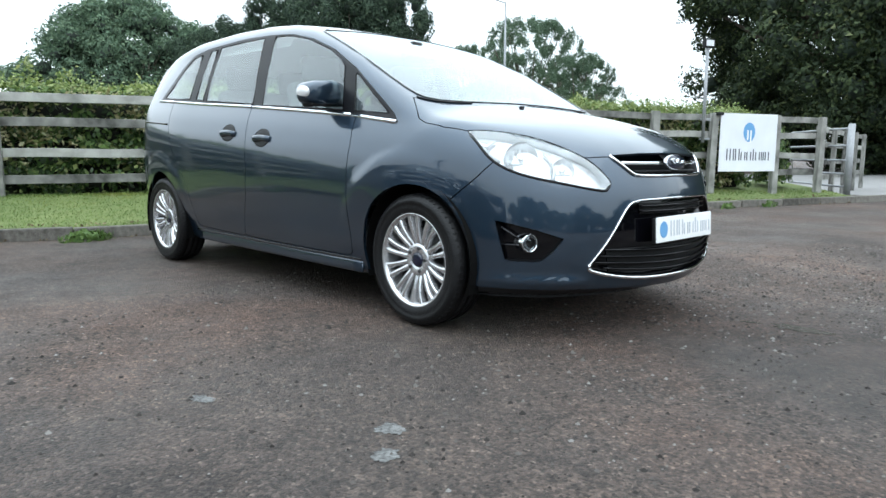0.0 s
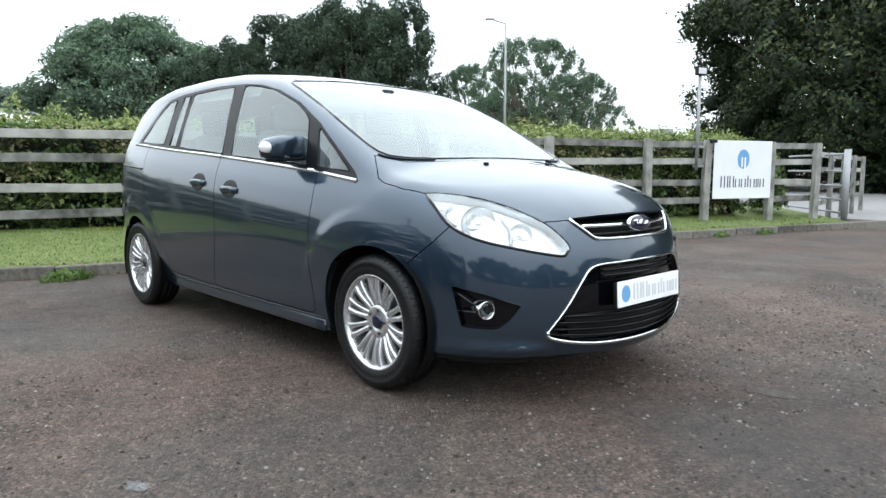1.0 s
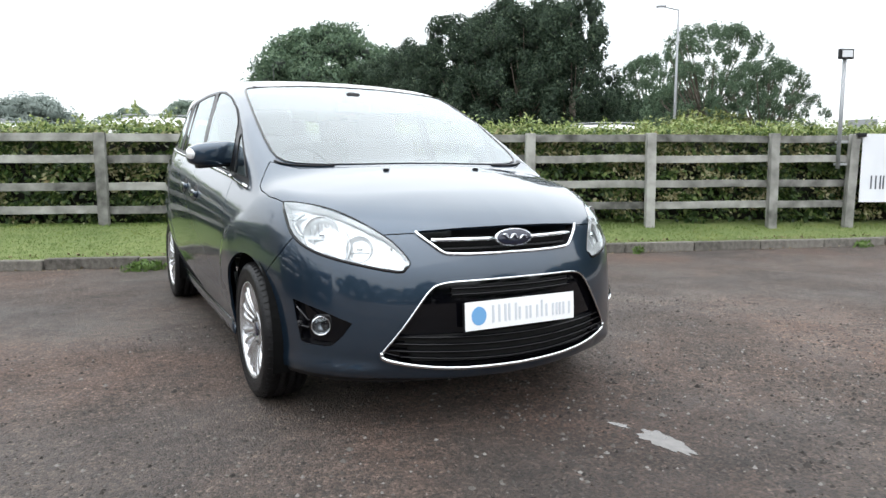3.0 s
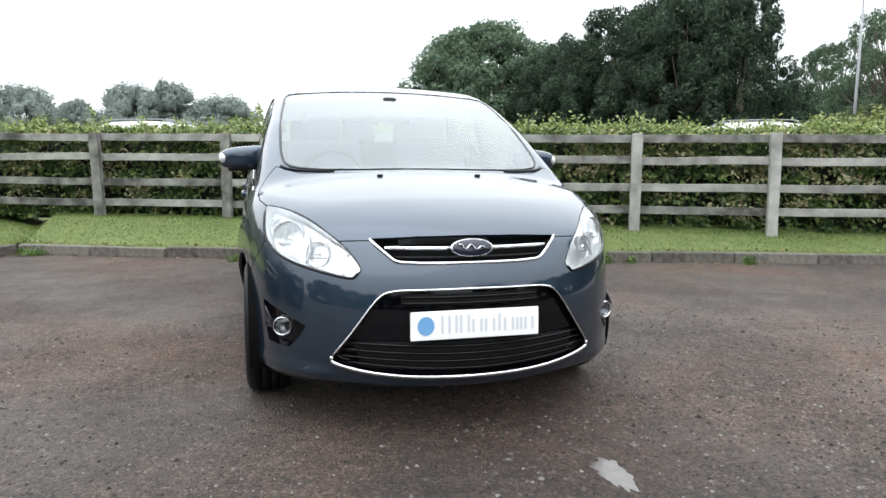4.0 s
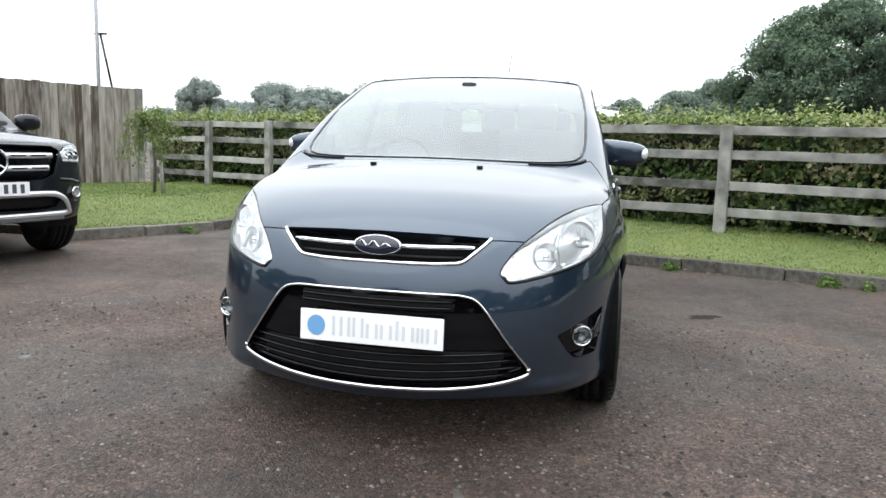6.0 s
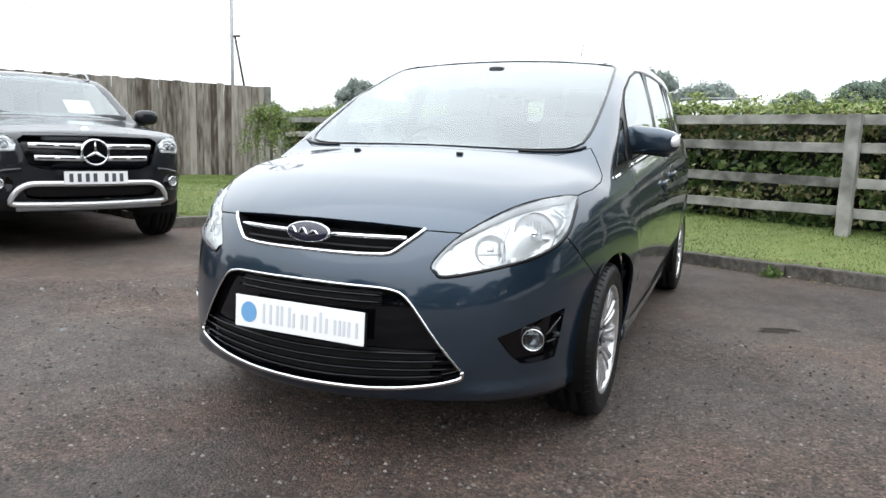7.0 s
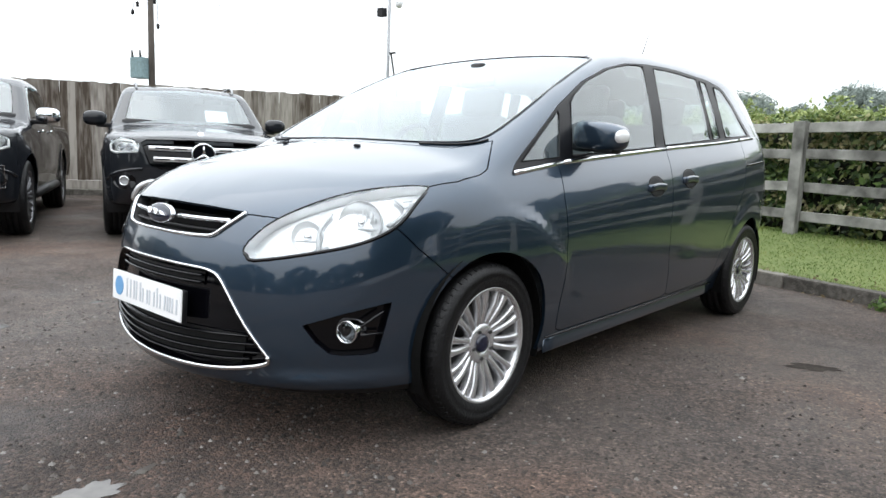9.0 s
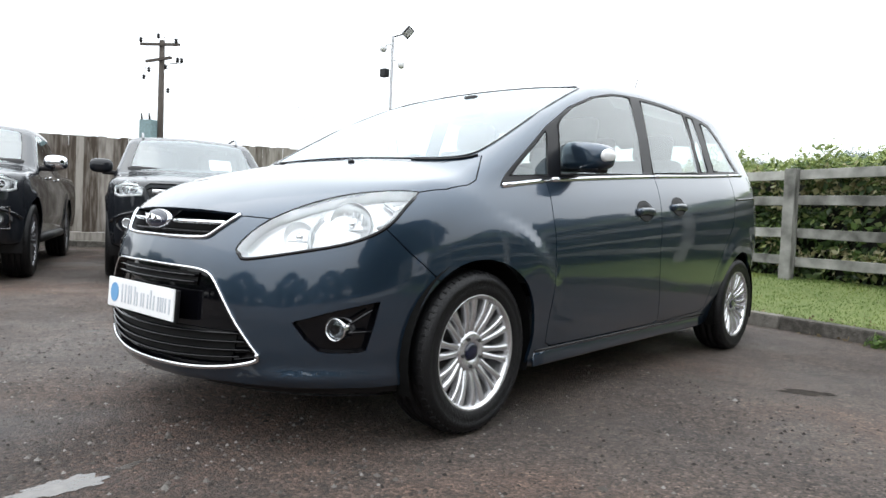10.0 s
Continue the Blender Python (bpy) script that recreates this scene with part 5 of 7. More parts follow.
    for s in (1, -1):
        bar = on_front([(s * x, 0.765 + 0.006 * x) for x in np.linspace(0.075, 0.335, 10)], -0.006)
        part("grille_bar", frame_line(bar, 0.016, 0.017, False), CHROME, grille, "chrome grille bar")
        low_bar = on_front([(s * x, 0.737) for x in np.linspace(0.0, 0.30, 10)], -0.02)
        part("grille_slat", frame_line(low_bar, 0.02, 0.008, False), PLASTIC, grille)
        wall = on_front([(s * a, b) for a, b in [(0.387, 0.795), (0.34, 0.75), (0.30, 0.718), (0.2, 0.709), (0.0, 0.708)]])
        wm = bmesh.new()
        o = [wm.verts.new(p) for p in wall]
        i = [wm.verts.new(p + np.array((0, 0.05, 0))) for p in wall]
        for k in range(4):
            wm.faces.new((o[k], o[k + 1], i[k + 1], i[k]))
        part("grille_wall", wm, PLASTIC, grille)
    centre = on_front([(0, 0.765)])[0]
    badge = part("badge", spin([(0.0, 0.5), (-0.008, 0.5), (-0.013, 0.475), (-0.012, 0.45)], 48, axis="y"), CHROME, grille, "oval badge with bright rim")
    part("badge_face", spin([(-0.0125, 0.46), (-0.016, 0.40), (-0.018, 0.2), (-0.0185, 0.002)], 48, axis="y"), BADGE_BLUE, badge, "dark blue badge face")
    script = [(-0.33 + 0.66 * t, -0.0195, (0.16 - 0.08 * t) * math.sin(t * 17 + 0.6) + 0.04 * math.sin(t * 6)) for t in np.linspace(0, 1, 40)]
    part("badge_mark", strand(script, 0.03, 0.05, sides=6), CHROME, badge, "bright wavy mark")
    badge.matrix_basis = Matrix.Translation((0, centre[1] - 0.012, 0.765)) @ Matrix.Rotation(radians(-14), 4, "X") @ Matrix.Diagonal((0.178, 1, 0.072, 1))

    # lower opening
    mouth = panel_part("lower_grille", groups[6], GLOSS_BLACK, bumper, "gloss black lower grille panel", push=0.022, lip=0)
    outline = on_front([tuple(p) for p in rounded(TRAP, 3)], 0.003)
    part("mouth_surround", frame_line(outline, 0.008, 0.009), CHROME, mouth, "thin chrome surround of the lower grille")
    foot = [p for p in TRAP_HALF if p[1] < 0.36]
    foot = on_front([tuple(p) for p in rounded([(-a, b) for a, b in foot[:0:-1]] + foot, 3, False)], 0.004)
    part("mouth_strip", frame_line(foot, 0.013, 0.016, False), CHROME, mouth, "bright chrome strip along the lower grille")
    wm = bmesh.new()
    o = [wm.verts.new(p) for p in on_front(TRAP, 0.0)]
    i = [wm.verts.new(p) for p in on_front([(a * 0.985, 0.43 + (b - 0.43) * 0.97) for a, b in TRAP], -0.03)]
    for k in range(len(o)):
        j = (k + 1) % len(o)
        wm.faces.new((o[k], o[j], i[j], i[k]))
    bmesh.ops.recalc_face_normals(wm, faces=wm.faces[:])
    part("mouth_wall", wm, GLOSS_BLACK, mouth)
    half_at = lambda z: float(np.interp(z, [0.27, 0.29, 0.325, 0.34, 0.438, 0.545, 0.59], [0.29, 0.43, 0.53, 0.535, 0.465, 0.39, 0.345]))
    for z0, z1, lim in ((0.30, 0.405, None), (0.548, 0.594, 0.285)):
        a = lim or half_at(z0) - 0.02
        b = lim or half_at(z1) - 0.02
        top = [(x * (b if lim is None else a), z1) for x in np.linspace(-1, 1, 21)]
        low = [(x * a, z0 - (0.0 if lim else 0.018 * (1 - x * x))) for x in np.linspace(-1, 1, 21)]
        gm = bmesh.new()
        t1 = [gm.verts.new(p) for p in on_front(top, -0.016)]
        t2 = [gm.verts.new(p) for p in on_front(low, -0.016)]
        for k in range(20):
            gm.faces.new((t1[k], t1[k + 1], t2[k + 1], t2[k]))
        part("air_intake", gm, material("intake_black", (0.003, 0.003, 0.003), 0.8), mouth, "black air intake")
        for k in range(4 if lim is None else 2):
            f = (k + 0.5) / (4 if lim is None else 2)
            z = z0 + (z1 - z0) * f
            w = (half_at(z) - 0.015) if lim is None else lim
            line = on_front([(x * w, z - (0.018 * (1 - f) * (1 - x * x) if lim is None else 0) + (0.012 * (x * x) if lim is None else 0)) for x in np.linspace(-1, 1, 21)], -0.006)
            part("grille_slat", frame_line(line, 0.022, 0.009, False), GLOSS_BLACK, mouth, "thin black grille slat")
    plate = part("number_plate", slab([(-0.26, -0.0555), (0.26, -0.0555), (0.26, 0.0555), (-0.26, 0.0555)], 0.006, bevel=0.002), PLATE_WHITE, bumper, "white dealer plate with grey lettering bars and a blue mark", smooth=False)
    plate.matrix_basis = pose(0, -0.891, 0.478, -3, 0, 0)
    part("plate_carrier", box((0.518, 0.02, 0.112), (0, 0.016, -0.004), 0.006), PLASTIC, plate, "black plate carrier")
    part("plate_mark", slab([(0.033 * math.cos(a) - 0.2, 0.036 * math.sin(a)) for a in np.linspace(0, 2 * math.pi, 25)[:-1]], 0.002), BLUE_INK, plate, "blue round mark", smooth=False, at=Matrix.Translation((0, -0.0022, 0)))
    letter_bars(plate, -0.14, 0.238, -0.032, 0.068, GREY_INK, -0.0015)

    # black valance under the bumper
    edge = [on_front([(x, 0.212)], -0.014)[0] for x in np.linspace(-0.80, 0.80, 41)]
    vm = bmesh.new()
    o = [vm.verts.new(p) for p in edge]
    i = [vm.verts.new((p[0] * 0.94, p[1] + 0.11, 0.175)) for p in edge]
    for k in range(40):
        vm.faces.new((o[k], o[k + 1], i[k + 1], i[k]))
    bmesh.ops.solidify(vm, geom=vm.faces[:], thickness=0.006)
    part("valance", vm, PLASTIC, bumper, "dark lower valance")

    # lamps
    for base, s in ((3, 1), (23, -1)):
        lamp = panel_part("headlight", groups[base], LENS_GLASS, car, "large clear swept-back headlight", gap=0.003, lip=0.0)
        bm2, nor2 = panel(groups[base], 0.006, 0.0, 0.045)
        part("housing", bm2, LAMP_SILVER, lamp, "silver lamp housing")
        ring = [np.array((p[0] * s, p[1], p[2])) for p in HL_PTS]
        ring = [reach(np.array([q * 0.5 + np.array((0, 0.1, 0.3))]), np.array([q * 1.5 - np.array((0, 0.1, 0.3))]))[0] for q in ring]
        ring = np.array(ring)
        out_n = outward(ring)
        wm = bmesh.new()
        o = [wm.verts.new(p - n * 0.001) for p, n in zip(ring, out_n)]
        mid = ring.mean(0)
        i = [wm.verts.new(p + (mid - p) * 0.05 - n * 0.047) for p, n in zip(ring, out_n)]
        for k in range(len(o)):
            j = (k + 1) % len(o)
            wm.faces.new((o[k], o[j], i[j], i[k]))
        part("bezel", wm, LAMP_SILVER, lamp, "bright lamp bezel", smooth=False)
        low_edge = [p - n * 0.001 for p, n in zip(ring[2:24], out_n[2:24])]
        part("lamp_seal", frame_line(low_edge, 0.013, 0.013, False), GLOSS_BLACK, lamp, "black lamp seal")
        part("lamp_joint", frame_line([p - n * 0.002 for p, n in zip(ring, out_n)], 0.006, 0.006), GLOSS_BLACK, lamp, "thin black joint round the lamp")
        inside = lambda q, depth: np.array([p - n * depth for p, n in zip(*(lambda e: (e, outward(e)))(reach(np.array([(a * 0.55 * s, b * 0.5 + 0.12, c) for a, b, c in q]), np.array([(a * 1.5 * s, b * 1.5 - 0.12, c) for a, b, c in q]))))])
        for x, y, z, r, nm in ((0.682, -0.51, 0.785, 0.070, "main_reflector"), (0.575, -0.645, 0.735, 0.050, "side_reflector")):
            bowl = part(nm, spin([(-0.02, r * 1.03), (0.008, r * 1.03), (0.011, r), (0.008, r * 0.96), (-0.010, r * 0.72), (-0.020, r * 0.4), (-0.023, 0.001)], 36), LAMP_SILVER, lamp, "bright lamp bowl")
            bowl.matrix_basis = Matrix.Translation((x * s, y + 0.030, z - 0.006)) @ Vector((0.55 * s, -0.8, 0.12)).to_track_quat("X", "Z").to_matrix().to_4x4()
            part("bowl_ring", spin([(0.006, r * 0.985), (0.013, r * 1.0), (0.013, r * 1.045), (0.006, r * 1.05)], 36), LAMP_GREY, bowl, "grey ring round the bowl")
            part("bulb", spin([(-0.02, 0.012), (0.0, 0.014), (0.008, 0.011), (0.011, 0.001)], 16), CHROME, bowl, "bright bulb cover")
            # fluted reflector: upright ribs across the bowl
            for k in range(7):
                off = (k - 3) / 3.6
                tall = r * 1.5 * math.sqrt(max(1 - off * off, 0.05))
                part("reflector_rib", box((0.005, r * 0.085, tall * 0.46), (-0.006 - 0.010 * (1 - off * off), off * r * 0.82, tall * 0.21), 0.0015), LAMP_SILVER if k % 2 else LAMP_GREY, bowl)
            part("reflector_step", box((0.008, r * 1.55, 0.007), (0.0, 0.0, -r * 0.30), 0.002), LAMP_GREY, bowl)
        for q in ([(0.745, -0.40, 0.875), (0.765, -0.36, 0.83), (0.752, -0.43, 0.775)], [(0.625, -0.58, 0.825), (0.615, -0.62, 0.76), (0.63, -0.63, 0.70)]):
            part("reflector_fin", strand(rounded(inside(q, 0.030), 4, False), 0.016, 0.012, sides=6), LAMP_GREY, lamp, "grey reflector edge")
        for k in range(4):
            z = 0.80 + 0.021 * k
            part("indicator_rib", strand(inside([(0.758, -0.37, z), (0.772, -0.335, z + 0.004)], 0.026), 0.010, 0.007, sides=6), LAMP_GREY, lamp)
    for base, s in ((4, 1), (24, -1)):
        pod = panel_part("fog_lamp_recess", groups[base], GLOSS_BLACK, bumper, "gloss black fog lamp recess", push=0.028, lip=0)
        ring = np.array([reach(np.array([(q[0] * 0.5 * s, q[1] * 0.5, q[2])]), np.array([(q[0] * 1.4 * s, q[1] * 1.4, q[2])]))[0] for q in FOG_PTS])
        on = outward(ring)
        wm = bmesh.new()
        mid = ring.mean(0)
        o = [wm.verts.new(p) for p in ring]
        i = [wm.verts.new(p + (mid - p) * 0.06 - n * 0.032) for p, n in zip(ring, on)]
        for k in range(len(o)):
            j = (k + 1) % len(o)
            wm.faces.new((o[k], o[j], i[j], i[k]))
        part("recess_wall", wm, GLOSS_BLACK, pod, smooth=False)
        aim = Vector((0.30 * s, -0.95, 0)).to_track_quat("X", "Z").to_matrix().to_4x4()
        at = Matrix.Translation((0.718 * s, -0.552, 0.432)) @ aim
        fog = part("fog_lamp", spin([(-0.05, 0.044), (0.017, 0.044), (0.021, 0.0425), (0.0215, 0.0395), (0.016, 0.038), (0.010, 0.0375)], 36), CHROME, pod, "round fog lamp with bright ring")
        fog.matrix_basis = at @ Matrix.Diagonal((1, 0.88, 0.88, 1))
        part("fog_lens", spin([(0.010, 0.038), (0.014, 0.030), (0.017, 0.016), (0.018, 0.0005)], 28), glass_material("fog_glass", (0.78, 0.81, 0.83), 0.06), fog, "clear fog lamp lens")
        part("fog_bowl", spin([(0.009, 0.0376), (-0.004, 0.028), (-0.012, 0.012), (-0.013, 0.001)], 28), FOG_SILVER, fog)
        for k, (za, zb) in enumerate(((0.452, 0.497), (0.425, 0.425))):
            a = np.array((0.765 * s, -0.545, za))
            b = np.array((0.785 * s, -0.468, zb))
            part("recess_fin", strand([a, (a + b) / 2, b], 0.012, 0.01), GLOSS_BLACK, pod)

    # door mirrors
    for s in (1, -1):
        prof = []
        mm = bmesh.new()
        bmesh.ops.create_uvsphere(mm, u_segments=28, v_segments=18, radius=1)
        for w in mm.verts:
            x, y, z = w.co
            sq = lambda t, e: math.copysign(abs(t) ** e, t)
            taper = 1.0 - 0.16 * x
            w.co = (sq(x, 0.60) * 0.132, sq(y, 0.58) * 0.060 * taper, sq(z, 0.52) * (0.066 if z > 0 else 0.060) * taper)
            if w.co.y > 0.03:
                w.co.y = 0.03 + (w.co.y - 0.03) * 0.25
        mir = part("door_mirror", mm, PAINT, car, "blue-grey door mirror with clear indicator tip")
        mir.matrix_basis = Matrix.Translation((0.882 * s, 0.72, 1.112)) @ Matrix.Rotation(radians(-10 * s), 4, "Z") @ Matrix.Rotation(radians(4 * s), 4, "Y") @ Matrix.Diagonal((s, 1, 1, 1))
        part("mirror_glass", slab([(0.10 * sq2(math.cos(a)), 0.06 * sq2(math.sin(a))) for a in np.linspace(0, 2 * math.pi, 33)[:-1]], 0.003), CHROME, mir, "mirror glass", at=Matrix.Translation((0, 0.040, 0)))
        tip = bmesh.new()
        bmesh.ops.create_uvsphere(tip, u_segments=16, v_segments=12, radius=1)
        for w in tip.verts:
            w.co = (w.co.x * 0.020, w.co.y * 0.046, w.co.z * 0.032)
        part("indicator_lens", tip, material("clear_indicator", (0.7, 0.7, 0.7), 0.15, coat=1.0), mir, "clear side indicator", at=Matrix.Translation((0.116, -0.008, 0.008)))
        part("mirror_base", box((0.12, 0.07, 0.045), (-0.11, 0.0, -0.048), 0.014), PLASTIC, mir, "black mirror arm")
        part("mirror_shell", box((0.20, 0.075, 0.03), (-0.01, 0.0, -0.053), 0.013), PLASTIC, mir, "black lower mirror shell")

    # small things on the bonnet and roof
    for s in (1, -1):
        p = on_top([(0.243 * s, -0.118)], 0.004)[0]
        part("washer_jet", box((0.026, 0.018, 0.012), p, 0.004), PLASTIC, car, "black washer jet")
        wl = on_top([(0.62 * s if s > 0 else -0.02, 0.10 if s > 0 else 0.0), (0.45 * s if s > 0 else -0.2, 0.055 if s > 0 else 0.01), (0.25 * s if s > 0 else -0.45, 0.015 if s > 0 else 0.035), (0.05 * s if s > 0 else -0.62, 0.0 if s > 0 else 0.09)], -0.003)
        part("wiper", strand(wl, 0.010, 0.007), PLASTIC, screen, "black wiper blade")
    for s in (1, -1):
        corner = on_top(rounded([(0.44 * s, 0.045), (0.53 * s, 0.068), (0.61 * s, 0.098), (0.668 * s, 0.135), (0.69 * s, 0.165)], 3, False), 0.0)
        part("scuttle_corner", strand(corner, 0.026, 0.010), PILLAR_BLACK, screen, "black corner of the scuttle")
    panel_line = on_top([(x, -0.012 + 0.07 * (abs(x) / 0.6) ** 2) for x in np.linspace(-0.6, 0.6, 21)], -0.016)
    part("scuttle", strand(panel_line, 0.03, 0.006), PLASTIC, screen, "black scuttle panel")
    aerial = on_top([(0, 2.74)])[0]
    part("aerial", rod(aerial, aerial + np.array((0.02, 0.13, 0.31)), 0.004, 0.0022, 8), PLASTIC, shell, "short roof aerial")
    part("roof_trim", strand(on_top([(-0.56, 1.08), (-0.585, 1.4), (-0.585, 2.0), (-0.57, 2.8), (-0.55, 3.2)], 0.0), 0.016, 0.006), GLOSS_BLACK, shell)
    part("roof_trim", strand(on_top([(0.56, 1.08), (0.585, 1.4), (0.585, 2.0), (0.57, 2.8), (0.55, 3.2)], 0.0), 0.016, 0.006), GLOSS_BLACK, shell)

    # wheels and their wells
    mats = {"rubber": RUBBER, "alloy": ALLOY, "cap": BADGE_BLUE}
    first = car_wheel(mats)
    for s, y, a in ((1, 0.0, 10), (1, WHEELBASE, 50), (-1, 0.0, 33), (-1, WHEELBASE, 77)):
        m = Matrix.Translation((0.776 * s, y, 0.3125)) @ Matrix.Rotation(radians(a), 4, "X") @ (Matrix() if s > 0 else Matrix.Rotation(math.pi, 4, "Z"))
        if s > 0 and y == 0.0:
            w = first
            w.matrix_basis = m
        else:
            w = copy_thing(first, m)
        w.parent = car
        tagged(w, "silver multi-spoke alloy wheel with black tyre")
        for key in ("category",):
            if key in w:
                del w[key]
        well = bmesh.new()
        rows = []
        for x in (0.86, 0.50):
            rows.append([well.verts.new((x * s, y + 0.362 * math.cos(b), HUB + 0.362 * math.sin(b))) for b in np.linspace(radians(-20), radians(200), 30)])
        for i in range(29):
            well.faces.new((rows[0][i], rows[0][i + 1], rows[1][i + 1], rows[1][i]))
        well.faces.new([well.verts.new(v.co) for v in rows[1]])
        part("wheel_well", well, LINER, car, "black wheel arch liner", smooth=False)

    # cabin
    inner, ifaces = body_grid(0.09, -0.055)
    tub, lining = bmesh.new(), bmesh.new()
    for bmx, keep in ((tub, lambda c: c[2] < BELT(c[1]) - 0.02 and c[1] > 0.12 and math.hypot(c[1], c[2] - HUB) > 0.45 and math.hypot(c[1] - WHEELBASE, c[2] - HUB) > 0.45), (lining, lambda c: c[2] > 1.46 and c[1] > 1.15)):
        made = {}
        for f in ifaces:
            c = inner[list(f)].mean(0)
            if keep(c):
                bmx.faces.new([made.setdefault(i, bmx.verts.new(inner[i])) if i not in made else made[i] for i in f])
        for w in [w for w in bmx.verts if not w.link_faces]:
            bmx.verts.remove(w)
    part("cabin_trim", tub, PLASTIC, car, "dark door cards and floor")
    part("roof_lining", lining, TRIM_GREY, car, "pale roof lining")
    part("dashboard", box((1.36, 0.5, 0.16), (0, 0.42, 0.98), 0.06), PLASTIC, car, "black dashboard")
    part("steering_wheel", spin_ring(0.18, 0.016), PLASTIC, car, "black steering wheel", at=Matrix.Translation((-0.36, 0.80, 1.0)) @ Matrix.Rotation(radians(65), 4, "X"))
    part("interior_mirror", box((0.22, 0.03, 0.06), (0, 0.93, 1.40), 0.014), PLASTIC, car, "interior mirror")
    part("mirror_foot", box((0.09, 0.07, 0.09), (0, 0.95, 1.45), 0.02), PLASTIC, car)
    seat(car, -0.37, 1.05, 0.58, 0.52, 0)
    seat(car, 0.37, 1.05, 0.58, 0.52, 0)
    seat(car, 0.0, 1.95, 0.58, 1.32, 1)
    return car


def sq2(t):
    return math.copysign(abs(t) ** 0.7, t)


def spin_ring(R, r):
    bm = bmesh.new()
    pts = [(R * math.cos(a), R * math.sin(a), 0) for a in np.linspace(0, 2 * math.pi, 33)[:-1]]
    return strand(pts, 2 * r, 2 * r, bm, closed=True, sides=8)


def letter_bars(parent, x0, x1, z0, high, mat, y):
    """Plain upright bars in the place of a word of eight letters, the first and some others tall."""
    widths = [1.55, 0.95, 1.0, 1.0, 0.42, 1.0, 0.6, 0.9]
    talls = [1.0, 1.0, 0.74, 0.74, 1.0, 0.74, 0.74, 0.74]
    unit = (x1 - x0) / (sum(widths) + 0.22 * 7)
    x = x0
    for w, t in zip(widths, talls):
        h = high * t
        stroke = unit * 0.22
        wide = w * unit
        n = 3 if w > 1.2 else (1 if w < 0.5 else 2)
        for k in range(n):
            cx = x + stroke / 2 + (wide - stroke) * (k / (n - 1) if n > 1 else 0.5)
            part("lettering_bar", box((stroke, 0.0016, h), (cx, y, z0 + h / 2)), mat, parent, smooth=False)
        x += wide + unit * 0.22


CAR = people_carrier()


# ---- the two parked pickups ----
T_NOSE = curve([(0.2, -0.62), (0.35, -0.80), (0.5, -0.885), (0.75, -0.90), (0.95, -0.885), (1.05, -0.85), (1.13, -0.75), (1.3, -0.4)], 0.03)
T_SWEEP = curve([(0.0, 0.0), (0.3, 0.02), (0.55, 0.06), (0.7, 0.11), (0.82, 0.22), (0.9, 0.45), (0.95, 0.8)], 0.03)
T_RIDGE = curve([(-0.9, 0.99), (-0.75, 1.065), (-0.4, 1.125), (0.1, 1.17), (0.42, 1.19), (0.5, 1.21), (0.8, 1.38), (1.2, 1.61), (1.4, 1.68), (1.8, 1.715), (2.4, 1.70), (2.55, 1.67), (2.62, 1.3), (2.7, 1.22), (4.4, 1.22)], 0.035)
T_SIDE = curve([(0.2, -0.08), (0.4, -0.03), (0.6, 0.0), (0.9, 0.0), (1.05, -0.02), (1.18, -0.06), (1.3, -0.10), (1.6, -0.19), (1.8, -0.27)], 0.03)


def pickup_form(x, y, z):
    x = np.abs(x)
    side = x - 0.925 - T_SIDE(z) + 0.04 * np.clip(-y - 0.2, 0, 1)
    side = side - 0.025 * flare(np.hypot(y, z - 0.40) - 0.06) - 0.02 * flare(np.hypot(y - 3.15, z - 0.40) - 0.06)
    top = z - T_RIDGE(y) + 0.05 * (x / 0.8) ** 2
    f = smax(side, top, 0.08)
    f = smax(f, (T_NOSE(z) + T_SWEEP(x) - y) * 0.8, 0.06)
    f = smax(f, y - 4.4, 0.05)
    return smax(f, 0.36 - z, 0.06)


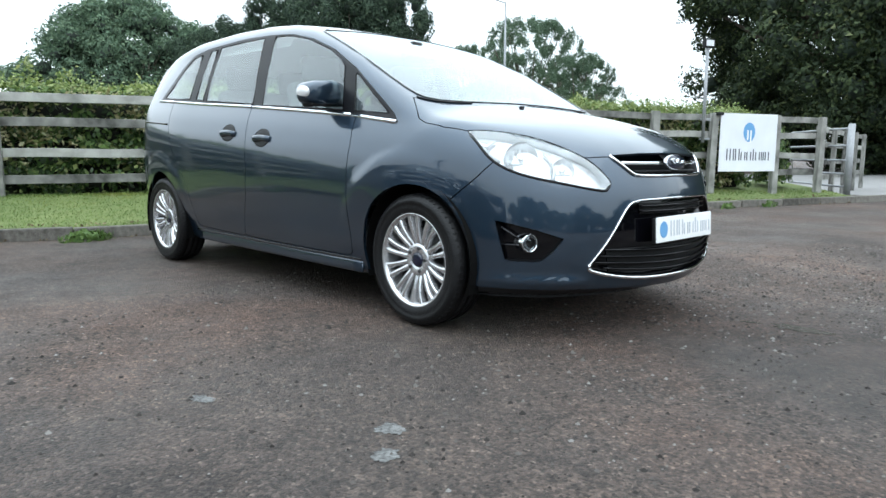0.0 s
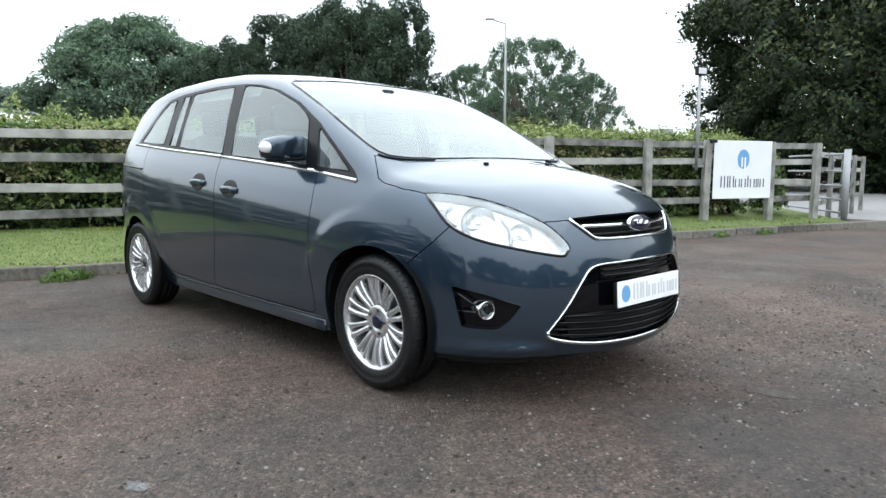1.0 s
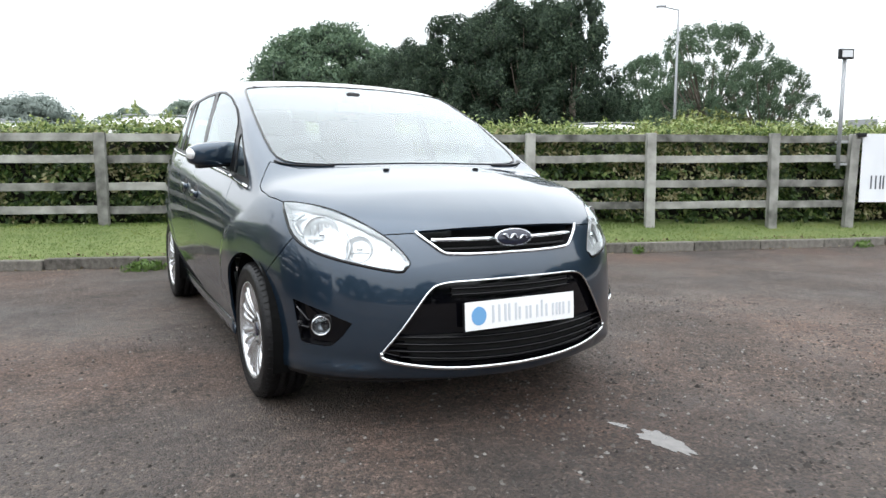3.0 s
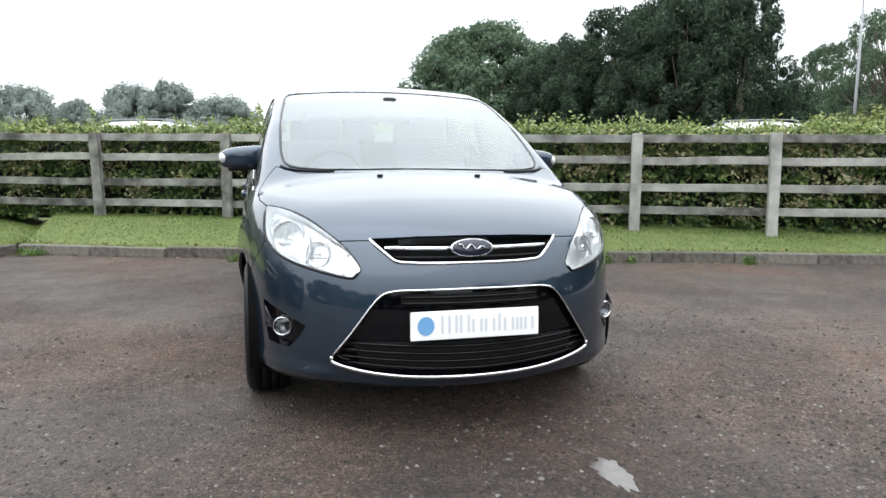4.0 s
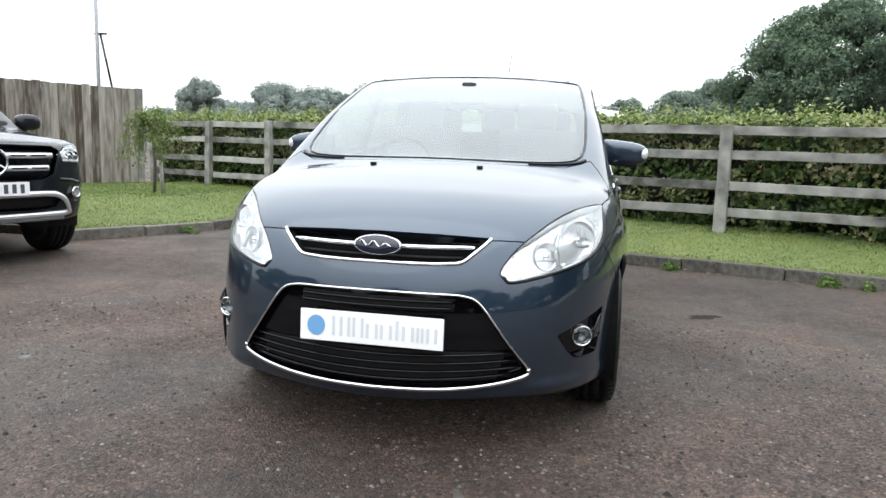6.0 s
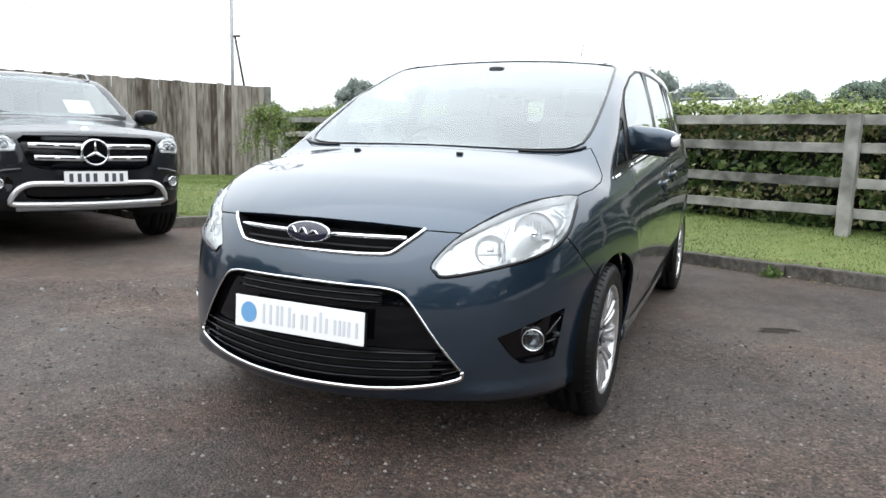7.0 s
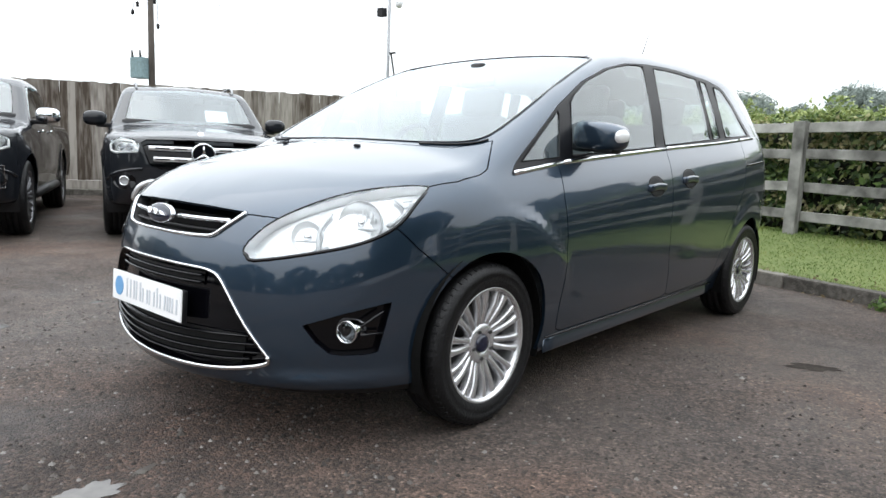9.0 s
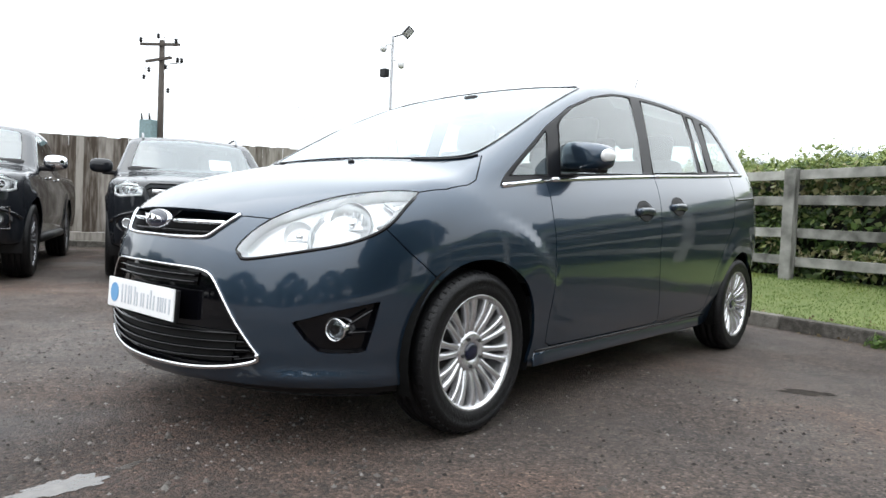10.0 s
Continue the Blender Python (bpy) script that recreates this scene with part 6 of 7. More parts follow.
def pickup(at, label, wheel_proto, chrome_mirrors, bars):
    t = thing("pickup_truck", label, "pickup truck", at)
    form = pickup_form
    pts, faces = body_grid(0.062, 0.0, form, (1.05, 4.55, 1.95), 0.75)
    soup = faceted(pts, faces)
    X, Y, Z = (1, 0, 0), (0, 1, 0), (0, 0, 1)
    front = lambda c: c.y < -0.45
    grille = mirror_list([(0, 0.73), (0.40, 0.735), (0.50, 0.78), (0.57, 0.985), (0.52, 1.02), (0, 1.03)])
    lamp = [(0.58, 0.97), (0.60, 0.89), (0.80, 0.875), (0.855, 0.90), (0.85, 0.985), (0.74, 1.035), (0.64, 1.02)]
    mouth = mirror_list([(0, 0.47), (0.42, 0.47), (0.52, 0.49), (0.58, 0.60), (0.52, 0.615), (0, 0.615)])
    cut(soup, 1, mirror_list([(0, -0.80), (0.5, -0.74), (0.66, -0.62), (0.80, -0.40), (0.85, 0.2), (0.80, 0.42), (0, 0.40)]), X, Y, lambda c: c.z > 1.0 and c.y < 0.6)
    cut(soup, 2, mirror_list([(0, 0.49), (0.60, 0.53), (0.70, 0.62), (0.665, 0.9), (0.62, 1.18), (0.58, 1.25), (0, 1.29)]), X, Y, lambda c: c.z > 1.15 and c.y < 1.5)
    cut(soup, 3, grille, X, Z, front)
    cut(soup, 4, mouth, X, Z, front)
    for s in (1, -1):
        cut(soup, 5 if s > 0 else 25, [(a * s, b) for a, b in lamp], X, Z, lambda c: c.y < -0.3 and c.z > 0.7)
        where = (lambda c: c.x > 0.4) if s > 0 else (lambda c: c.x < -0.4)
        base = 0 if s > 0 else 20
        cut(soup, 6 + base, [(0.72, 1.22), (0.95, 1.36), (1.3, 1.56), (1.5, 1.585), (1.5, 1.21)], Y, Z, where)
        cut(soup, 7 + base, [(1.56, 1.21), (1.56, 1.585), (2.1, 1.585), (2.4, 1.53), (2.45, 1.22)], Y, Z, where)
        for cy in (0.0, 3.15):
            ring = [(cy + 0.445 * math.cos(a), 0.39 + 0.445 * math.sin(a)) for a in np.linspace(radians(-10), radians(190), 28)]
            cut(soup, 99, ring + [(cy - 0.44, 0.05), (cy + 0.44, 0.05)], Y, Z, where)
    g = by_tag(soup)
    P = lambda name, k, mat, label="", **kw: panel_part(name, g[k], mat, t, label, form=form, **kw)
    shell = P("body_shell", 0, BLACK_PAINT, "black painted body")
    P("bonnet", 1, BLACK_PAINT, "black bonnet")
    P("windscreen", 2, SCREEN_GLASS, "pale reflecting windscreen", lip=0)
    for k in (6, 7, 26, 27):
        P("side_window", k, GLASS, "dark side glass", lip=0)
    gr = P("grille", 3, GLOSS_BLACK, "black grille with bright bars", push=0.05, lip=0)
    low = P("lower_intake", 4, PLASTIC, "black lower intake", push=0.05, lip=0)
    for k, s in ((5, 1), (25, -1)):
        h = P("headlight", k, LENS_GLASS, "clear angular headlight", lip=0)
        b2, _ = panel(g[k], 0.004, 0.0, 0.05, form)
        part("housing", b2, LAMP_SILVER, h, "lamp housing")
        line = on_front([(a * s, b) for a, b in [(0.845, 0.97), (0.845, 0.905), (0.80, 0.885), (0.61, 0.90)]], -0.012, form)
        part("running_light", strand(line, 0.022, 0.026), PLATE_WHITE, h, "white running-light strip")
        line = on_front([(a * s, b) for a, b in [(0.60, 0.95), (0.64, 1.005), (0.74, 1.018), (0.84, 0.98)]], -0.012, form)
        part("lamp_edge", strand(line, 0.014, 0.014), LAMP_SILVER, h)
        for x in (0.68, 0.76):
            p = on_front([(x * s, 0.945)], -0.03, form)[0]
            part("lamp_bowl", spin([(-0.03, 0.034), (-0.032, 0.037), (0.0, 0.022), (0.015, 0.001)], 20, axis="y"), CHROME, h, at=Matrix.Translation(p))
        crease = on_front([(a * s, b) for a, b in [(0.56, 0.735), (0.66, 0.725), (0.76, 0.70), (0.84, 0.66), (0.875, 0.62)]], 0.0, form)
        part("bumper_crease", strand(crease, 0.03, 0.035, sides=8), BLACK_PAINT, t, "raised bumper crease")
        hollow = on_front([(s * (0.72 + 0.105 * math.cos(a)), 0.612 + 0.082 * math.sin(a)) for a in np.linspace(0, 2 * math.pi, 21)[:-1]], 0.003, form)
        hm = bmesh.new()
        hm.faces.new([hm.verts.new(q) for q in hollow])
        bmesh.ops.solidify(hm, geom=hm.faces[:], thickness=0.004)
        part("fog_surround", hm, PLASTIC, t, "matt black fog lamp surround")
        p = on_front([(0.72 * s, 0.615)], 0.004, form)[0]
        fog = part("fog_lamp", spin([(0.0, 0.050), (-0.012, 0.048), (-0.014, 0.041), (-0.006, 0.038)], 24, axis="y"), CHROME if bars else DARK_METAL, t, "round fog lamp", at=Matrix.Translation(p) @ Matrix.Rotation(radians(22 * s), 4, "Z"))
        part("fog_lens", spin([(-0.004, 0.040), (-0.002, 0.028), (0.0, 0.001)], 20, axis="y"), GALVANISED, fog)
        if not bars:
            line = on_front([(a * s, b) for a, b in [(0.66, 0.72), (0.80, 0.73), (0.80, 0.52), (0.68, 0.53)]], 0.006, form)
            part("fog_frame", strand(line, 0.02, 0.012), CHROME, fog if False else t, "bright fog lamp frame")
        # mirrors
        mm = bmesh.new()
        bmesh.ops.create_uvsphere(mm, u_segments=20, v_segments=12, radius=1)
        q = lambda v, e: math.copysign(abs(v) ** e, v)
        for w in mm.verts:
            w.co = (q(w.co.x, 0.7) * 0.125, q(w.co.y, 0.7) * 0.07, q(w.co.z, 0.7) * 0.085)
        mir = part("door_mirror", mm, CHROME if chrome_mirrors else BLACK_PAINT, t, "chrome mirror cap" if chrome_mirrors else "black door mirror", at=pose(1.02 * s, 0.80, 1.24))
        part("mirror_arm", box((0.16, 0.06, 0.05), (-0.09 * s, 0.0, -0.075), 0.015), PLASTIC, mir)
        if bars:
            line = [on_top([(0.57 * s, yy)], up, form)[0] for yy, up in ((1.35, 0.0), (1.45, 0.045), (1.7, 0.05), (2.2, 0.05), (2.38, 0.045), (2.48, 0.0))]
            part("roof_rail", strand(rounded(line, 4, False), 0.03, 0.025), GALVANISED, t, "silver roof rail")
        part("side_step", rod((0.90 * s, 0.6, 0.38), (0.90 * s, 2.5, 0.38), 0.05, sides=12), DARK_METAL, t, "dark tubular side step")
        for yy in (1.25, 2.05):
            line = on_side([(yy - 0.09, 1.06), (yy, 1.065), (yy + 0.09, 1.06)], 0.02, form)
            part("door_handle", strand([(p[0] * s, p[1], p[2]) for p in line], 0.02, 0.03), CHROME, t, "chrome door handle")
    if bars:
        for z in (0.935, 0.83):
            w = 0.50 if z > 0.9 else 0.46
            for s in (1, -1):
                line = on_front([(s * x, z + 0.01 * x) for x in np.linspace(0.08, w, 8)], 0.0, form)
                b = part("grille_bar", strand(line, 0.022, 0.052), LAMP_SILVER, gr, "silver grille bar with dark slots")
                for x0, x1 in ((0.15, 0.27), (0.31, 0.44)):
                    line = on_front([(s * x, z + 0.01 * x) for x in np.linspace(x0, x1, 4)], 0.012, form)
                    part("slot", strand(line, 0.006, 0.016), PLASTIC, b)
        p = on_front([(0, 0.885)], 0.02, form)[0]
        star = part("round_badge", spin([(0.0, 0.118), (-0.02, 0.116), (-0.024, 0.108), (-0.02, 0.100), (0.0, 0.098)], 40, axis="y"), CHROME, gr, "round bright badge", at=Matrix.Translation(p))
        part("badge_back", spin([(0.0, 0.10), (0.001, 0.001)], 40, axis="y"), GLOSS_BLACK, star)
        for a in (90, 210, 330):
            u = Vector((math.cos(radians(a)), 0, math.sin(radians(a))))
            part("badge_arm", rod(Vector((0, -0.014, 0)), u * 0.104 + Vector((0, -0.012, 0)), 0.016, 0.004, 8), CHROME, star)
        p = on_front([(0, 1.085)], 0.002, form)[0]
        part("bonnet_badge", spin([(0.0, 0.03), (-0.004, 0.028), (-0.005, 0.001)], 20, axis="y"), CHROME, t, "small round bonnet badge", at=Matrix.Translation(p) @ Matrix.Rotation(radians(-35), 4, "X"))
        loop = on_front(mirror_list([(0.0, 0.612), (0.42, 0.615), (0.53, 0.60), (0.60, 0.55), (0.645, 0.47), (0.62, 0.445), (0.5, 0.438), (0.0, 0.432)])[:], 0.012, form)
        part("bright_loop", strand(rounded(loop, 3), 0.03, 0.05, closed=True, sides=8), LAMP_SILVER, low, "bright bumper loop")
        lip = on_front([(x, 0.405) for x in np.linspace(-0.6, 0.6, 15)], 0.0, form)
        part("skid_plate", strand(lip, 0.05, 0.07), GALVANISED, low, "grey skid plate")
    else:
        for z in (0.80, 0.87, 0.94):
            line = on_front([(x, z) for x in np.linspace(-0.5, 0.5, 12)], -0.01, form)
            part("grille_bar", strand(line, 0.03, 0.03), GLOSS_BLACK, gr)
        line = on_front(mirror_list([(0, 0.73), (0.40, 0.735), (0.50, 0.78), (0.57, 0.985), (0.52, 1.02), (0, 1.03)]), 0.004, form)
        part("grille_surround", strand(line, 0.02, 0.03, closed=True), CHROME, gr, "chrome grille surround")
    p = on_front([(0, 0.665)], 0.03, form)[0]
    plate = part("number_plate", slab([(-0.26, -0.0555), (0.26, -0.0555), (0.26, 0.0555), (-0.26, 0.0555)], 0.006), PLATE_WHITE, t, "white number plate with plain dark bars", smooth=False, at=Matrix.Translation((0, p[1] - 0.01, 0.667)))
    for x in (-0.205, -0.14, -0.075, -0.012, 0.08, 0.143, 0.205):
        part("plate_bar", box((0.032, 0.0016, 0.074), (x, -0.0012, 0.0), 0), DARK_INK, plate, smooth=False)
    part("plate_block", box((0.4, 0.06, 0.1), (0, 0.035, 0), 0.01), PLASTIC, plate)
    paper = [on_top([(0.18 + a, 0.62 + b)], -0.02, form)[0] for a, b in ((0, 0), (0.26, 0.02), (0.26, 0.26), (0, 0.24))]
    pm = bmesh.new()
    pm.faces.new([pm.verts.new(p) for p in paper])
    part("windscreen_sheet", pm, PLATE_WHITE, t, "white price sheet behind the windscreen")
    inner, ifaces = body_grid(0.13, -0.06, form, (1.05, 4.55, 1.95), 0.75)
    tub = bmesh.new()
    made = {}
    for f in ifaces:
        c = inner[list(f)].mean(0)
        if (c[2] < 1.2 and c[1] > 0.3) or c[2] > 1.6 or c[1] > 2.4:
            for i in f:
                if i not in made:
                    made[i] = tub.verts.new(inner[i])
            tub.faces.new([made[i] for i in f])
    part("cabin_trim", tub, PLASTIC, t, "dark cabin lining")
    part("dashboard", box((1.5, 0.4, 0.2), (0, 0.75, 1.15), 0.06), PLASTIC, t, "black dashboard")
    for x in (-0.38, 0.38):
        part("seat", box((0.5, 0.16, 0.75), (x, 1.75, 1.15), 0.06, Matrix.Rotation(radians(-12), 3, "X")), SEAT_CLOTH, t, "dark seat back")
        part("headrest", box((0.26, 0.1, 0.17), (x, 1.86, 1.50), 0.04), SEAT_CLOTH, t)
    for s in (1, -1):
        for y in (0.0, 3.15):
            m = Matrix.Translation((0.80 * s, y, 0.385)) @ Matrix.Rotation(radians(20 + 40 * y), 4, "X") @ (Matrix() if s > 0 else Matrix.Rotation(math.pi, 4, "Z"))
            w = copy_thing(wheel_proto, m)
            w.parent = t
            w.matrix_basis = m @ Matrix.Scale(1.24, 4)
            tagged(w, "dark alloy wheel with chunky tyre")
            well = bmesh.new()
            rows = [[well.verts.new((x * s, y + 0.455 * math.cos(b), 0.39 + 0.455 * math.sin(b))) for b in np.linspace(radians(-15), radians(195), 24)] for x in (0.88, 0.5)]
            for i in range(23):
                well.faces.new((rows[0][i], rows[0][i + 1], rows[1][i + 1], rows[1][i]))
            well.faces.new(rows[1])
            part("wheel_well", well, PLASTIC, t)
    return t


DARK_ALLOY = material("dark_alloy", (0.22, 0.22, 0.23), 0.35, 0.8, noise_scale=80, spread=0.1)
proto = car_wheel({"rubber": RUBBER, "alloy": DARK_ALLOY, "cap": PLASTIC})
pickup(pose(-4.80, 1.95, 0, 0, 0, 66), "black pickup truck with silver grille bars and roof rails", proto, False, True)
pickup(pose(-5.89, -0.33, 0, 0, 0, 65), "black pickup truck with chrome mirror caps beside another", proto, True, False)
for o in list(proto.children_recursive) + [proto]:
    bpy.data.objects.remove(o)


# ---- vehicles behind the hedge: only their roofs rise over it ----
def far_car(x, y, turn, high):
    c = thing("parked_car", "white car parked beyond the hedge, only its roof in sight", "car", pose(x, y, 0, 0, 0, turn), "cars beyond the hedge")
    bm = bmesh.new()
    rows = []
    for yy, zz in ((-2.1, 0.55), (-2.05, 0.95), (-1.2, 1.08), (-0.45, high - 0.06), (0.2, high), (1.2, high - 0.02), (1.85, high - 0.16), (2.1, 1.05), (2.15, 0.5)):
        w = 0.88 if zz < 1.1 else 0.66
        rows.append([bm.verts.new((s * w * k, yy, zz - (0.05 if abs(k) > 0.9 else 0))) for s, k in ((-1, 1), (-1, 0.7), (1, 0.0), (1, 0.7), (1, 1))] + [bm.verts.new((0.9, yy, 0.3)), bm.verts.new((-0.9, yy, 0.3))])
    for p, q in zip(rows, rows[1:]):
        for i in range(7):
            bm.faces.new((p[i], p[(i + 1) % 7], q[(i + 1) % 7], q[i]))
    bm.faces.new(rows[0]), bm.faces.new(rows[-1])
    bmesh.ops.recalc_face_normals(bm, faces=bm.faces[:])
    part("body", bm, WHITE_PAINT, c)
    for s in (1, -1):
        part("roof_rail", strand(rounded([(0.56 * s, -0.4, high - 0.04), (0.56 * s, -0.2, high + 0.035), (0.56 * s, 1.2, high + 0.03), (0.56 * s, 1.5, high - 0.03)], 4, False), 0.03, 0.03), GALVANISED, c, "silver roof rail")
        for yy in (-1.3, 1.35):
            part("wheel", spin([(-0.1, 0.2), (-0.1, 0.31), (0.1, 0.31), (0.1, 0.2), (0.05, 0.02)], 24), RUBBER, c, at=Matrix.Translation((0.78 * s, yy, 0.31)))
    return c


for x, y, a, h in ((-2.9, 15.2, 70, 2.03), (0.95, 15.1, 94, 2.20), (12.2, 11.9, 60, 2.17)):
    far_car(x, y, a, h)


# ---- sign by the entrance ----
FT = math.atan2(-0.4, 1)
sign = thing("sign_board", "white board sign with blue round mark, fixed to fence posts", "sign", Matrix.Translation((8.535, fence_y(8.535) - 0.075, 1.005)) @ Matrix.Rotation(FT, 4, "Z"))
part("board", slab([(-0.61, -0.465), (0.61, -0.465), (0.61, 0.465), (-0.61, 0.465)], 0.012, bevel=0.003), SIGN_WHITE, sign, smooth=False)
part("round_mark", slab([(0.125 * math.cos(a), 0.17 + 0.155 * math.sin(a)) for a in np.linspace(0, 2 * math.pi, 33)[:-1]], 0.003), BLUE_INK, sign, "blue round mark", smooth=False, at=Matrix.Translation((0, -0.0025, 0)))
part("mark_stroke", box((0.03, 0.002, 0.16), (-0.03, -0.004, 0.12), 0), PLATE_WHITE, sign, "white stroke across the mark", smooth=False)
part("mark_stroke", box((0.03, 0.002, 0.20), (0.035, -0.004, 0.10), 0), PLATE_WHITE, sign, smooth=False)
letter_bars(sign, -0.46, 0.46, -0.285, 0.185, DARK_INK, -0.0015)
part("black_bracket", box((0.12, 0.10, 0.05), (-0.64, 0.02, 0.45), 0.006), PLASTIC, sign, "black bracket")

lamp = thing("flood_lamp", "grey pole flood lamp fixed to the fence by the sign", "lamp", Matrix.Translation((7.66, fence_y(7.66) - 0.06, 0)) @ Matrix.Rotation(FT, 4, "Z"))
part("pole", rod((0, 0, 1.0), (0, 0, 2.46), 0.026, sides=14), GALVANISED, lamp)
head = part("lamp_head", box((0.20, 0.06, 0.135), (0, -0.02, 2.52), 0.012), PLASTIC, lamp, "black lamp head", smooth=False)
part("lamp_glass", box((0.15, 0.006, 0.09), (0, -0.053, 2.52), 0.002), LAMP_SILVER, head, "pale lamp glass", smooth=False)
for z in (1.06, 1.36):
    part("clamp", box((0.16, 0.07, 0.035), (0.06, 0.03, z), 0.006), GALVANISED, lamp, smooth=False)

# ---- entrance: second run of fence, gate post and gate ----
run = thing("fence", "weathered timber rail fence leading away along the entrance road", "fence")
A, B = np.array((10.15, 1.74)), np.array((16.6, 2.75))
turn2 = math.degrees(math.atan2(B[1] - A[1], B[0] - A[0]))
for k in range(5):
    p = A + (B - A) * k / 4
    if k:
        o = new("post", post_meshes[k % 4])
        o.parent = run
        o.matrix_basis = pose(p[0], p[1], 0.0, 0, 0, turn2)
    if k < 4:
        q = A + (B - A) * (k + 0.5) / 4
        for z in (1.27, 1.0, 0.68, 0.40):
            o = new("rail", fence_rail(1.62, k + z))
            o.parent = run
            o.matrix_basis = pose(q[0], q[1] + 0.06, z, 0, 0, turn2)
gate = thing("metal_gate", "open galvanised tube gate folded by the entrance", "gate", pose(10.72, 1.42, 0, 0, 0, 20))
part("gate_post", rod((0, 0, 0), (0, 0, 1.36), 0.055, sides=14), GALVANISED, gate)
for x in (0.16, 0.26):
    part("gate_upright", rod((x, 0.02, 0.2), (x, 0.02, 1.33), 0.024, sides=10), GALVANISED, gate)
for k, z in enumerate((0.25, 0.48, 0.72, 0.98, 1.28)):
    part("gate_bar", rod((0.05, 0.02, z), (2.4, 0.9, z), 0.02, sides=10), GALVANISED, gate)


def leafy(name, label, category, center, spread, count, size, mat, seed, kind="", flat=1.0):
    r = np.random.RandomState(seed)
    v = r.normal(0, 1, (count, 3))
    v /= np.linalg.norm(v, axis=1)[:, None]
    v[:, 2] = np.abs(v[:, 2]) * flat
    p = v * (r.uniform(0.2, 1, (count, 1)) ** 0.5) * np.array(spread)
    me = leaf_cloud(p, v, size, name, mat, seed, -0.2)
    ob = tagged(new(name, me), label, category, kind=kind)
    ob.location = center
    return ob


leafy("shrub", "mottled leafy shrub at the end of the sign", "shrub", (9.75, fence_y(9.7) + 0.45, 0.35), (0.42, 0.35, 1.05), 1500, 0.09, HEDGE, 31)
leafy("shrub", "yellow-green bushes far behind the hedge", "shrub", (23.5, 18.8, 0.0), (5.5, 2.5, 3.6), 11000, 0.22, leaf_material("pale_bush", [(0.0, (0.09, 0.12, 0.03)), (1.0, (0.2, 0.22, 0.07))]), 33)
WEED = leaf_material("weed_leaves", [(0.0, (0.05, 0.10, 0.02)), (1.0, (0.13, 0.20, 0.05))])
for k, (x, y, w, n) in enumerate(((-0.93, 4.42, 0.26, 420), (-3.35, 5.38, 0.2, 160), (1.55, 3.80, 0.10, 90), (2.85, 3.44, 0.13, 120), (3.15, 3.36, 0.08, 60), (4.4, 3.0, 0.10, 70), (0.2, 4.24, 0.10, 80), (7.4, 2.1, 0.2, 120), (8.3, 1.82, 0.22, 140), (-3.95, 4.3, 0.16, 120), (-9.4, 4.0, 0.3, 200))):
    leafy("weed", "small green weeds growing at the foot of the kerb", "weed", (x, y, 0.0), (w, w * 0.45, 0.11), n, 0.045, WEED, 50 + k, flat=0.9)

# ---- mast with flood light and cameras, behind the board fence's end ----
mast = thing("camera_mast", "thin grey steel mast with flood light and security cameras", "mast", pose(-7.63, 7.55, 0))
part("pole", rod((0, 0, 0), (0, 0, 4.35), 0.034, 0.028, 12), GALVANISED, mast)
part("stay", rod((0.17, 0.14, 1.9), (0.045, 0.03, 2.86), 0.018, sides=8), DARK_METAL, mast, "dark diagonal stay")
part("collar", box((0.22, 0.05, 0.03), (0.05, 0.03, 2.86), 0.005), DARK_METAL, mast, smooth=False)
flood = part("flood_light", box((0.22, 0.10, 0.16), (0, 0, 0), 0.02), PLASTIC, mast, "black flood light", smooth=False, at=pose(0.26, 0.16, 4.42, 30, -48, 30))
part("flood_glass", box((0.17, 0.02, 0.11), (0, -0.05, 0), 0.004), LAMP_SILVER, flood, smooth=False)
for x, y, z in ((-0.16, -0.1, 4.1), (0.14, 0.12, 3.78)):
    cam_body = part("dome_camera", spin([(0.12, 0.03), (0.10, 0.07), (0.0, 0.075), (-0.05, 0.055), (-0.075, 0.001)], 20, axis="z"), WHITE_PAINT, mast, "white dome camera", at=Matrix.Translation((x, y, z)))
    part("bracket", rod((0, 0, 0.09), (-x, -y, 0.09), 0.015, sides=8), WHITE_PAINT, cam_body)
part("flood_arm", rod((0, 0, 4.33), (0.24, 0.15, 4.40), 0.016, sides=8), DARK_METAL, mast)
part("junction_box", box((0.16, 0.12, 0.16), (-0.12, -0.08, 3.62), 0.01), PLASTIC, mast, "black box", smooth=False)

# ---- power line pole ----
POLE_WOOD = material("tarred_pole_wood", (0.06, 0.05, 0.042), 0.9, noise_scale=20, spread=0.4, bump=0.5, bump_scale=40)
pole = thing("utility_pole", "wooden power-line pole with crossarms and a transformer", "utility pole", pose(-26.4, 11.9, 0, 0, 0, 24))
part("trunk", rod((0, 0, -0.2), (0, 0, 7.75), 0.15, 0.11, 14), POLE_WOOD, pole)
part("crossarm", box((2.0, 0.1, 0.11), (0, -0.14, 7.55), 0.01, Matrix.Rotation(radians(3), 3, "Y")), POLE_WOOD, pole, smooth=False)
part("crossarm", box((1.3, 0.1, 0.11), (-0.05, -0.14, 6.92), 0.01, Matrix.Rotation(radians(-5), 3, "Y")), POLE_WOOD, pole, smooth=False)
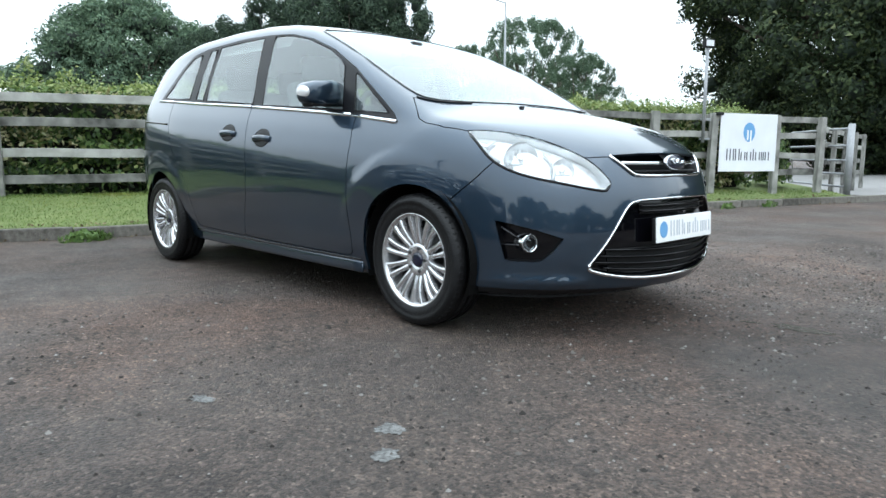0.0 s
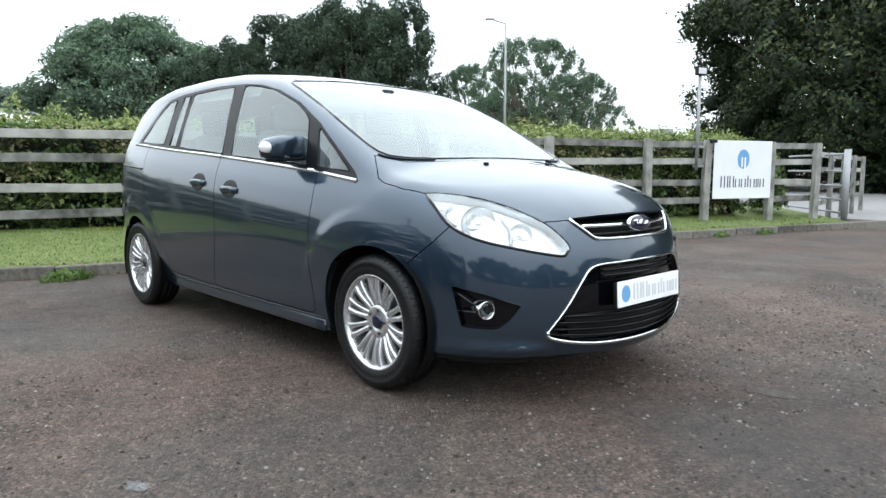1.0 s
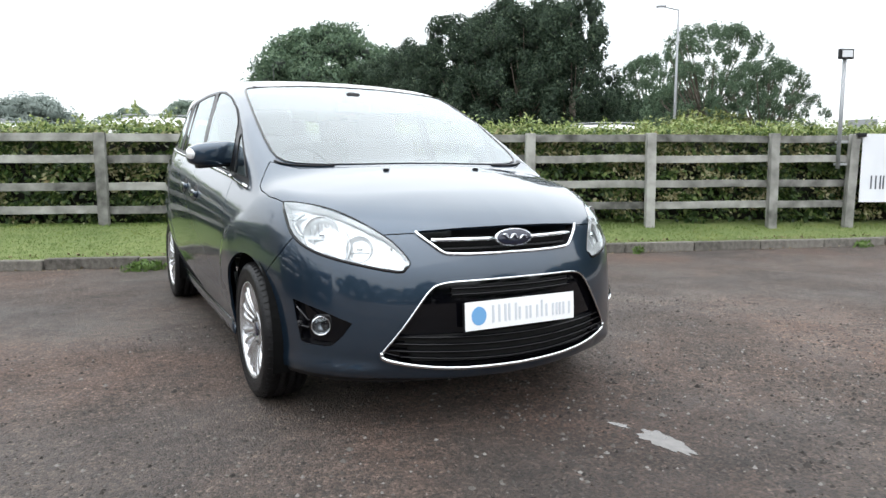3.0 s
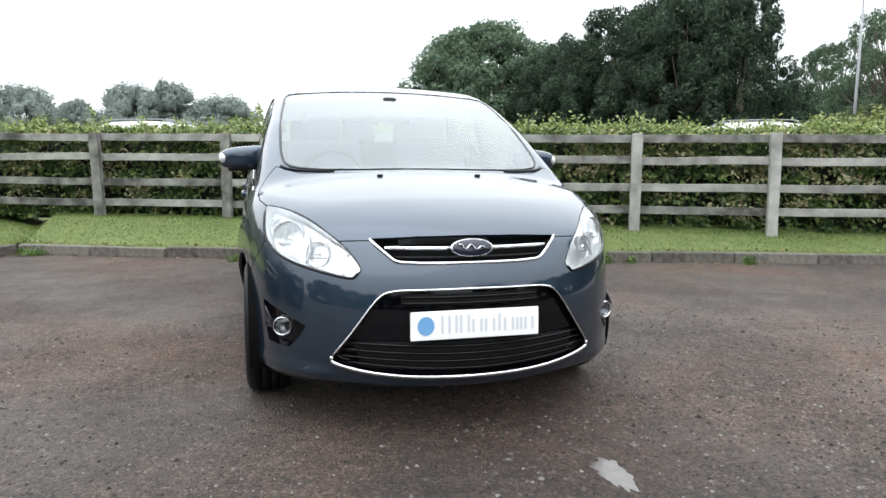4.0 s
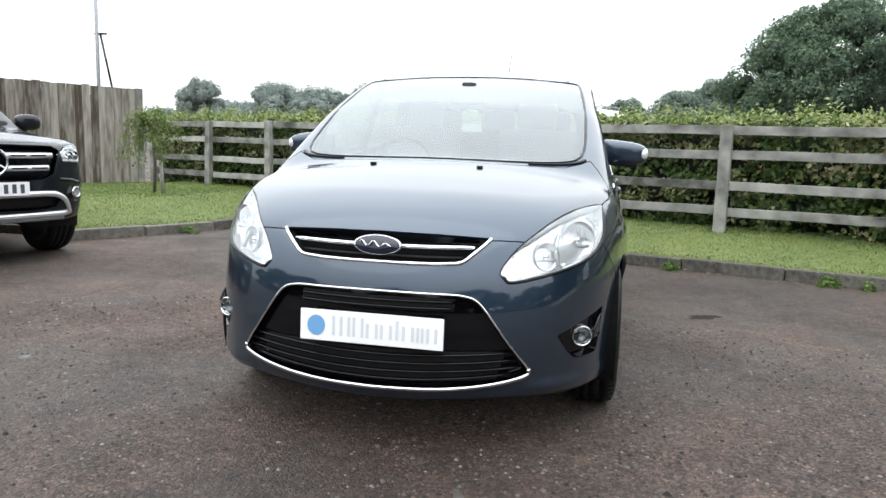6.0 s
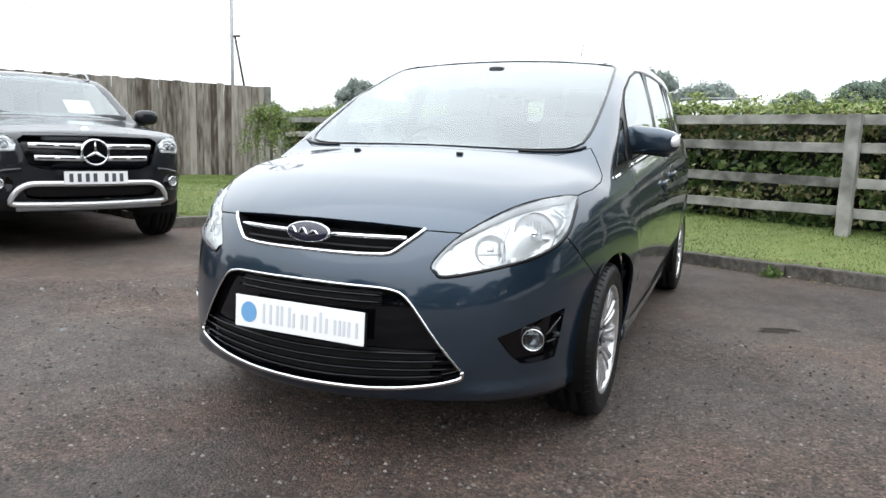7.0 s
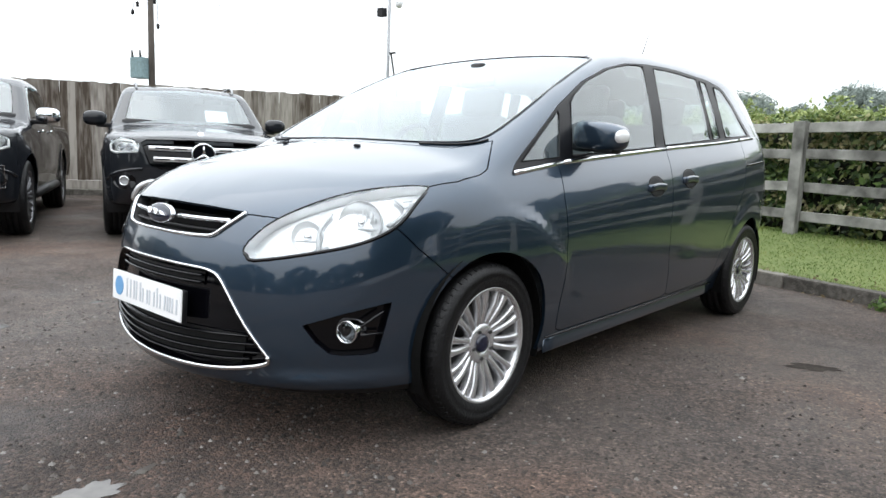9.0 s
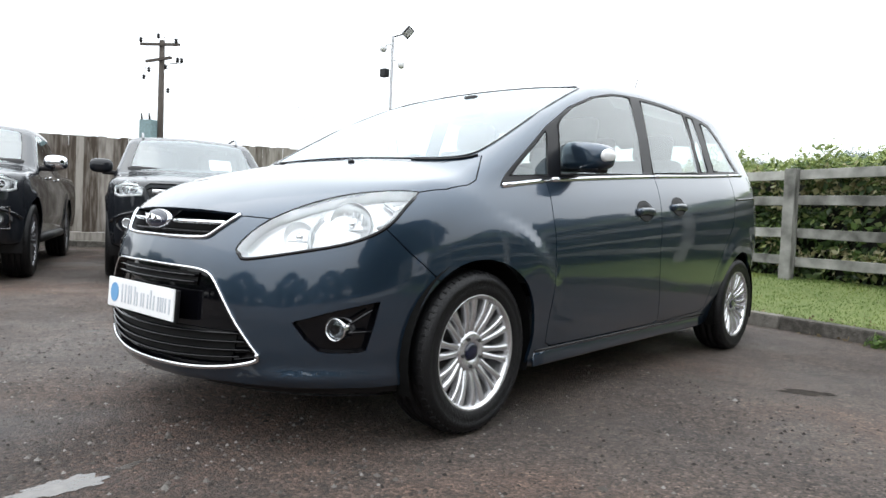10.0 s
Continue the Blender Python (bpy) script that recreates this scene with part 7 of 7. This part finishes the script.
for x, z in ((-0.95, 7.78), (-0.05, 7.9), (0.85, 7.65), (-0.5, 6.5), (0.35, 6.6), (0.95, 6.86), (1.15, 6.83), (0.5, 5.6), (-0.75, 6.2)):
    part("insulator", spin([(-0.11, 0.03), (-0.06, 0.075), (0.0, 0.05), (0.05, 0.08), (0.1, 0.03), (0.11, 0.001)], 14, axis="z"), PLASTIC, pole, "dark insulator", at=Matrix.Translation((x, -0.18, z)))
for x, z in ((-0.5, 6.5), (0.35, 6.6), (0.5, 5.6), (-0.75, 6.2)):
    part("hanger", rod((x, -0.18, z), (x * 0.9, -0.15, 6.72), 0.012, sides=6), DARK_METAL, pole)
for x, z in ((0.95, 6.75), (1.15, 6.72)):
    part("hanger", rod((x, -0.18, z), (0.55, -0.15, 6.72), 0.014, sides=6), DARK_METAL, pole)
tank = part("transformer", box((0.62, 0.5, 0.85), (-0.36, -0.25, 3.93), 0.04), material("faded_green_steel", (0.17, 0.25, 0.26), 0.6, noise_scale=12, spread=0.3), pole, "grey transformer tank", smooth=False)
for x in (-0.56, -0.16):
    part("bushing", rod((x, -0.45, 4.33), (x, -0.5, 4.63), 0.05, 0.03, 10), DARK_METAL, tank)
wires = thing("power_lines", "thin dark power lines strung between poles", "cable", kind="stuff")
for dx, z in ((-0.95, 7.85), (-0.05, 7.97), (0.85, 7.72)):
    a = Vector((-26.4 + dx, 11.9, z))
    for b in (Vector((-75 + dx, 95, 9.0)), Vector((-40 + dx, -60, 9.0))):
        line = [a.lerp(b, s / 14) - Vector((0, 0, 2.2 * math.sin(math.pi * s / 14))) for s in range(15)]
        part("wire", strand(line, 0.012, 0.012, sides=4), PLASTIC, wires)

# ---- street lamp and box beyond the hedge ----
street = thing("street_lamp", "tall thin grey street lamp far beyond the hedge", "street lamp", pose(22.0, 19.2, 0) @ Matrix.Diagonal((0.7, 0.7, 0.73, 1)))
part("column", rod((0, 0, 0), (0, 0, 10.6), 0.11, 0.06, 12), GALVANISED, street)
part("arm", rod((0, 0, 10.55), (-0.7, 0.6, 10.8), 0.04, sides=8), GALVANISED, street)
part("lantern", box((0.6, 0.22, 0.12), (-0.8, 0.68, 10.82), 0.03, Matrix.Rotation(radians(-40), 3, "Z")), GALVANISED, street)
board = thing("road_sign", "back of a grey road sign beyond the hedge", "sign", pose(27.5, 14.2, 0, 0, 0, -60))
part("panel", box((1.05, 0.04, 0.75), (0, 0, 2.55), 0.01), GALVANISED, board, smooth=False)
for x in (-0.35, 0.35):
    part("leg", rod((x, 0.05, 0), (x, 0.05, 2.9), 0.035, sides=8), GALVANISED, board)


# ---- young tree on the grass ----
def sapling():
    z = float(verge_z(-5.5, 6.05))
    t = thing("sapling", "small drooping young tree with a support stake on the grass", "tree", pose(-5.56, 6.02, z) @ Matrix.Diagonal((0.9, 0.9, 0.86, 1)))
    bm = bmesh.new()
    tips, limbs = [], []
    r = random.Random(3)
    strand([(0, 0, -0.02), (0.02, 0, 0.5), (-0.01, 0.01, 1.0), (0.0, 0, 1.28)], 0.05, 0.05, bm)
    for k in range(26):
        a, l = r.uniform(0, 6.283), r.uniform(0.22, 0.5)
        top = Vector((0, 0, r.uniform(0.95, 1.3)))
        out = top + Vector((math.cos(a) * l * 0.7, math.sin(a) * l * 0.7, 0.10))
        end = top + Vector((math.cos(a) * l, math.sin(a) * l, -r.uniform(0.15, 0.6)))
        line = rounded([top, out, end], 4, False)
        limbs.append(strand(line, 0.009, 0.009, sides=4))
        tips += [(Vector(p), a) for p in line[1:]]
    part("trunk", bm, BARK, t)
    for limb in limbs:
        part("branch", limb, BARK, t)
    part("stake", rod((0.12, 0.05, -0.05), (0.10, 0.05, 0.55), 0.025, sides=8), OLD_WOOD, t, "short timber stake")
    q = np.random.RandomState(9)
    pts = np.array([tips[q.randint(len(tips))][0] + Vector(q.normal(0, 0.05, 3)) for _ in range(3800)])
    nor = q.normal(0, 1, pts.shape)
    o = new("crown", leaf_cloud(pts, nor, 0.05, "crown", leaf_material("sapling_leaves", [(0.0, (0.08, 0.13, 0.03)), (1.0, (0.2, 0.25, 0.08))]), 77, 1.2))
    o.parent = t


sapling()


# ---- puddles and loose stones ----
WATER = material("puddle_water", (0.085, 0.077, 0.07), 0.1, noise_scale=20, spread=0.3, spec=0.6)


def puddle(x, y, a, b, turn, seed, mat=WATER, name="puddle", label="shallow rain puddle lying on the tarmac"):
    r = random.Random(seed)
    bm = bmesh.new()
    ring = []
    for k in range(72):
        t = 2 * math.pi * k / 72
        s = 1 + 0.5 * noise.noise(Vector((math.cos(t) * 1.4, math.sin(t) * 1.4, seed))) + 0.4 * noise.noise(Vector((math.cos(t) * 4, math.sin(t) * 4, seed)))
        ring.append(bm.verts.new((a * s * math.cos(t), b * s * math.sin(t), 0.002)))
    bm.faces.new(ring)
    ob = tagged(new(name, finish(bm, name, mat)), label, name.replace("_", " "), kind="stuff")
    ob.matrix_world = pose(x, y, 0, 0, 0, turn)


puddle(0.395, -1.270, 0.060, 0.125, -4, 3)
MARK = material("worn_white_mark", (0.115, 0.113, 0.11), 0.9, noise_scale=70, spread=0.65, second=(0.21, 0.21, 0.205), bump=0.9, bump_scale=90, spec=0.2)
STAIN = material("dark_stain", (0.034, 0.029, 0.025), 0.95, noise_scale=60, spread=0.75, bump=1.0, bump_scale=70, spec=0.1)
for x, y, a, b, k in ((-1.735, -0.868, 0.035, 0.05, 11), (-1.86, -0.995, 0.04, 0.035, 12), (-2.02, -0.25, 0.03, 0.05, 13)):
    puddle(x, y, a, b, 20, k, MARK, "paint_mark", "small worn white mark on the tarmac")
for x, y, a, b, k in ((1.56, 1.84, 0.12, 0.05, 15),):
    puddle(x, y, a, b, 30, k, STAIN, "stain", "dark damp stain on the tarmac")
puddle(0.36, -1.07, 0.02, 0.045, 20, 8)


def grit():
    r = np.random.RandomState(17)
    verts, faces = [], []
    n = 26000
    for k in range(n):
        a, d = r.uniform(0, 6.283), 4.3 * math.sqrt(r.uniform(0.005, 1))
        x, y = 0.1 + math.cos(a) * d, -1.7 + math.sin(a) * d * 0.8
        broken = 0.5 + 0.5 * math.sin(x * 1.9 + 0.6) * math.cos(y * 2.3 + 0.8 * x) + (0.8 if x > -0.1 and y < -0.4 else 0)
        if verge_depth(x, y) > -0.15 or r.rand() > broken + 0.15 or ((x - 0.395) / 0.1) ** 2 + ((y + 1.275) / 0.17) ** 2 < 1:
            continue
        s = (0.0052 if x > -0.1 and y < -0.4 else 0.004) + 0.0075 * r.rand() ** 3 + (0.009 if r.rand() < 0.01 else 0)
        base = len(verts)
        turn = r.uniform(0, 6.283)
        for q in range(5):
            t = turn + q * 1.2566
            verts.append((x + math.cos(t) * s * r.uniform(0.7, 1.2), y + math.sin(t) * s * r.uniform(0.7, 1.2), 0.0))
        verts.append((x, y, s * r.uniform(0.5, 1.0)))
        faces += [(base + q, base + (q + 1) % 5, base + 5) for q in range(5)]
    me = bpy.data.meshes.new("loose_grit")
    me.from_pydata(verts, [], faces)
    me.materials.append(leaf_material("grit", [(0.0, (0.025, 0.022, 0.02)), (0.5, (0.07, 0.062, 0.056)), (0.85, (0.12, 0.11, 0.10)), (1.0, (0.26, 0.25, 0.235))], 0.8))
    tagged(new("loose_grit", me), "loose stones and grit scattered on the tarmac", "gravel", kind="stuff")


grit()


# ---- dry litter along the kerb ----
def litter():
    r = np.random.RandomState(29)
    pts = []
    for line, flip in ((KERB_FRONT, 1), (KERB_SIDE, -1)):
        for p, d in along(line, 0.012):
            if r.rand() > 0.55 + 0.4 * math.sin(p[0] * 3.1) * math.cos(p[1] * 2.3):
                continue
            side = np.array((-d[1], d[0])) * flip
            if r.rand() < 0.5:
                q = p - side * abs(r.normal(0, 0.05))
                pts.append((q[0], q[1], 0.006))
            else:
                q = p + side * (0.13 + abs(r.normal(0, 0.05)))
                pts.append((q[0], q[1], 0.125))
    pts = np.array(pts)
    nor = np.tile((0.0, 0.0, 1.5), (len(pts), 1))
    dry = leaf_material("dry_leaves", [(0.0, (0.05, 0.035, 0.022)), (0.5, (0.13, 0.095, 0.05)), (0.85, (0.24, 0.19, 0.11)), (1.0, (0.36, 0.31, 0.22))], 0.8)
    tagged(new("leaf_litter", leaf_cloud(pts, nor, 0.035, "leaf_litter", dry, 30, 0.0, 1.4)), "dry brown leaves and dead grass along the kerb", "leaf litter", kind="stuff")


litter()
